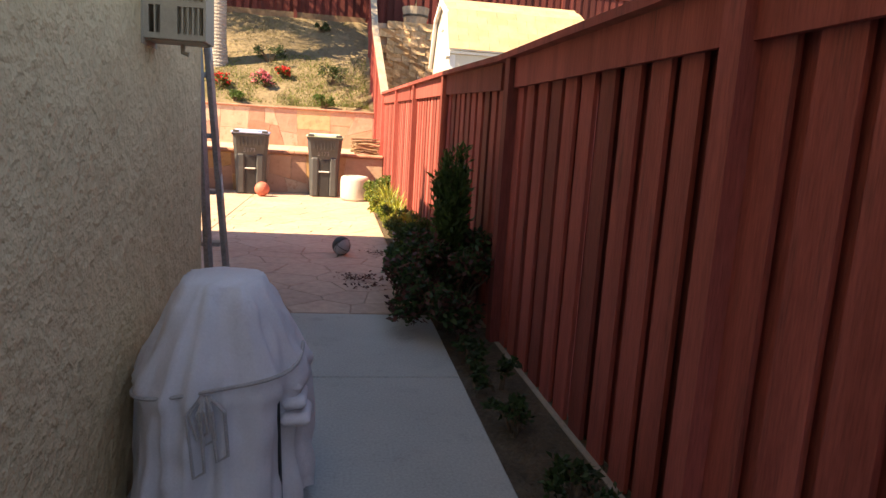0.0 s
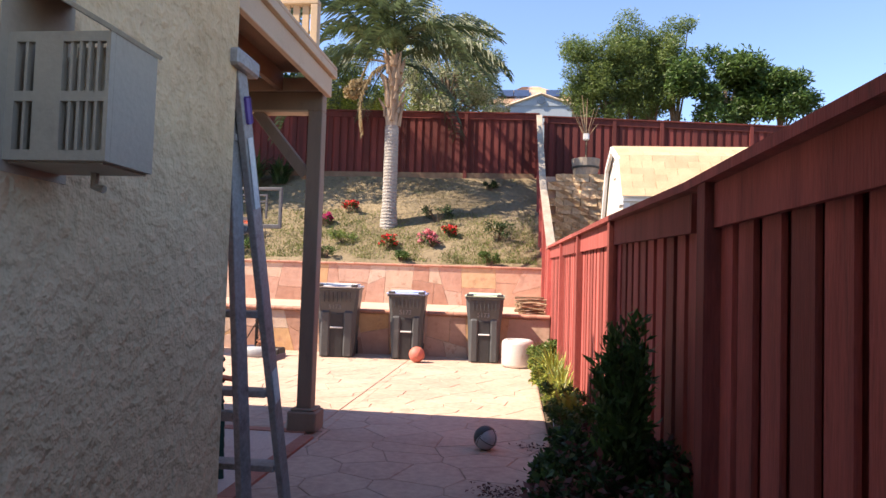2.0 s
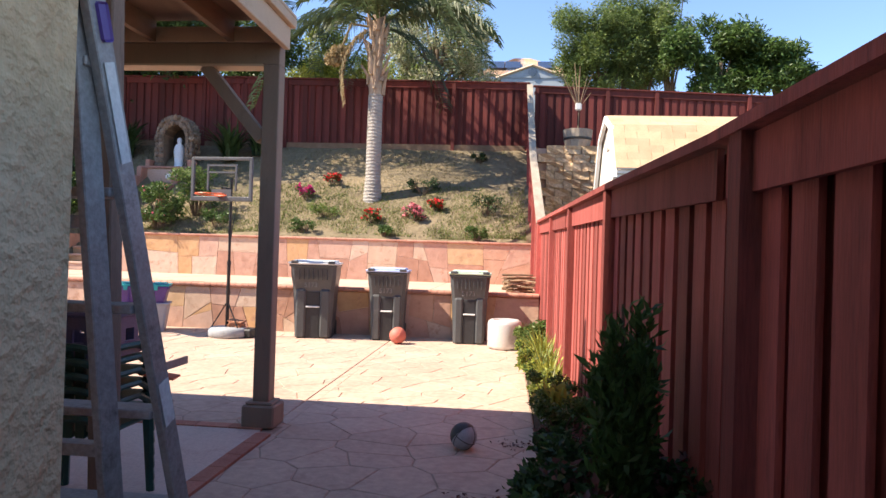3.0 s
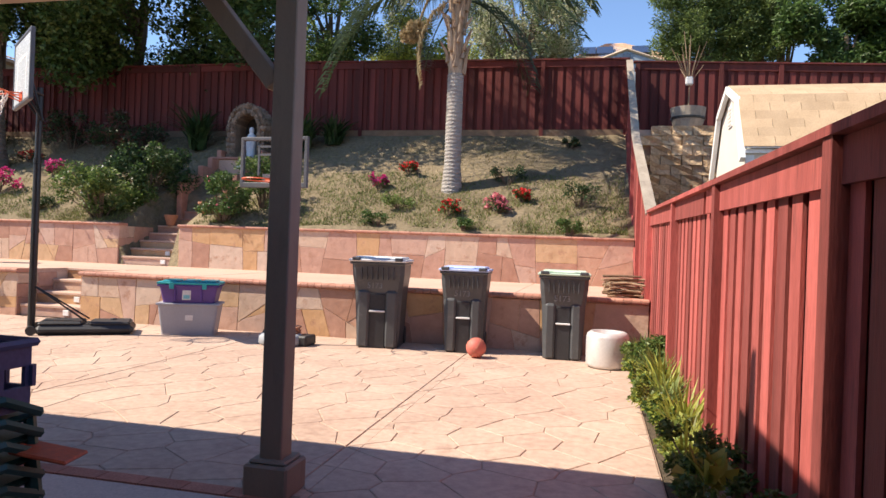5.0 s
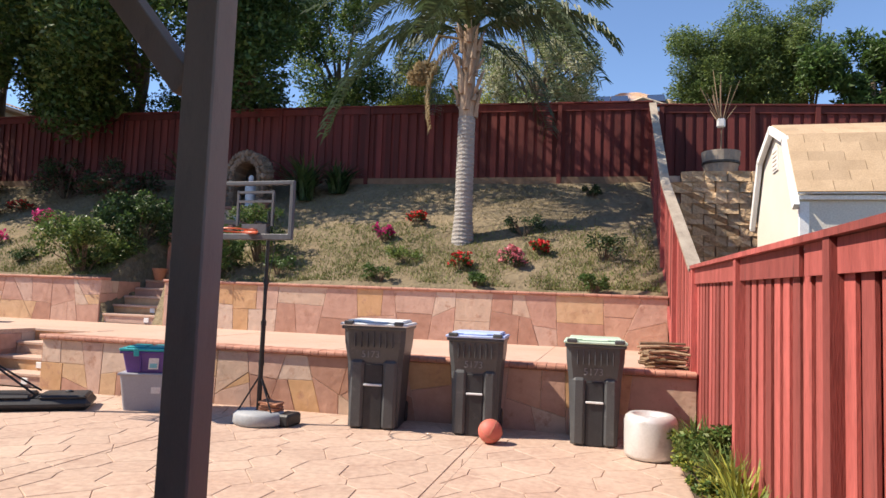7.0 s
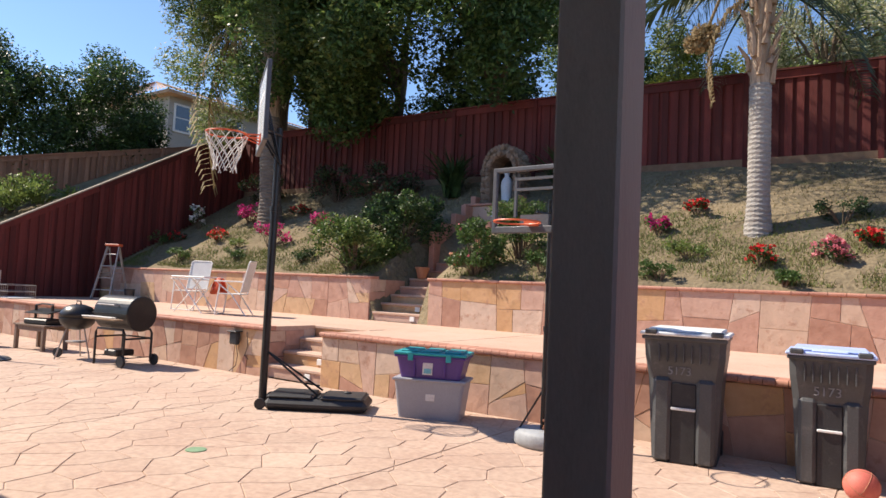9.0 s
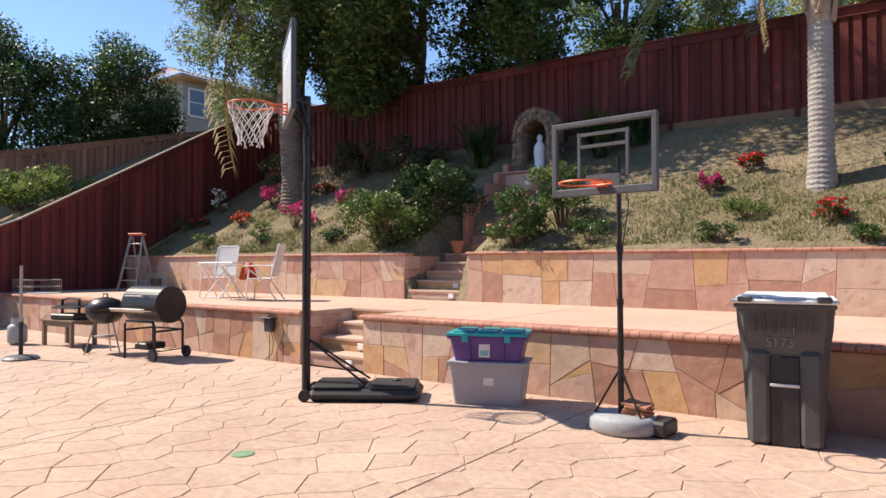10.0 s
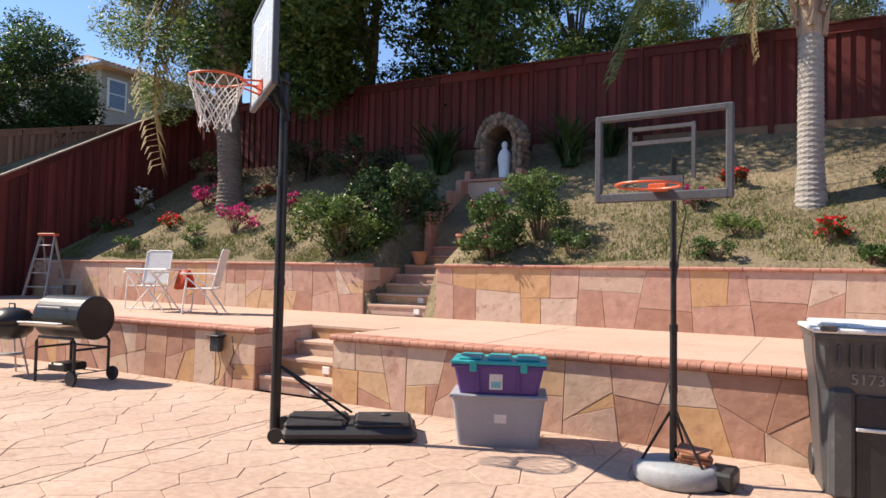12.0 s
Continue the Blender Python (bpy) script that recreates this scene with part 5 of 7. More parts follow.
def kettle():
    g = thing("kettle_grill", pose(-11.85, 11.25, 0), "round black kettle grill on tripod legs", "grill")
    part("bowl", lathe(bmesh.new(), [(0.05, 0.46), (0.17, 0.49), (0.25, 0.57), (0.28, 0.66), (0.275, 0.67)], 30), M["black_iron"], g, "", True)
    part("lid", lathe(bmesh.new(), [(0.282, 0.672), (0.27, 0.74), (0.20, 0.83), (0.10, 0.87), (0.02, 0.88)], 30), M["black_iron"], g, "", True)
    part("handle", tube(bmesh.new(), [(-0.07, 0, 0.87), (-0.06, 0, 0.93), (0.06, 0, 0.93), (0.07, 0, 0.87)], 0.012, 6), M["black"], g)
    for a in (0.3, 2.4, 4.5):
        part("leg", tube(bmesh.new(), [(0.14 * math.cos(a), 0.14 * math.sin(a), 0.52), (0.30 * math.cos(a), 0.30 * math.sin(a), 0.0)], 0.012, 6), M["alu"], g)
    part("ash_pan", lathe(bmesh.new(), [(0.01, 0.24), (0.15, 0.26), (0.16, 0.28)], 20), M["alu"], g)
    part("wheel", lathe(bmesh.new(), [(0.02, -0.02), (0.075, -0.02), (0.08, 0), (0.075, 0.02), (0.02, 0.02)], 18, Matrix.Translation((-0.28, -0.14, 0.08)) @ pose(0, 0, 0, 90, 0, 30)), M["black"], g)


def grill_corner():
    """A low wooden table, a wire cage, a gas bottle and a parasol foot beside the grills."""
    g = thing("low_table", pose(-13.38, 11.42, 0, 0, 0, 6), "weathered low wooden table standing beside the grills", "table")
    for i in range(5):
        part("top_slat", boxed(-0.46, -0.24 + i * 0.098, 0.42, 0.46, -0.15 + i * 0.098, 0.45, 0.004), M["old_wood"], g)
    for x in (-0.40, 0.40):
        for y in (-0.20, 0.20):
            part("leg", boxed(x - 0.03, y - 0.03, 0, x + 0.03, y + 0.03, 0.42, 0.004), M["old_wood"], g)
    for y in (-0.2, 0.2):
        part("apron", boxed(-0.37, y - 0.012, 0.34, 0.37, y + 0.012, 0.418, 0.003), M["old_wood"], g)
    b = thing("camp_stove", pose(-13.30, 11.40, 0.452, 0, 0, 14), "black folded camp stove on the low table", "stove")
    part("body", boxed(-0.28, -0.17, 0, 0.28, 0.17, 0.10, 0.02), M["black_iron"], b)
    part("lid", boxed(-0.29, -0.17, 0, 0.29, 0.17, 0.02, 0.006, m=pose(0, 0.02, 0.22, 12, 0, 0)), M["black_iron"], b)
    for x in (-0.2, 0.2):
        part("bracket", boxed(x - 0.012, -0.02, 0.09, x + 0.012, 0.02, 0.33), M["black_iron"], b)
    part("handle", tube(bmesh.new(), [(-0.2, 0, 0.33), (-0.05, 0.0, 0.36), (0.22, 0, 0.35)], 0.016, 6), M["black"], b)
    c = thing("wire_cage", pose(-17.8, 12.75, TER_Z - 0.004), "low wire cage standing on the terrace edge", "cage")
    for z in (0.01, 0.16, 0.31):
        part("ring", tube(bmesh.new(), [(-0.5, -0.3, z), (0.5, -0.3, z), (0.5, 0.3, z), (-0.5, 0.3, z)], 0.007, 5, closed=True), M["alu"], c)
    for i in range(11):
        for y in (-0.3, 0.3):
            part("wire", tube(bmesh.new(), [(-0.5 + 0.1 * i, y, 0.0), (-0.5 + 0.1 * i, y, 0.31)], 0.004, 4), M["alu"], c)
    part("tray", boxed(-0.49, -0.29, 0.001, 0.49, 0.29, 0.02, 0.004), M["white_paint"], c, "white plastic tray")
    k = thing("gas_bottle", pose(-14.25, 10.95, 0), "grey steel gas bottle on the paving", "gas bottle")
    part("cylinder", lathe(bmesh.new(), [(0.10, 0.0), (0.11, 0.02), (0.15, 0.05), (0.155, 0.10), (0.155, 0.28), (0.14, 0.33), (0.08, 0.37), (0.02, 0.375)], 24), M["grey_base"], k, "", True)
    part("collar", lathe(bmesh.new(), [(0.095, 0.36), (0.10, 0.46), (0.09, 0.46), (0.085, 0.36)], 20), M["grey_base"], k)
    part("valve", boxed(-0.02, -0.03, 0.37, 0.02, 0.03, 0.44, 0.006), M["black"], k)
    u = thing("parasol_stand", pose(-12.25, 10.21, 0), "bare steel parasol pole on a flat grey foot", "parasol stand")
    part("foot", lathe(bmesh.new(), [(0.24, 0.0), (0.25, 0.02), (0.20, 0.05), (0.05, 0.07), (0.02, 0.07)], 24), M["frame_grey"], u)
    part("pole", tube(bmesh.new(), [(0, 0, 0.05), (0, 0, 0.55)], 0.03, 10), M["black"], u)
    part("tube", tube(bmesh.new(), [(0, 0, 0.5), (0, 0, 1.38)], 0.022, 10), M["alu"], u)


smoker(), kettle(), grill_corner()
tongs = thing("barbecue_tongs", pose(-10.88, 11.08, 0.733, 0, 0, 10), "pale metal barbecue tongs lying on the grill shelf", "tongs")
for dy in (-0.02, 0.025):
    part("arm", tube(bmesh.new(), [(-0.38, dy * 0.3, 0), (-0.1, dy, 0.004), (0.25, dy * 1.4, 0.0), (0.31, dy, 0.0)], 0.011, 6), M["white_metal"], tongs)


# ---- terrace furniture ----
def lawn_chair(m, label):
    g = thing("patio_chair", m, label, "chair", "white chairs on the terrace")
    for s in (-1, 1):
        part("front_leg", tube(bmesh.new(), [(s * 0.26, -0.24, 0), (s * 0.26, -0.18, 0.55), (s * 0.26, -0.24, 0.62)], 0.013, 6), M["white_metal"], g)
        part("rear_leg", tube(bmesh.new(), [(s * 0.26, 0.32, 0), (s * 0.26, 0.05, 0.38), (s * 0.26, -0.18, 0.56)], 0.013, 6), M["white_metal"], g)
        part("armrest", boxed(s * 0.26 - 0.025, -0.28, 0.61, s * 0.26 + 0.025, 0.22, 0.635, 0.008), M["white_metal"], g)
        part("back_tube", tube(bmesh.new(), [(s * 0.24, 0.20, 0.38), (s * 0.24, 0.34, 0.98)], 0.012, 6), M["white_metal"], g)
    part("top_tube", tube(bmesh.new(), [(-0.24, 0.34, 0.98), (-0.2, 0.35, 1.01), (0.2, 0.35, 1.01), (0.24, 0.34, 0.98)], 0.012, 6), M["white_metal"], g)
    part("ground_bar", tube(bmesh.new(), [(-0.26, -0.24, 0.012), (0.26, -0.24, 0.012)], 0.012, 6), M["white_metal"], g)
    bm = boxed(-0.235, -0.003, 0, 0.235, 0.003, 0.58, m=pose(0, 0.214, 0.43, -13.1, 0, 0))
    part("back_webbing", bm, M["white_mesh"], g, "white woven sling back")
    part("seat", boxed(-0.25, -0.22, 0.38, 0.25, 0.22, 0.40, 0.006), M["white_mesh"], g, "white woven sling seat")


lawn_chair(pose(-12.75, 13.95, TER_Z, 0, 0, 20), "white tubular patio chair beside a folding table")
lawn_chair(pose(-11.15, 13.75, TER_Z, 0, 0, -55), "white tubular patio chair with a red cloth over its arm")
tb = thing("folding_table", pose(-12.0, 13.55, TER_Z, 0, 0, 10), "small white folding table with crossed legs", "table")
part("tabletop", boxed(-0.42, -0.25, 0.66, 0.42, 0.25, 0.69, 0.008), M["white_metal"], tb)
for s in (-1, 1):
    part("leg", tube(bmesh.new(), [(-0.34, s * 0.20, 0.0), (0.32, s * 0.20, 0.66)], 0.012, 6), M["white_metal"], tb)
    part("leg", tube(bmesh.new(), [(0.34, s * 0.18, 0.0), (-0.32, s * 0.18, 0.66)], 0.012, 6), M["white_metal"], tb)
cl = thing("red_cloth", pose(-11.42, 13.62, TER_Z + 0.60, 0, 0, -20), "bright red cloth draped over the chair arm", "cloth")
bm = bmesh.new()
vs = [[bm.verts.new((-0.20 + 0.04 * i, 0.03 * math.sin(i * 1.3) + 0.10 * (j - 3) / 3, 0.075 - 0.30 * (abs(j - 3) / 3) ** 1.5 + 0.012 * math.sin(i + j))) for i in range(11)] for j in range(7)]
for a, b in zip(vs, vs[1:]):
    for i in range(10):
        bm.faces.new((a[i], a[i + 1], b[i + 1], b[i]))
bmesh.ops.solidify(bm, geom=bm.faces[:], thickness=0.01)
part("drape", bm, M["rim_red"], cl, "", True)
step_ladder("step_ladder", pose(-17.6, 15.0, TER_Z, 0, 0, 25), 1.40, 0.50, 0.32, -0.40, 0.0, 0.42, M["alu"], "aluminium stepladder with a red top standing open", M["rim_red"], 4, (0.06, 0.025))
bk = thing("bucket", pose(-16.9, 15.1, TER_Z), "small black plastic bucket by the ladder", "bucket")
part("shell", lathe(bmesh.new(), [(0.10, 0), (0.13, 0.28), (0.14, 0.29), (0.12, 0.285), (0.095, 0.02)], 20), M["black"], bk)

fl = thing("flood_light", pose(-9.07, LOW_Y - 0.005, 0.52), "black outdoor flood light with a hanging cord on the wall", "lamp")
part("housing", boxed(-0.09, -0.10, -0.10, 0.09, -0.02, 0.09, 0.02), M["black"], fl)
part("visor", boxed(-0.10, -0.13, 0.085, 0.10, 0.0, 0.105, 0.004), M["black"], fl)
part("cord", tube(bmesh.new(), [(0.0, -0.03, -0.10), (0.04, -0.02, -0.25), (0.02, -0.03, -0.42), (-0.1, -0.05, -0.51)], 0.006, 5), M["black"], fl)
part("cord", tube(bmesh.new(), [(0.22, -0.02, 0.10), (0.26, -0.02, -0.1), (0.20, -0.02, -0.25), (0.28, -0.02, -0.30)], 0.006, 5), M["black"], fl)

fw = thing("firewood_pile", pose(0.72, 12.62, TER_Z), "loose pile of dry sticks on the terrace corner", "firewood")
R = random.Random(8)
for i in range(46):
    L, a = R.uniform(0.3, 0.55), R.uniform(-25, 25)
    s = part("stick", tube(bmesh.new(), [(-L / 2, 0, 0), (0, R.uniform(-0.02, 0.02), R.uniform(0, 0.02)), (L / 2, 0, 0)], R.uniform(0.010, 0.022), 6, 0.7), M["stick"], fw)
    layer = i // 9
    s.matrix_basis = pose(R.uniform(-0.05, 0.05), -0.2 + (i % 9) * 0.045 + R.uniform(-0.02, 0.02), 0.03 + layer * 0.05, 0, R.uniform(-6, 6), a)
dl = thing("drain_cover", pose(-5.53, 9.03, 0.0), "small round green drain cover set in the paving", "drain")
part("disc", lathe(bmesh.new(), [(0.085, -0.01), (0.085, 0.006), (0.07, 0.009), (0.01, 0.009)], 24), M["drain_green"], dl)


# ---- plants ----
def leaf_cards(P, size, g, aspect=0.45, up=0.0, droop=0.0, fold=0.15):
    """Small folded leaves (two triangles each as one bent quad) at the points P; g: a numpy generator."""
    n = len(P)
    d = g.normal(size=(n, 3))
    d[:, 2] = d[:, 2] * 0.7 + up - droop
    d /= np.linalg.norm(d, axis=1)[:, None]
    e = np.cross(d, g.normal(size=(n, 3)))
    e /= np.linalg.norm(e, axis=1)[:, None] + 1e-9
    f = np.cross(d, e)
    L = (size * g.uniform(0.6, 1.35, n))[:, None]
    mid = P + d * L * 0.5 + f * L * fold
    V = np.stack([P, mid + e * L * aspect * 0.5, P + d * L, mid - e * L * aspect * 0.5], 1)
    return V


def blob_points(n, blobs, g, shell=0.55):
    """Points in a set of balls (x, y, z, r), thicker towards their skins."""
    B = np.array(blobs, dtype=float)
    w = B[:, 3] ** 2
    k = g.choice(len(B), n, p=w / w.sum())
    d = g.normal(size=(n, 3))
    d /= np.linalg.norm(d, axis=1)[:, None]
    r = B[k, 3] * (shell + (1 - shell) * g.random(n) ** 0.5) * g.uniform(0.75, 1.12, n)
    return B[k, :3] + d * r[:, None] * np.array([1, 1, 0.85])


def crown_blobs(g, cx, cy, cz, rx, ry, rz, n, r0, r1):
    out = []
    for i in range(n):
        d = g.normal(size=3)
        d /= np.linalg.norm(d)
        k = g.uniform(0.45, 1.0)
        out.append((cx + d[0] * rx * k, cy + d[1] * ry * k, cz + d[2] * rz * k, g.uniform(r0, r1)))
    return out


def tree(name, x, y, z0, top, label, leaf_mat, seed, trunk_r, crown, n_leaves, size, blob=(0.5, 1.0), n_blobs=26, aspect=0.45, droop=0.0, second=None, limbs=9, category="tree", shell=0.5, out=0.0):
    """Tapered trunk, limbs to the leaf clumps, and a crown of many single leaves. crown: (rx, ry, rz) about the crown's middle."""
    g = np.random.default_rng(seed)
    rx, ry, rz = crown
    cz = top - rz - z0
    t = thing(name, pose(x, y, z0), label, category)
    blobs = crown_blobs(g, 0, -out, cz, rx, ry, rz, n_blobs, *blob)
    bend = g.uniform(-0.25, 0.25, 2)
    part("trunk", tube(bmesh.new(), [(0, 0, -0.3), (bend[0] * 0.3, bend[1] * 0.3, cz * 0.35), (bend[0], bend[1], cz * 0.7), (bend[0] * 1.3, bend[1], cz)], trunk_r, 10, 0.45), M["bark"], t)
    for i in range(limbs):
        b = blobs[i * len(blobs) // limbs]
        s = g.uniform(0.35, 0.85)
        a = Vector((bend[0] * s, bend[1] * s, cz * s))
        e = Vector(b[:3])
        part("limb", tube(bmesh.new(), [a, a.lerp(e, 0.5) + Vector((0, 0, 0.12 * rz)), e], trunk_r * 0.42, 6, 0.3), M["bark"], t)
    V = leaf_cards(blob_points(n_leaves, blobs, g, shell), size, g, aspect, 0.0, droop)
    quads("crown", V, M[leaf_mat], t)
    if second:
        V = leaf_cards(blob_points(n_leaves // 3, [(b[0], b[1], b[2] + b[3] * 0.2, b[3] * 1.03) for b in blobs], g, 0.9), size, g, aspect, 0.0, droop)
        quads("crown_edge", V, M[second], t)
    return t


def bush(name, x, y, z, rx, h, label, leaf_mat, seed, n=900, size=0.05, flower=None, n_fl=0, fl_size=0.04, category="shrub", group="", aspect=0.5, second=None, n_blobs=13, up=0.2, ry=None):
    g = np.random.default_rng(seed)
    t = thing(name, pose(x, y, z), label, category, group)
    ry = ry or rx
    blobs = [(g.uniform(-0.8, 0.8) * rx, g.uniform(-0.8, 0.8) * ry, h * g.uniform(0.22, 0.84), min(rx, h) * g.uniform(0.18, 0.38)) for i in range(n_blobs)]
    bm = bmesh.new()
    for b in blobs:
        tube(bm, [(b[0] * 0.15, b[1] * 0.15, -0.03), (b[0] * 0.5, b[1] * 0.5, b[2] * 0.6), b[:3]], 0.006 + 0.012 * min(rx, h), 5, 0.5)
    part("stem_clump", bm, M["bark"], t)
    P = blob_points(n, blobs, g, 0.35)
    P[:, 2] = np.maximum(P[:, 2], 0.01)
    quads("foliage", leaf_cards(P, size, g, aspect, up), M[leaf_mat], t)
    if second:
        P = blob_points(n // 2, blobs, g, 0.85)
        quads("young_foliage", leaf_cards(P, size, g, aspect, up), M[second], t)
    if flower:
        P = blob_points(n_fl, [(b[0], b[1], b[2] + b[3] * 0.35, b[3] * 0.95) for b in blobs], g, 0.85)
        V = np.concatenate([leaf_cards(P, fl_size, g, 0.9, 0.4), leaf_cards(P, fl_size, g, 0.9, 0.4)])
        quads("blossoms", V, M[flower], t)
    return t


def blades(name, x, y, z, r, h, label, mat_, seed, n=60, width=0.014, group="", category="plant", lean=0.5, parent=None):
    """A clump of arching strap leaves."""
    g = np.random.default_rng(seed)
    t = thing(name, pose(x, y, z), label, category, group)
    Q = []
    for i in range(n):
        a, l, hh = g.uniform(0, 2 * math.pi), g.uniform(0.2, 1.0) * lean, h * g.uniform(0.55, 1.1)
        b = np.array([g.uniform(-1, 1) * r * 0.5, g.uniform(-1, 1) * r * 0.5, 0])
        d, s = np.array([math.cos(a), math.sin(a), 0]), np.array([-math.sin(a), math.cos(a), 0])
        pts = [b + d * l * hh * k ** 1.7 + np.array([0, 0, hh * (k - 0.45 * l * k ** 2.4)]) for k in (0, 0.25, 0.5, 0.75, 1.0)]
        w = [width, width * 1.1, width * 0.9, width * 0.6, 0.001]
        for j in range(4):
            Q.append([pts[j] - s * w[j] / 2, pts[j] + s * w[j] / 2, pts[j + 1] + s * w[j + 1] / 2, pts[j + 1] - s * w[j + 1] / 2])
    quads("leaves", Q, M[mat_], t)
    return t


def frond_mesh(name, seed, L, rise, drop, mat_, leaflets=70, leaf_len=0.5):
    """One arching feather leaf that leaves the crown along +x."""
    g = np.random.default_rng(seed)
    ks = np.linspace(0, 1, 24)
    path = np.stack([L * (ks - 0.18 * ks ** 3), 0.12 * L * np.sin(ks * 2 + seed) * ks, L * (rise * ks - (rise + drop) * ks ** 2.2)], 1)
    Q = []
    for j in range(23):
        w0, w1 = 0.03 * (1 - ks[j]) + 0.004, 0.03 * (1 - ks[j + 1]) + 0.004
        s = np.array([0, 1, 0])
        Q.append([path[j] - s * w0, path[j] + s * w0, path[j + 1] + s * w1, path[j + 1] - s * w1])
        u = np.array([0, 0, 1])
        Q.append([path[j] - u * w0, path[j] + u * w0 * 0.3, path[j + 1] + u * w1 * 0.3, path[j + 1] - u * w1])
    for k in np.linspace(0.14, 0.99, leaflets):
        p = np.array([np.interp(k, ks, path[:, c]) for c in range(3)])
        l = leaf_len * (0.55 + 0.45 * math.sin(math.pi * min(1, k * 0.9 + 0.1))) * g.uniform(0.8, 1.15)
        for s in (-1, 1):
            dirv = np.array([0.45 + g.uniform(-0.15, 0.15), s * (0.62 + g.uniform(-0.2, 0.2)), 0.05 - 0.35 * g.random()])
            dirv /= np.linalg.norm(dirv)
            a = p + dirv * l * 0.55
            b = p + dirv * l * 0.85 + np.array([0, 0, -0.42 * l])
            w = np.array([0.017, 0, 0.009])
            Q.append([p - w * 0.5, p + w * 0.5, a + w, a - w])
            Q.append([a - w, a + w, b + w * 0.15, b - w * 0.15])
    V = np.asarray(Q, dtype=np.float32).reshape(-1, 4, 3)
    ob = quads(name, V, M[mat_])
    me_ = ob.data
    bpy.data.objects.remove(ob)
    return me_


FRONDS = [frond_mesh("frond", i, 2.6 + 0.25 * (i % 3), 0.50 - 0.12 * (i % 4), 0.22 + 0.13 * (i % 5), "frond") for i in range(7)]
DRY = [frond_mesh("dry_frond", 20 + i, 2.3, 0.10, 0.85, "frond_dry", 50, 0.4) for i in range(2)]


def palm(x, y, z0, ring_top, crown_z, r, label, seed, n_fronds=20, dry=((200, 1.0),), fruit=None, lean=(0, 0), big=1.0, skin="palm_grey", word="grey ringed trunk"):
    g = np.random.default_rng(seed)
    t = thing("palm_tree", pose(x, y, z0), label, "palm tree", "palms on the slope")
    H1, H2 = ring_top - z0, crown_z - z0
    pts, prof = [], []
    bm = bmesh.new()
    n = 34
    rings = []
    for i in range(n * 2 + 1):
        k = i / (n * 2)
        rad = r * (1.28 - 0.33 * min(1, k * 3.5)) * (1.0 + (0.045 if i % 2 else -0.02)) * (1.0 - 0.06 * k)
        rings.append([bm.verts.new((lean[0] * k * 0.6 + rad * math.cos(2 * math.pi * q / 18), lean[1] * k * 0.6 + rad * math.sin(2 * math.pi * q / 18), -0.2 + (H1 + 0.2) * k + 0.012 * math.sin(3 * q + i))) for q in range(18)])
    for a, b in zip(rings, rings[1:]):
        for q in range(18):
            bm.faces.new((a[q], a[(q + 1) % 18], b[(q + 1) % 18], b[q]))
    part("trunk", bm, M[skin], t, word)
    bm = bmesh.new()
    tube(bm, [(lean[0] * 0.6, lean[1] * 0.6, H1 - 0.05), (lean[0] * 0.8, lean[1] * 0.8, (H1 + H2) / 2), (lean[0], lean[1], H2 + 0.2)], r * 0.85, 14, 0.8)
    for i in range(26):
        a, zz = i * 2.4, H1 + (H2 - H1) * i / 26
        px, py = lean[0] * 0.8 + r * 0.85 * math.cos(a), lean[1] * 0.8 + r * 0.85 * math.sin(a)
        hh = g.uniform(0.25, 0.7)
        tube(bm, [(px, py, zz), (px + 0.05 * math.cos(a), py + 0.05 * math.sin(a), zz + hh * 0.5), (px + (0.10 + 0.12 * g.random()) * math.cos(a), py + (0.10 + 0.12 * g.random()) * math.sin(a), zz + hh)], 0.07, 5, 0.25)
    part("leaf_sheath", bm, M["palm_boot"], t, "tan fibrous leaf sheaths")
    for i in range(n_fronds):
        a = i * 137.5 + g.uniform(-12, 12)
        tilt = -62 + 62 * (i / n_fronds) ** 0.8
        obj("frond", FRONDS[i % len(FRONDS)], t, "", pose(lean[0], lean[1], H2 + 0.25 - 0.35 * i / n_fronds, 0, tilt, a) @ Matrix.Scale(big, 4))
    for i, (a, k) in enumerate(dry):
        obj("dry_frond", DRY[i % 2], t, "dry drooping frond", pose(lean[0], lean[1], H2 - 0.05, 0, 24, a) @ Matrix.Scale(k, 4))
    if fruit:
        P = blob_points(1500, [(fruit[0] * k + fruit[3] * (k - 1), fruit[1] * k, fruit[2] - 0.7 * (k - 1), 0.22) for k in (1.0, 1.1, 1.2, 1.25)], g, 0.2)
        quads("fruit_bunch", leaf_cards(P, 0.07, g, 0.9, 0, 0.6), M["frond_dry"], t, "hanging tan fruit cluster")
        part("fruit_stalk", tube(bmesh.new(), [(lean[0], lean[1], H2 - 0.1), (fruit[0] * 0.7, fruit[1], H2 - 0.05), (fruit[0], fruit[1], fruit[2])], 0.03, 6), M["frond_dry"], t)
    return t


palm(-2.72, 17.57, 2.52, 5.05, 6.75, 0.19, "queen palm with a grey ringed trunk and drooping fronds", 4, 28, ((195, 0.75),), (-0.85, -0.2, 3.5, 0.3), (0, 0), 1.12)
palm(-15.25, 18.12, 2.85, 6.0, 9.5, 0.31, "dark shaded queen palm on the upper slope", 9, 20, ((184, 2.1), (228, 0.9)), None, (-0.5, 0), 1.35, "palm_shaded", "rough trunk coloured darker for its shade")

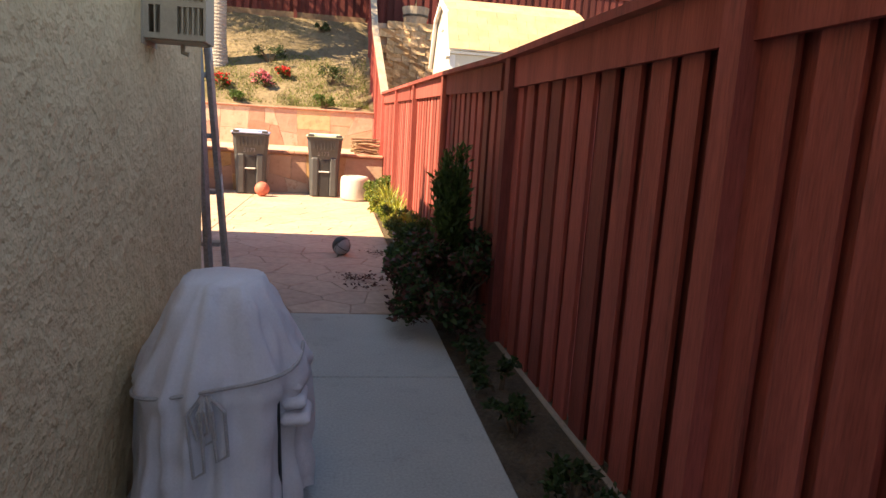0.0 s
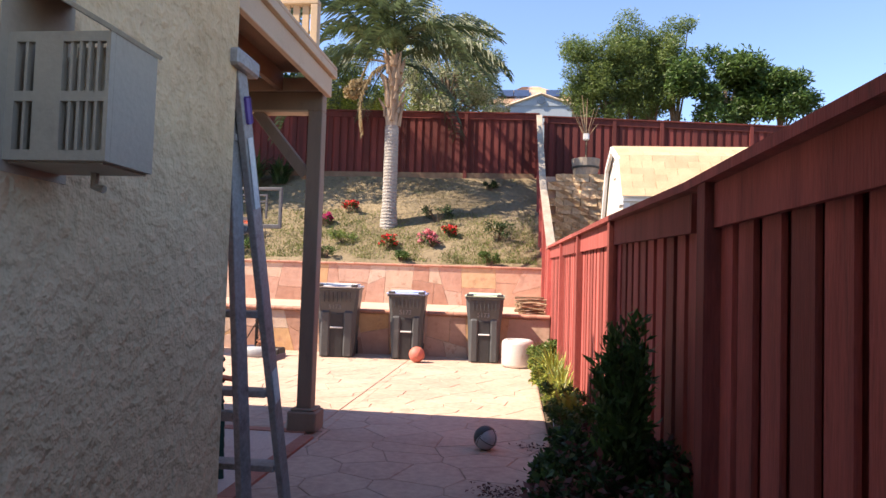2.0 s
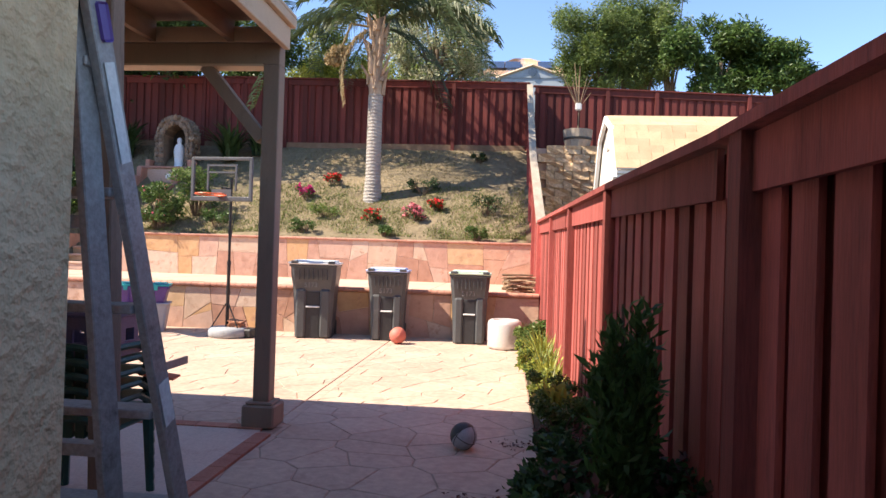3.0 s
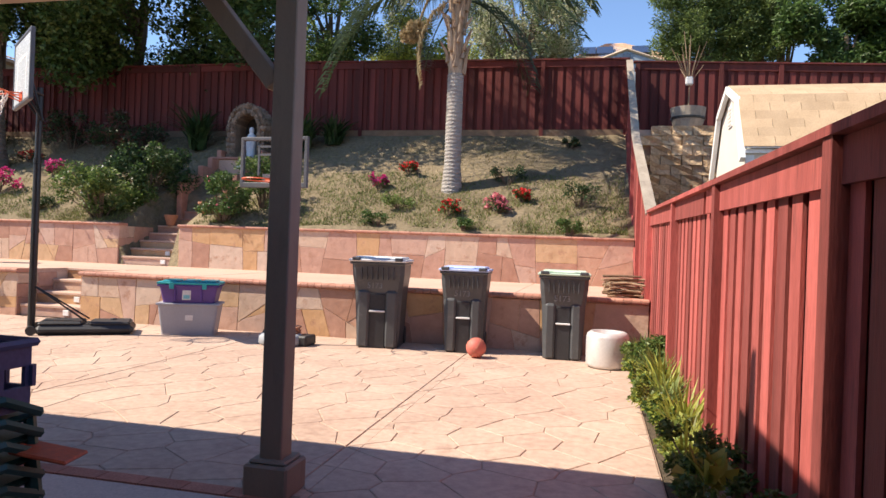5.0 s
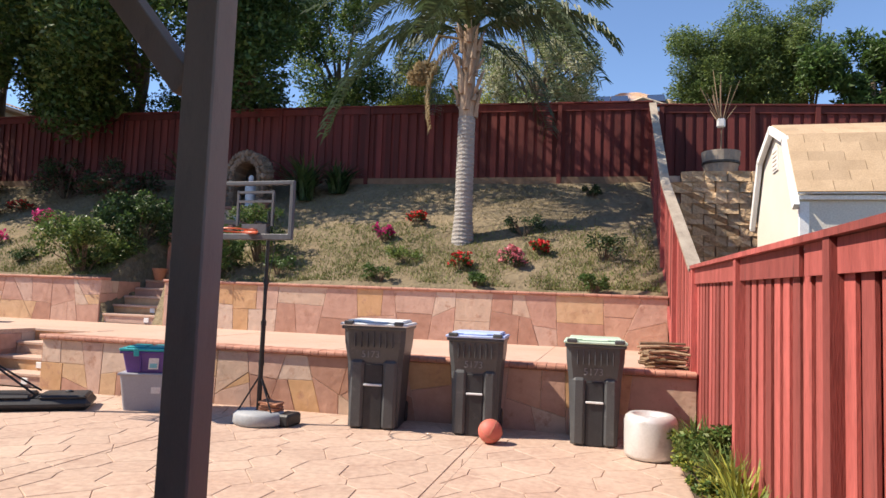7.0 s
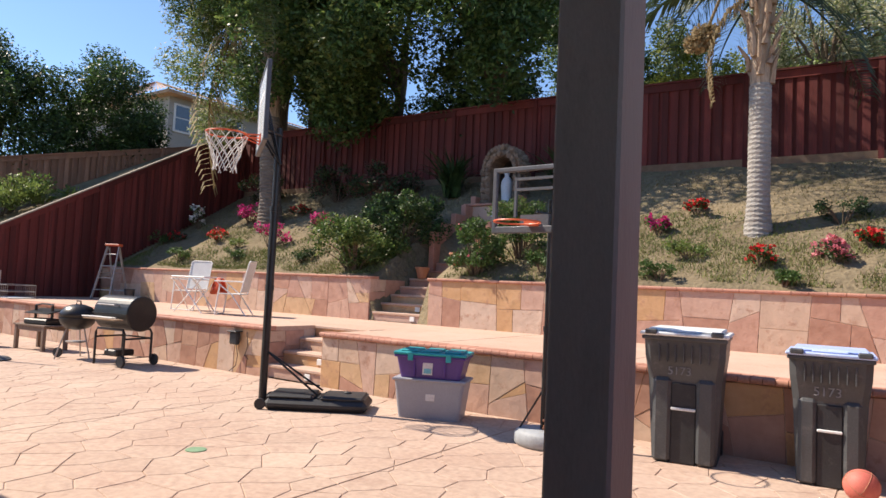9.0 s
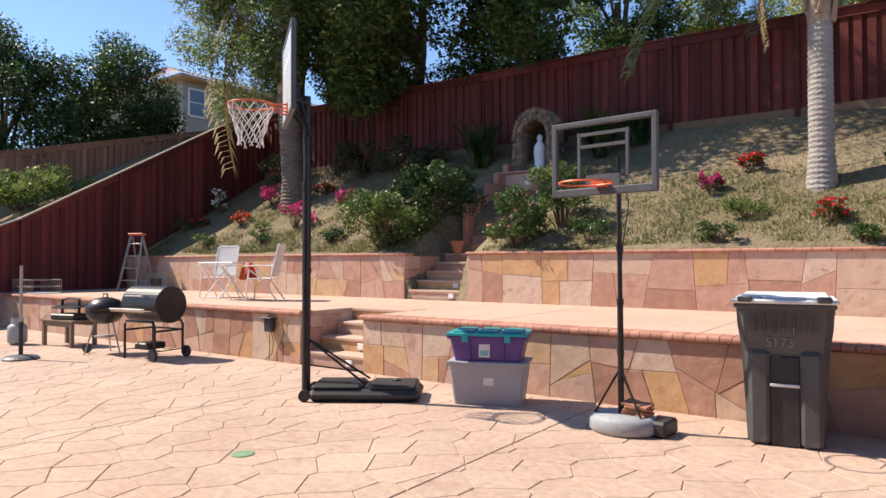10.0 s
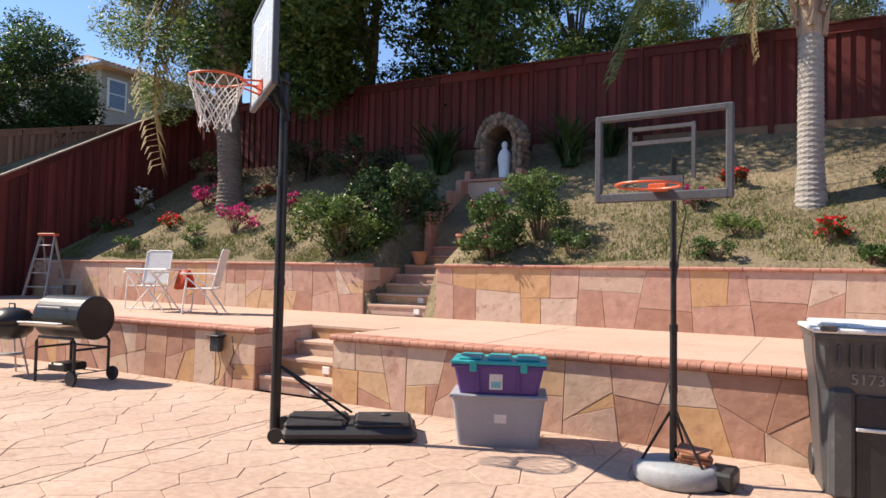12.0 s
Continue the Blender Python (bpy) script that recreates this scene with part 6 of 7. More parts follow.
# flower bushes and small plants on the slope: x, y, half width, height, petals
for i, (x, y, r, h, pet, nf) in enumerate([
        (-16.45, 18.37, 0.52, 0.62, "magenta", 260), (-13.91, 16.97, 0.50, 0.58, "magenta", 300), (-13.0, 17.78, 0.34, 0.42, "magenta", 160), (-16.36, 17.26, 0.32, 0.32, "scarlet", 110),
        (-14.6, 18.6, 0.3, 0.3, "scarlet", 90), (-4.31, 17.47, 0.24, 0.30, "magenta", 150), (-3.83, 18.14, 0.22, 0.28, "scarlet", 120), (-2.50, 16.38, 0.22, 0.30, "scarlet", 90),
        (-1.55, 16.52, 0.30, 0.34, "pink", 180), (-1.12, 17.05, 0.18, 0.24, "scarlet", 110), (-18.2, 17.2, 0.28, 0.3, "scarlet", 60)]):
    word = {"magenta": "magenta", "scarlet": "scarlet red", "pink": "pink and red"}[pet]
    bush("flowering_shrub", x, y, ground_z(x, y), r, h, "low shrub covered in " + word + " blossoms on bare soil", "leaf_mid" if i % 2 else "leaf_dark", 40 + i, 420, 0.055, pet, nf, 0.055, "flowers", "flowering shrubs on the slope")
for i, (x, y, r, h, lm) in enumerate([
        (-19.0 + 0.5, 17.01, 0.42, 0.42, "leaf_mid"), (-16.27, 16.05, 0.33, 0.38, "leaf_mid"), (-15.05, 16.9, 0.30, 0.24, "leaf_light"), (-14.27, 16.24, 0.26, 0.25, "leaf_mid"), (-11.95, 16.16, 0.30, 0.36, "leaf_dark"),
        (-5.86, 16.03, 0.28, 0.36, "leaf_mid"), (-3.60, 16.63, 0.34, 0.30, "leaf_light"), (-3.79, 15.8, 0.32, 0.28, "leaf_mid"), (-2.09, 15.72, 0.22, 0.24, "leaf_mid"), (-1.53, 17.82, 0.42, 0.36, "leaf_dark"),
        (0.02, 16.87, 0.42, 0.46, "leaf_dark"), (-0.13, 15.72, 0.26, 0.28, "leaf_mid"), (-0.3, 19.4, 0.2, 0.3, "leaf_dark")]):
    bush("low_shrub", x, y, ground_z(x, y), r, h, "small rounded green shrub on the dry slope", lm, 70 + i, 700, 0.05, group="small shrubs on the slope")
bush("white_flower_plant", -18.3, 18.0, ground_z(-18.3, 18.0), 0.25, 0.75, "slender plant with white flower heads in shade", "leaf_mid", 90, 260, 0.08, "net", 90, 0.08, "plant")
# large bushes beside the upper steps
bush("rose_bush", -10.1, 15.95, 1.62, 0.85, 1.15, "large leafy rose bush on the retaining wall's edge", "leaf_mid", 91, 5200, 0.075, "net", 10, 0.05, second="leaf_light", n_blobs=32)
bush("rose_bush", -9.75, 17.0, 2.25, 0.8, 1.2, "large leafy dark green bush beside the steps", "leaf_dark", 92, 4600, 0.075, second="leaf_mid", n_blobs=32)
bush("rose_bush", -7.1, 15.85, 1.66, 0.52, 1.05, "upright rose bush beside the stone steps", "leaf_mid", 93, 2600, 0.065, "pink", 14, 0.05, second="leaf_mid", n_blobs=26)
bush("rose_bush", -6.55, 16.5, 1.95, 0.55, 1.3, "open rose bush with pale young shoots", "leaf_mid", 94, 2300, 0.06, second="leaf_light", n_blobs=28)
for x, y, r, h, s in ((-12.2, 19.2, 1.0, 1.2, 95), (-14.0, 19.4, 0.9, 1.1, 96), (-16.8, 19.3, 0.9, 1.0, 97), (-11.3, 18.7, 0.7, 0.8, 98)):
    bush("dark_shrub", x, y, slope_z(y), r, h, "dark shaded shrub under the back fence", "leaf_dark", s, 2200, 0.08, second="leaf_red", n_blobs=12, group="shrubs under the back fence")
for x, y, h, s in ((-10.0, 19.3, 1.35, 101), (-7.0, 19.25, 1.25, 102), (-6.3, 19.6, 0.9, 103)):
    blades("cycad", x, y, slope_z(y), 0.3, h, "dark green spiky strap-leaved plant beside the niche", "leaf_dark", s, 120, 0.075, "spiky plants by the niche", lean=0.9)
for x, y, s in ((-8.95, 16.75, 1), (-7.75, 16.2, 2), (-7.6, 16.9, 3)):
    pt = thing("flower_pot", pose(x, y, ground_z(x, y) if x > -7.89 else 1.58), "terracotta flower pot beside the steps", "pot", "pots by the steps")
    part("body", lathe(bmesh.new(), [(0.09, 0), (0.14, 0.20), (0.155, 0.2), (0.155, 0.24), (0.13, 0.24), (0.125, 0.2), (0.02, 0.19)], 20), M["terracotta"], pt)

# ---- stone niche with figure ----
NX, NY, NZ = -8.45, 19.25, 3.40
ped = tagged(part("niche_pedestal", boxed(NX - 0.75, NY - 0.55, 2.85, NX + 0.72, NY + 0.45, NZ - 0.06, 0.01), M["terrace"]), "stucco and brick pedestal at the head of the steps", "pedestal")
part("cap_slab", boxed(NX - 0.80, NY - 0.60, NZ - 0.06, NX + 0.77, NY + 0.45, NZ, 0.012), M["cap"], ped)
part("plaque", boxed(NX - 0.05, NY - 0.565, NZ - 0.32, NX + 0.08, NY - 0.548, NZ - 0.20), M["white_paint"], ped, "small white plaque")
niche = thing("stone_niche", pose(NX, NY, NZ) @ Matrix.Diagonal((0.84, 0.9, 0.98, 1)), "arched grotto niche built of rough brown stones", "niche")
for i in range(25):
    m = Matrix.Translation((0, 0, 0.80)) @ pose(0, 0, 0, 0, 90 - 180 * i / 24, 0) @ Matrix.Translation((0, 0, 0.36))
    part("arch_block", boxed(-0.042, -0.28, 0, 0.042, 0.30, 0.16), M["rubble"], niche, m=m)
for x in (-0.44, 0.44):
    part("jamb", boxed(x - 0.085, -0.28, 0, x + 0.085, 0.30, 0.80, 0.01), M["rubble"], niche)
part("back_panel", boxed(-0.45, 0.302, 0, 0.45, 0.38, 1.25), M["niche_shade"], niche, "niche back coloured dark for its deep shade")
R = random.Random(12)
rock = []
for i in range(5):
    bm = bmesh.new()
    bmesh.ops.create_icosphere(bm, subdivisions=1, radius=0.1)
    for v in bm.verts:
        v.co *= R.uniform(0.7, 1.2)
    me = bpy.data.meshes.new("rock")
    bm.to_mesh(me)
    bm.free()
    me.materials.append(M["rubble"])
    rock.append(me)
for row, yy in enumerate((-0.28, -0.08, 0.14)):
    for i in range(17):
        a = math.pi * (i + 0.3 * row) / 16.5
        for rr in ((0.44, 0.58) if row == 0 else (0.58,)):
            obj("rock", rock[R.randrange(5)], niche, "", pose(rr * math.cos(a), yy + R.uniform(-0.02, 0.02), 0.80 + rr * math.sin(a), R.uniform(0, 360), R.uniform(0, 360), R.uniform(0, 360)))
    for i in range(6):
        for s in (-1, 1):
            for rr in ((0.44, 0.57) if row == 0 else (0.57,)):
                obj("rock", rock[R.randrange(5)], niche, "", pose(s * rr, yy + R.uniform(-0.02, 0.02), 0.07 + i * 0.14, R.uniform(0, 360), R.uniform(0, 360), R.uniform(0, 360)))
bm = lathe(bmesh.new(), [(0.14, 0), (0.15, 0.05), (0.12, 0.08), (0.13, 0.30), (0.15, 0.45), (0.135, 0.56), (0.10, 0.63), (0.055, 0.67), (0.06, 0.71), (0.07, 0.76), (0.055, 0.81), (0.02, 0.84)], 20)
bmesh.ops.scale(bm, vec=(1, 0.75, 1), verts=bm.verts)
tagged(part("statue", bm, M["statue"], None, "", True, pose(NX + 0.06, NY - 0.08, NZ)), "pale robed plaster garden statue inside the niche", "statue")

# ---- bed along the fence ----
bush("hedge_shrub", 0.93, 4.05, 0, 0.40, 0.62, "dense dark green shrub with reddish tips against the fence", "leaf_dark", 110, 5200, 0.045, second="leaf_red", n_blobs=26, ry=0.62)
bush("hedge_shrub", 0.93, 4.8, 0, 0.36, 0.58, "dense dark green shrub with reddish tips against the fence", "leaf_dark", 111, 3600, 0.045, second="leaf_mid", n_blobs=18, ry=0.5)


def spire(x, y, h, r, seed):
    g = np.random.default_rng(seed)
    t = thing("upright_conifer", pose(x, y, 0), "narrow upright dark green shrub rising from the hedge", "shrub")
    part("stem", tube(bmesh.new(), [(0, 0, 0), (0.02, 0, h * 0.6), (0.0, 0, h)], 0.014, 6, 0.3), M["bark"], t)
    P = []
    for i in range(9):
        a = i * 2.4
        P.append(np.linspace((0, 0, h * 0.25), (r * math.cos(a) * 0.75, r * math.sin(a) * 0.75, h * (0.62 + 0.045 * i)), 520) + g.normal(size=(520, 3)) * 0.019)
    quads("foliage", leaf_cards(np.concatenate(P), 0.06, g, 0.28, 1.6), M["leaf_mid"], t)


spire(0.93, 4.25, 1.14, 0.11, 5)
spire(1.0, 4.45, 0.98, 0.09, 6)
for i, (x, y, h, mt) in enumerate([(0.93, 7.6, 0.42, "leaf_yellow"), (0.96, 8.2, 0.55, "leaf_yellow"), (0.92, 8.8, 0.50, "leaf_light"), (0.97, 9.4, 0.60, "leaf_yellow"), (0.93, 9.9, 0.55, "leaf_light"), (0.95, 11.2, 0.50, "leaf_mid"), (0.93, 11.6, 0.45, "leaf_light")]):
    blades("strap_leaf_plant", x, y, -0.015, 0.13, h, "yellow-green strap-leaved clump in the fence bed", mt, 120 + i, 70, 0.022, "clumps along the fence", lean=0.7)
bush("bed_bush", 0.92, 10.5, 0, 0.26, 0.55, "green and bronze leafy bush in the fence bed", "leaf_light", 130, 1500, 0.05, second="leaf_mid", n_blobs=12, ry=0.4)
bush("bed_bush", 0.92, 7.15, 0, 0.22, 0.42, "bushy mid green herb in the fence bed", "leaf_mid", 131, 1500, 0.035, n_blobs=12, ry=0.3, second="leaf_light")
bush("bed_bush", 0.90, 6.4, 0, 0.2, 0.40, "grey green bush in shade by the fence", "leaf_mid", 132, 1300, 0.035, n_blobs=12, ry=0.35, second="leaf_mid")
bush("bed_bush", 0.95, 5.6, 0, 0.24, 0.45, "loose dark shrub with reddish stems by the fence", "leaf_dark", 133, 1500, 0.04, n_blobs=12, ry=0.4, second="leaf_red")
for i, (x, y, h, mt) in enumerate([(0.86, 7.7, 0.34, "leaf_light"), (0.84, 8.5, 0.30, "leaf_mid"), (0.85, 9.1, 0.36, "leaf_light"), (0.84, 9.8, 0.32, "leaf_mid"), (0.86, 11.0, 0.40, "leaf_light")]):
    bush("bed_bush", x, y, 0, 0.19, h, "loose light green herb spilling onto the paving edge", mt, 160 + i, 1100, 0.04, n_blobs=12, ry=0.34, second="leaf_yellow", group="herbs along the paving edge")
for i, (x, y) in enumerate([(1.02, 3.0), (0.98, 2.5), (1.05, 2.0), (0.95, 3.3), (1.08, 1.5), (1.0, 1.1)]):
    bush("low_weed", x, y, -0.015, 0.14, 0.18, "small dark weed growing in the bed", "leaf_dark", 140 + i, 260, 0.035, group="weeds in the bed", n_blobs=6)
R = random.Random(21)
g = np.random.default_rng(33)
for k, (cx, cy, n_) in enumerate(((0.40, 5.35, 120), (0.46, 5.05, 70), (0.62, 6.5, 60))):
    t = thing("leaf_litter", pose(cx, cy, 0.004), "scatter of dark dead leaves and twigs on the paving", "leaf litter", "leaf litter on the paving")
    P = np.stack([g.normal(0, 0.10, n_), g.normal(0, 0.07, n_), np.full(n_, 0.004)], 1)
    V = leaf_cards(P, 0.035, g, 0.5, 0.0)
    V[:, :, 2] = np.clip(V[:, :, 2], 0.001, 0.02)
    quads("leaves", V, M["leaf_red"], t)
pot = thing("pot_plant", pose(0.90, 6.85, 0), "grey pot with a pale green paddle-leaved plant", "plant")
part("pot", lathe(bmesh.new(), [(0.08, 0), (0.11, 0.2), (0.12, 0.2), (0.10, 0.19), (0.02, 0.18)], 18), M["grey_base"], pot)
Q = leaf_cards(np.stack([g.normal(0, 0.03, 26), g.normal(0, 0.03, 26), g.uniform(0.2, 0.26, 26)], 1), 0.17, g, 0.6, 0.9)
quads("leaves", Q, M["leaf_yellow"], pot)

# ---- grass on the slope ----
def slope_grass(n, y0, y1, mat_, seed, h):
    gg = np.random.default_rng(seed)
    x, y = gg.uniform(-18.7, 0.9, n), y0 + (y1 - y0) * gg.random(n) ** 1.4
    keep = ~((x > -9.4) & (x < -7.75) & (y < 19))
    patch = np.array([noise.noise((a * 0.55, b * 0.55, 7)) + 0.5 * noise.noise((a * 1.9, b * 1.9, 3)) for a, b in zip(x, y)])
    keep &= patch > gg.uniform(-0.35, 0.35, n)
    x, y = x[keep], y[keep]
    z = np.array([ground_z(a, b) for a, b in zip(x, y)])
    P = np.stack([x, y, z - 0.004], 1)
    a = gg.uniform(0, 6.28, len(x))
    s = np.stack([np.cos(a), np.sin(a), 0 * a], 1) * 0.008
    tip = P + np.stack([gg.normal(0, 0.02, len(x)), gg.normal(0, 0.02, len(x)), h * gg.uniform(0.5, 1.3, len(x))], 1)
    V = np.stack([P - s, P + s, tip + s * 0.3, tip - s * 0.3], 1)
    return V


tagged(quads("grass", slope_grass(60000, 15.75, 18.2, "green_grass", 1, 0.05), M["green_grass"]), "thin short green grass on the lower slope", "grass", kind="stuff")
tagged(quads("dry_grass", slope_grass(34000, 15.75, 20.0, "dry_grass", 2, 0.045), M["dry_grass"]), "sparse short dry grass on the slope", "grass", kind="stuff")


# ---- beyond the fences ----
def shingled(parent, x0, x1, p0, p1, rows, w):
    """Overlapping shingles on a slope that runs from p0 to p1, as (y, z)."""
    dy, dz = (p1[0] - p0[0]) / rows, (p1[1] - p0[1]) / rows
    ang = math.degrees(math.atan2(dz, dy))
    L = math.hypot(dy, dz)
    n = int((x1 - x0) / w)
    for j in range(rows):
        for i in range(-1 if j % 2 else 0, n):
            a, b = max(x0, x0 + (i + (0.5 if j % 2 else 0)) * w), min(x1, x0 + (i + 1 + (0.5 if j % 2 else 0)) * w)
            if b - a < 0.03:
                continue
            ob = obj("shingle", unit_box(M["shingle"]), parent)
            ob.matrix_basis = pose((a + b) / 2, p0[0] + dy * (j + 0.5), p0[1] + dz * (j + 0.5) + 0.005, ang + 2.0, 0, 0) @ Matrix.Diagonal((b - a - 0.006, L * 1.12, 0.014, 1))


def shed():
    g = thing("garden_shed", pose(0, 0, 0), "white barn-roofed garden shed with tan shingles", "shed")
    x0, x1, y0 = 2.40, 5.3, 13.74
    yc = y0 + 1.24
    prof = [(y0, 2.62), (y0, 2.94), (y0 + 0.55, 3.72), (yc, 4.02), (2 * yc - y0 - 0.55, 3.72), (2 * yc - y0, 2.94), (2 * yc - y0, 0.0), (y0, 0.0)]
    bm = bmesh.new()
    A = [bm.verts.new((x0, y, z)) for y, z in prof]
    B = [bm.verts.new((x1, y, z)) for y, z in prof]
    bm.faces.new(A)
    bm.faces.new(B[::-1])
    for i in range(8):
        bm.faces.new((A[i], A[(i + 1) % 8], B[(i + 1) % 8], B[i]))
    part("wall", bm, M["cream_wall"], g, "cream painted siding")
    roof = part("roof", boxed(x0 - 0.05, y0 - 0.1, 2.87, x1 + 0.05, y0 - 0.06, 2.91), M["white_paint"], g, "tan shingled barn roof")
    shingled(roof, x0 - 0.06, x1 + 0.06, (y0 - 0.10, 2.89), (y0 + 0.47, 3.73), 6, 0.42)
    shingled(roof, x0 - 0.06, x1 + 0.06, (y0 + 0.47, 3.73), (yc, 4.05), 3, 0.50)
    part("roof_far_side", boxed(x0 - 0.06, -0.02, 0, x1 + 0.06, 0.02, 1.0, m=Matrix.Translation((0, 2 * yc - y0 + 0.05, 2.84)) @ pose(0, 0, 0, 28, 0, 0)), M["shingle"], roof)
    part("roof_far_top", boxed(x0 - 0.06, 0, 0, x1 + 0.06, 0.95, 0.03, m=Matrix.Translation((0, yc, 4.05)) @ pose(0, 0, 0, -20, 0, 0)), M["shingle"], roof)
    for (ya, za), (yb, zb) in (((y0 - 0.10, 2.72), (y0 + 0.46, 3.72)), ((y0 + 0.46, 3.72), (yc, 4.04)), ((yc, 4.04), (2 * yc - y0 - 0.46, 3.72)), ((2 * yc - y0 - 0.46, 3.72), (2 * yc - y0 + 0.1, 2.72))):
        L = math.hypot(yb - ya, zb - za)
        bm = boxed(-0.07, 0, -0.09, 0.0, L, 0.02, 0.004, m=Matrix.Translation((x0 - 0.03, ya, za)) @ pose(0, 0, 0, math.degrees(math.atan2(zb - za, yb - ya)), 0, 0))
        part("barge_board", bm, M["white_paint"], g)
    part("corner_trim", boxed(x0 - 0.012, y0 - 0.012, 0, x0 + 0.10, y0 + 0.05, 2.78, 0.004), M["white_paint"], g)
    part("eave_board", boxed(x0 - 0.03, y0 - 0.05, 2.80, x1 + 0.03, y0 - 0.012, 2.86, 0.004), M["white_paint"], g)
    vent = part("gable_vent", boxed(x0 - 0.02, yc - 0.15, 3.40, x0 - 0.002, yc + 0.15, 3.75), M["white_paint"], g)
    for i in range(5):
        part("louvre", boxed(x0 - 0.03, yc - 0.12, 3.43 + i * 0.06, x0 - 0.021, yc + 0.12, 3.45 + i * 0.06), M["cream_wall"], vent)


shed()

# block wall of the neighbour's terrace
bw = tagged(part("wall_block", boxed(1.12, 17.62, -0.05, 8.0, 17.95, 3.85), M["mortar"]), "retaining wall of rough split-face blocks", "wall", kind="structure")
R = random.Random(31)
BL = []
for k in range(4):
    bm = boxed(-0.19, -0.09, 0, 0.19, 0.06, 0.19)
    bmesh.ops.subdivide_edges(bm, edges=bm.edges[:], cuts=1, use_grid_fill=True)
    for v in bm.verts:
        if v.co.y < -0.05:
            v.co.y -= R.uniform(-0.03, 0.05)
            v.co.x *= R.uniform(0.98, 1.03)
    me = bpy.data.meshes.new("block")
    bm.to_mesh(me)
    bm.free()
    me.materials.append(M["block"])
    BL.append(me)
for j in range(20):
    for i in range(9):
        x = 1.35 + i * 0.40 + (0.2 if j % 2 else 0)
        obj("block", BL[R.randrange(4)], bw, "", pose(x, 17.55, j * 0.195, 0, 0, R.uniform(-2, 2)))
bp = thing("half_barrel_planter", pose(2.09, 17.86, 3.866) @ Matrix.Scale(1.2, 4), "old wooden half-barrel planter with a bare young tree", "planter")
part("barrel", lathe(bmesh.new(), [(0.22, 0), (0.27, 0.2), (0.29, 0.38), (0.27, 0.38), (0.25, 0.33), (0.02, 0.32)], 20), M["bare_wood"], bp)
part("hoop", lathe(bmesh.new(), [(0.268, 0.18), (0.282, 0.19), (0.285, 0.22), (0.27, 0.23)], 20), M["black_iron"], bp)
bm = bmesh.new()
for i in range(14):
    a, l = R.uniform(0, 6.28), R.uniform(0.12, 0.42)
    z1 = R.uniform(1.1, 1.95)
    tube(bm, [(0, 0, 0.3), (0.01, 0, 0.8), (l * 0.5 * math.cos(a), l * 0.5 * math.sin(a), 0.8 + (z1 - 0.8) * 0.5), (l * math.cos(a), l * math.sin(a), z1)], 0.014, 5, 0.3)
part("bare_stems", bm, M["stick"], bp)
part("tie", boxed(-0.06, -0.05, 0.78, 0.06, 0.05, 0.92, 0.02), M["net"], bp, "white cloth tie")


def roof_rows(parent, corners, rows, cols, mat_):
    """Barrel tiles laid in rows over a four-cornered slope (bottom left, bottom right, top right, top left)."""
    bl, br, tr, tl = [np.array(c, dtype=float) for c in corners]
    Q = []
    for j in range(rows):
        for i in range(cols):
            u0, u1, v0, v1 = i / cols, (i + 1) / cols, j / rows, (j + 1.05) / rows
            P = lambda u, v: (bl * (1 - u) + br * u) * (1 - v) + (tl * (1 - u) + tr * u) * v
            up = np.array([0, 0, 0.07])
            um = (u0 + u1) / 2
            Q.append([P(u0, v0), P(um, v0) + up, P(um, v1) + up * 0.5, P(u0, v1)])
            Q.append([P(um, v0) + up, P(u1, v0), P(u1, v1), P(um, v1) + up * 0.5])
    return tagged(quads("roof_tiles", Q, mat_, parent), kind="stuff")


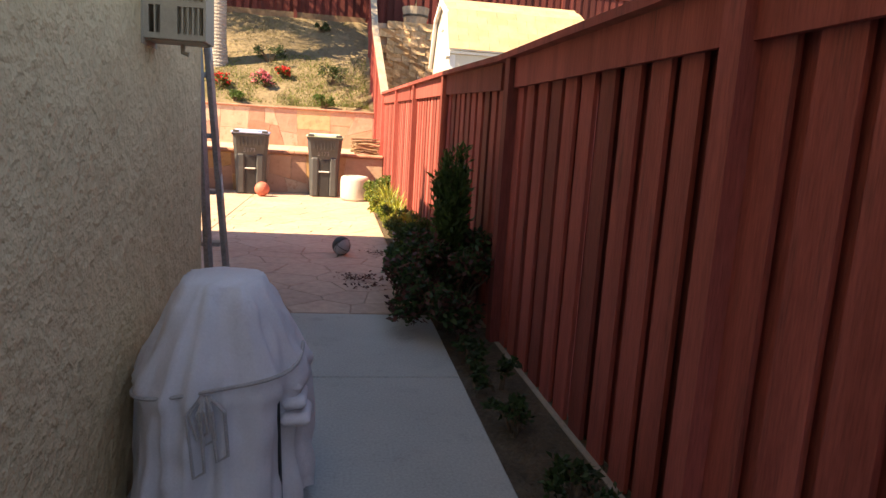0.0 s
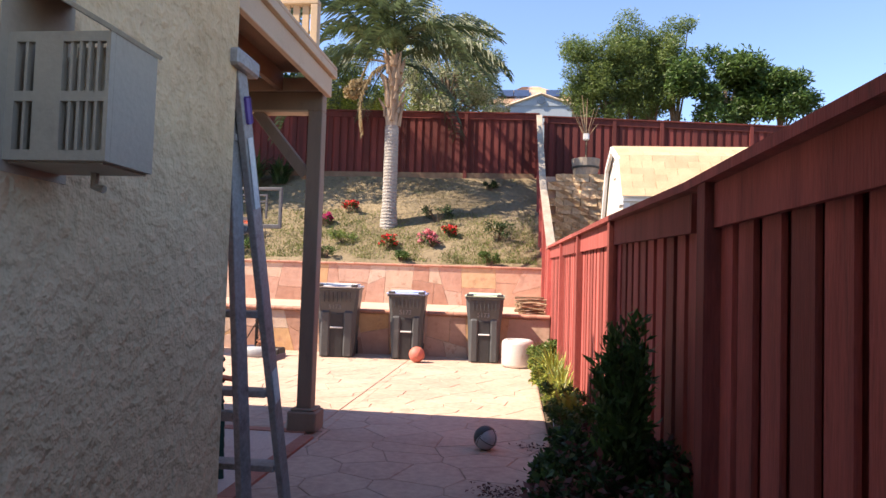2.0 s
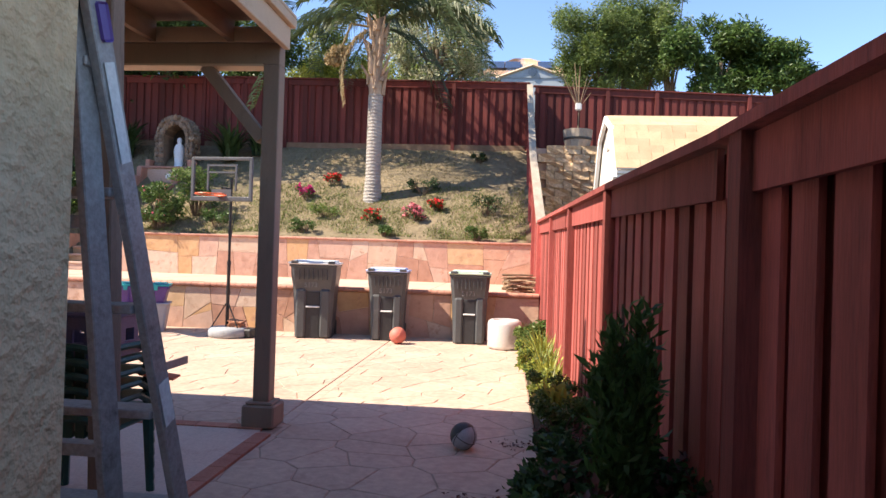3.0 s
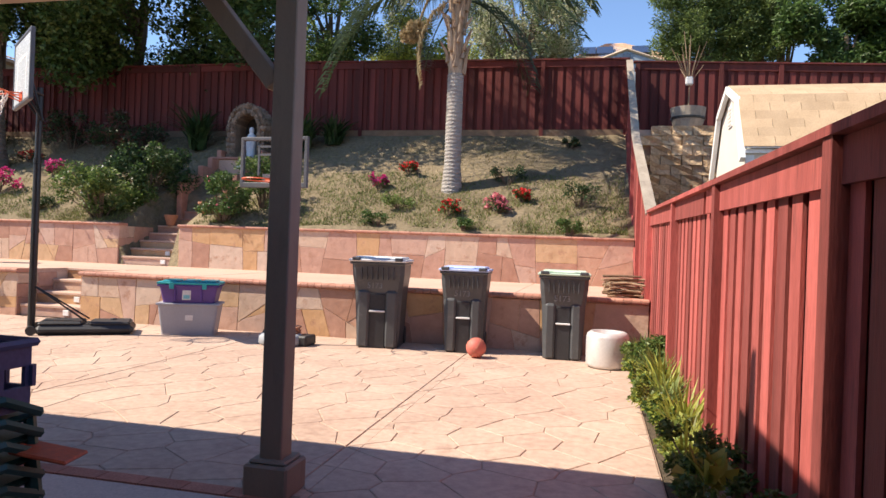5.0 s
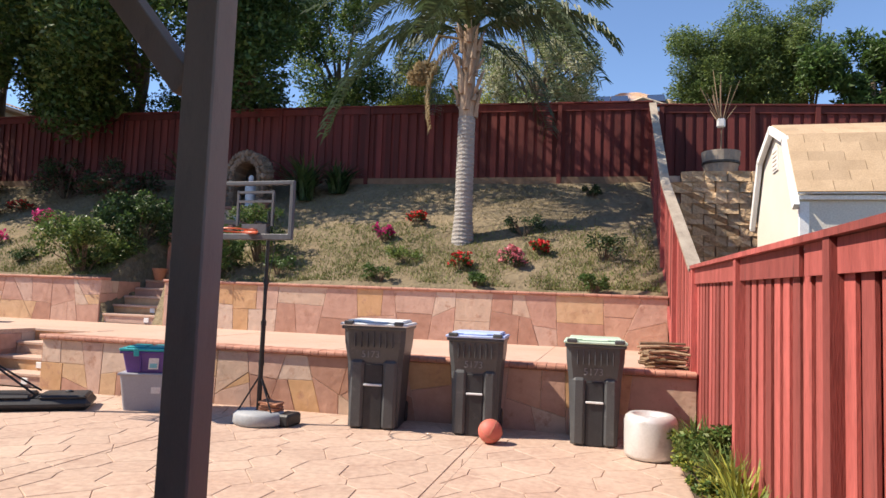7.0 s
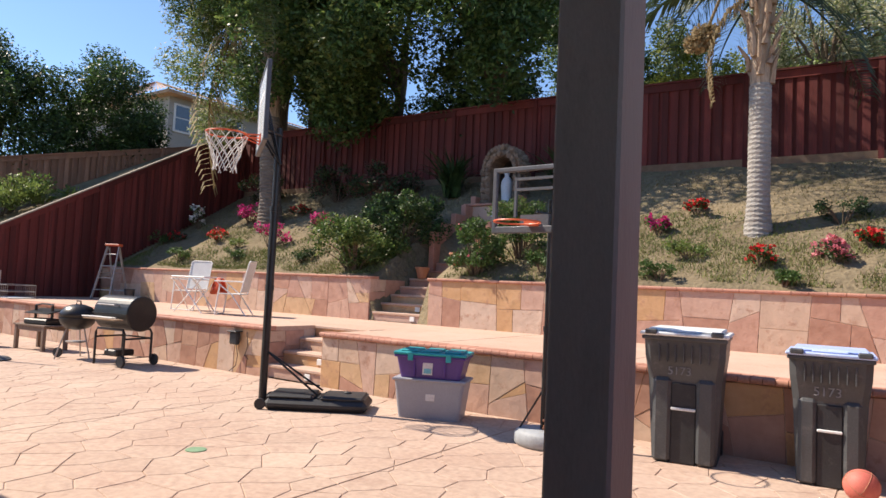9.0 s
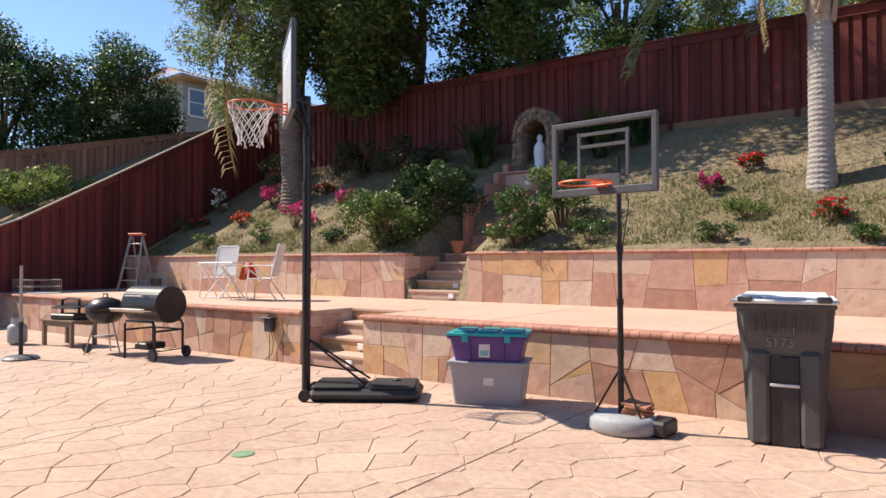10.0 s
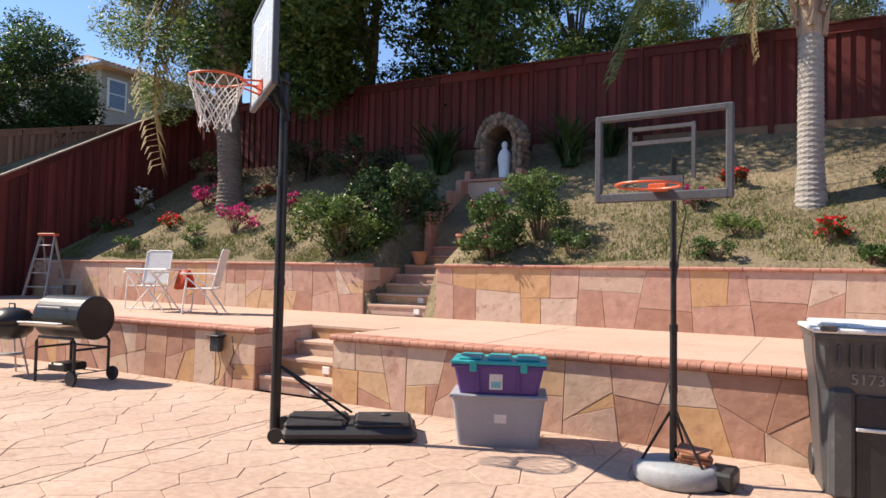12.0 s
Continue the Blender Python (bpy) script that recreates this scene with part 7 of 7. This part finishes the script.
def far_house():
    g = thing("neighbour_house", pose(0, 0, 5.3), "neighbouring house with tan tile roof and solar panels", "house")
    part("wall", boxed(-1.6, 44.2, 0, 4.6, 51, 7.2), M["house_far"], g)
    part("eave", boxed(-2.0, 43.7, 7.1, 5.0, 51.4, 7.25), M["bluegrey"], g)
    roof = part("roof", boxed(-1.95, 43.75, 7.24, 4.95, 51.3, 7.32), M["tile"], g, "tan clay tile hip roof")
    roof_rows(roof, [(-2.0, 43.6, 7.3), (5.0, 43.6, 7.3), (1.6, 47.5, 9.5), (0.6, 47.5, 9.5)], 14, 28, M["tile"])
    roof_rows(roof, [(-2.0, 51.4, 7.3), (-2.0, 43.6, 7.3), (0.6, 47.5, 9.5), (0.6, 48.0, 9.5)], 14, 28, M["tile"])
    roof_rows(roof, [(5.0, 43.6, 7.3), (5.0, 51.4, 7.3), (1.6, 48.0, 9.5), (1.6, 47.5, 9.5)], 14, 28, M["tile"])
    for x in (-0.55, 0.5, 2.6):
        p = part("solar_panel", boxed(-0.5, 0, 0, 0.5, 1.7, 0.05), M["solar"], g)
        p.matrix_basis = pose(x, 44.6, 8.02, 29.5, 0, 0)
    bm = bmesh.new()
    A = [bm.verts.new(v) for v in ((-0.3, 42.6, 6.9), (3.7, 42.6, 6.9), (1.7, 42.6, 7.62), (-0.3, 44.4, 6.9), (3.7, 44.4, 6.9), (1.7, 44.6, 7.62))]
    for f in ((0, 1, 2), (0, 2, 5, 3), (1, 4, 5, 2)):
        bm.faces.new([A[i] for i in f])
    part("gable", bm, M["bluegrey"], g, "bluegrey painted gable")
    part("gable_wall", boxed(-0.2, 42.65, 0, 3.6, 44.15, 6.9), M["bluegrey"], g)
    for a, b in (((-0.5, 6.86), (1.7, 7.66)), ((1.7, 7.66), (3.9, 6.86))):
        part("barge_board", tube(bmesh.new(), [(a[0], 42.55, a[1]), (b[0], 42.55, b[1])], 0.08, 4), M["trim"], g)
    part("round_vent", lathe(bmesh.new(), [(0.02, 0), (0.22, 0), (0.24, 0.06), (0.02, 0.07)], 24, Matrix.Translation((1.7, 42.58, 7.22)) @ pose(0, 0, 0, 90, 0, 0)), M["glass"], g, "dark round gable vent")


far_house()


def left_house():
    g = thing("neighbour_house", pose(0, 0, 4.5), "grey stuccoed house with a tile roof behind trees", "house")
    part("wall", boxed(-40, 24.2, 0, -30, 34, 5.6), M["house_far"], g)
    roof = part("roof", boxed(-40.6, 23.75, 5.6, -29.4, 34.5, 5.75), M["tile"], g)
    roof_rows(roof, [(-29.3, 23.65, 5.75), (-29.3, 34.6, 5.75), (-35, 30, 7.6), (-35, 26.5, 7.6)], 14, 44, M["tile"])
    roof_rows(roof, [(-40.6, 23.65, 5.75), (-29.3, 23.65, 5.75), (-35, 26.5, 7.6), (-35.5, 26.5, 7.6)], 14, 40, M["tile"])
    for y in (24.45, 27.6, 30.5):
        w = part("window", boxed(-29.995, y, 3.9, -29.93, y + 0.95, 5.3, 0.01), M["white_paint"], g, "white framed sash window")
        part("pane", boxed(-29.928, y + 0.1, 4.0, -29.915, y + 0.85, 4.58), M["glass"], w)
        part("pane", boxed(-29.928, y + 0.1, 4.64, -29.915, y + 0.85, 5.2), M["glass"], w)


left_house()

# trees behind the back fence, leaning out over it
tree("shade_tree", -9.9, 21.2, 4.3, 13.0, "large dark leafy tree behind the back fence", "leaf_mid", 201, 0.22, (2.5, 2.7, 3.5), 32000, 0.15, (0.6, 1.1), 44, second="leaf_mid", out=1.6)
tree("shade_tree", -13.6, 21.2, 4.3, 12.2, "large dark leafy tree behind the back fence", "leaf_mid", 202, 0.24, (2.9, 3.0, 3.2), 36000, 0.15, (0.6, 1.15), 46, second="leaf_light", out=2.6)
tree("shade_tree", -16.9, 21.2, 4.3, 14.5, "broad olive green tree behind the back fence", "leaf_mid", 203, 0.22, (2.6, 3.2, 4.3), 32000, 0.14, (0.6, 1.1), 44, aspect=0.3, second="leaf_light", out=2.2)
tree("willow_tree", -18.5, 21.2, 4.6, 13.6, "airy light green tree at the fence corner", "leaf_light", 204, 0.20, (1.9, 2.9, 3.9), 28000, 0.13, (0.5, 0.95), 42, aspect=0.3, droop=0.5, second="leaf_white", out=1.8)
tree("understorey_tree", -15.6, 21.6, 4.3, 8.3, "dark low tree overhanging the back fence", "leaf_dark", 205, 0.10, (2.2, 1.1, 1.5), 12000, 0.12, (0.4, 0.8), 22)
tree("understorey_tree", -11.0, 21.7, 4.3, 8.2, "dark low tree overhanging the back fence", "leaf_dark", 206, 0.10, (2.6, 1.1, 1.5), 13000, 0.12, (0.4, 0.8), 22)
tree("blossom_tree", -3.1, 33.0, 5.0, 14.6, "pale blossoming tree with open twiggy crown", "leaf_white", 208, 0.20, (3.0, 2.2, 3.6), 30000, 0.13, (0.4, 0.85), 56, limbs=56, shell=0.2, second="leaf_light")
tree("yellow_tree", -6.6, 28.5, 4.8, 11.4, "bright yellow-green tree behind the fence", "leaf_yellow", 209, 0.14, (2.0, 1.5, 2.2), 13000, 0.12, (0.45, 0.8), 24, second="leaf_light")
tree("green_tree", -9.1, 26.0, 4.6, 12.6, "mid green leafy tree behind the back fence", "leaf_mid", 210, 0.16, (2.1, 1.8, 3.0), 17000, 0.13, (0.5, 0.9), 28, second="leaf_light")
for i, (x, top, rx) in enumerate(((3.9, 13.9, 1.25), (5.9, 14.6, 1.25), (8.1, 14.5, 1.15), (6.9, 13.2, 1.3), (4.9, 12.6, 1.3))):
    tree("pine_tree", x, 35.0 + 0.5 * (i % 2), 5.0, top, "soft-needled green pine behind the neighbour's fence", "leaf_pine", 215 + i, 0.16, (rx, rx, 2.0), 13000, 0.15, (0.45, 0.8), 22, aspect=0.30, second="leaf_light", limbs=12, shell=0.3)
tree("loquat_tree", 10.4, 34.0, 5.0, 12.6, "broad dark evergreen tree with large leaves", "leaf_mid", 221, 0.18, (2.7, 2.0, 1.9), 11000, 0.26, (0.5, 0.9), 26, aspect=0.32, second="leaf_mid")
tree("loquat_tree", 12.9, 34.0, 5.0, 11.6, "broad dark evergreen tree with large leaves", "leaf_mid", 222, 0.14, (1.4, 1.2, 1.2), 4500, 0.26, (0.4, 0.7), 14, aspect=0.32, second="leaf_mid")
tree("far_tree", 17.2, 31.0, 5.0, 11.0, "sunlit green tree far beyond the fence", "leaf_light", 223, 0.16, (2.0, 1.6, 1.8), 7000, 0.16, (0.5, 0.8), 18, second="leaf_mid")
tree("citrus_tree", -26.2, 19.0, 3.6, 9.7, "dense dark citrus tree in the next yard", "leaf_dark", 224, 0.2, (2.5, 2.3, 2.9), 32000, 0.13, (0.6, 1.0), 44, second="leaf_mid")
tree("citrus_tree", -26.6, 15.4, 3.0, 9.2, "dense dark citrus tree in the next yard", "leaf_dark", 225, 0.2, (2.4, 2.5, 3.0), 28000, 0.13, (0.6, 1.0), 40, second="leaf_mid")
bush("grass_bank", -22.5, 14.3, ground_z(-22.5, 14.3), 2.2, 1.2, "bright green weeds on the bank next door", "leaf_light", 226, 6000, 0.12, n_blobs=30, category="weeds", up=0.8)
for i, (x, y, h) in enumerate(((-31, 38, 12), (-24, 40, 13), (-16, 42, 13), (-10, 40, 12), (13, 46, 12), (20, 44, 12))):
    tree("far_tree", x, y, 5.0, h, "distant green tree beyond the fences", "leaf_mid", 230 + i, 0.25, (4.2, 3.0, 3.2), 9000, 0.28, (0.9, 1.6), 26, second="leaf_dark", limbs=6)
# a hanging vine over the back fence
tree("climbing_vine", -13.9, 20.6, 4.3, 6.9, "trailing vine hanging over the back fence", "leaf_mid", 240, 0.04, (1.0, 0.35, 0.7), 2600, 0.09, (0.2, 0.4), 12, category="vine", limbs=4)


# ---- stamped paving pieces, last ----
rng = random.Random(77)
polys = cells(-18.9, 4.29, 0.76, 12.22, 0.44, 0.30, 0.36, 0.007, rng, 0.5)


def under_porch(p):
    return sum(q[0] for q in p) / len(p) < -1.18 and sum(q[1] for q in p) / len(p) < 6.66


def cut(polys, nx, ny, px, py):
    out = []
    for p in polys:
        c = clip(p, px, py, nx, ny)
        c = [q for k, q in enumerate(c) if math.hypot(q[0] - c[k - 1][0], q[1] - c[k - 1][1]) > 0.01]
        if len(c) >= 3:
            out.append(c)
    return out


right = cut(polys, -1, 0, -1.065, 0)
left = cut(cut(polys, 1, 0, -1.065, 0), 0, -1, 0, 6.645)
JX = (-1.16, -4.05, -7.2, -10.3, -13.4, -16.5)


def split_at(polys, x, gap=0.014):
    return cut(polys, 1, 0, x - gap / 2, 0) + cut(polys, -1, 0, x + gap / 2, 0)


for jx in JX:
    left = split_at(left, jx)
near = [p for p in right + left if p[0][0] > -3.6 and p[0][1] < 10.6]
far = [p for p in right + left if not (p[0][0] > -3.6 and p[0][1] < 10.6)]
near.sort(key=lambda p: (p[0][0] + 0.6) ** 2 + (p[0][1] - 7.0) ** 2)
far += near[300:]
near = near[:300]
stones(near, "paver", M["patio"], patio, Matrix.Translation((0, 0, -0.0115)), 0.0115, 0.004, rng, 0.0006)
joined(far, "pavers", M["patio_far"], patio, Matrix.Translation((0, 0, -0.0115)), 0.0115, 0.004)
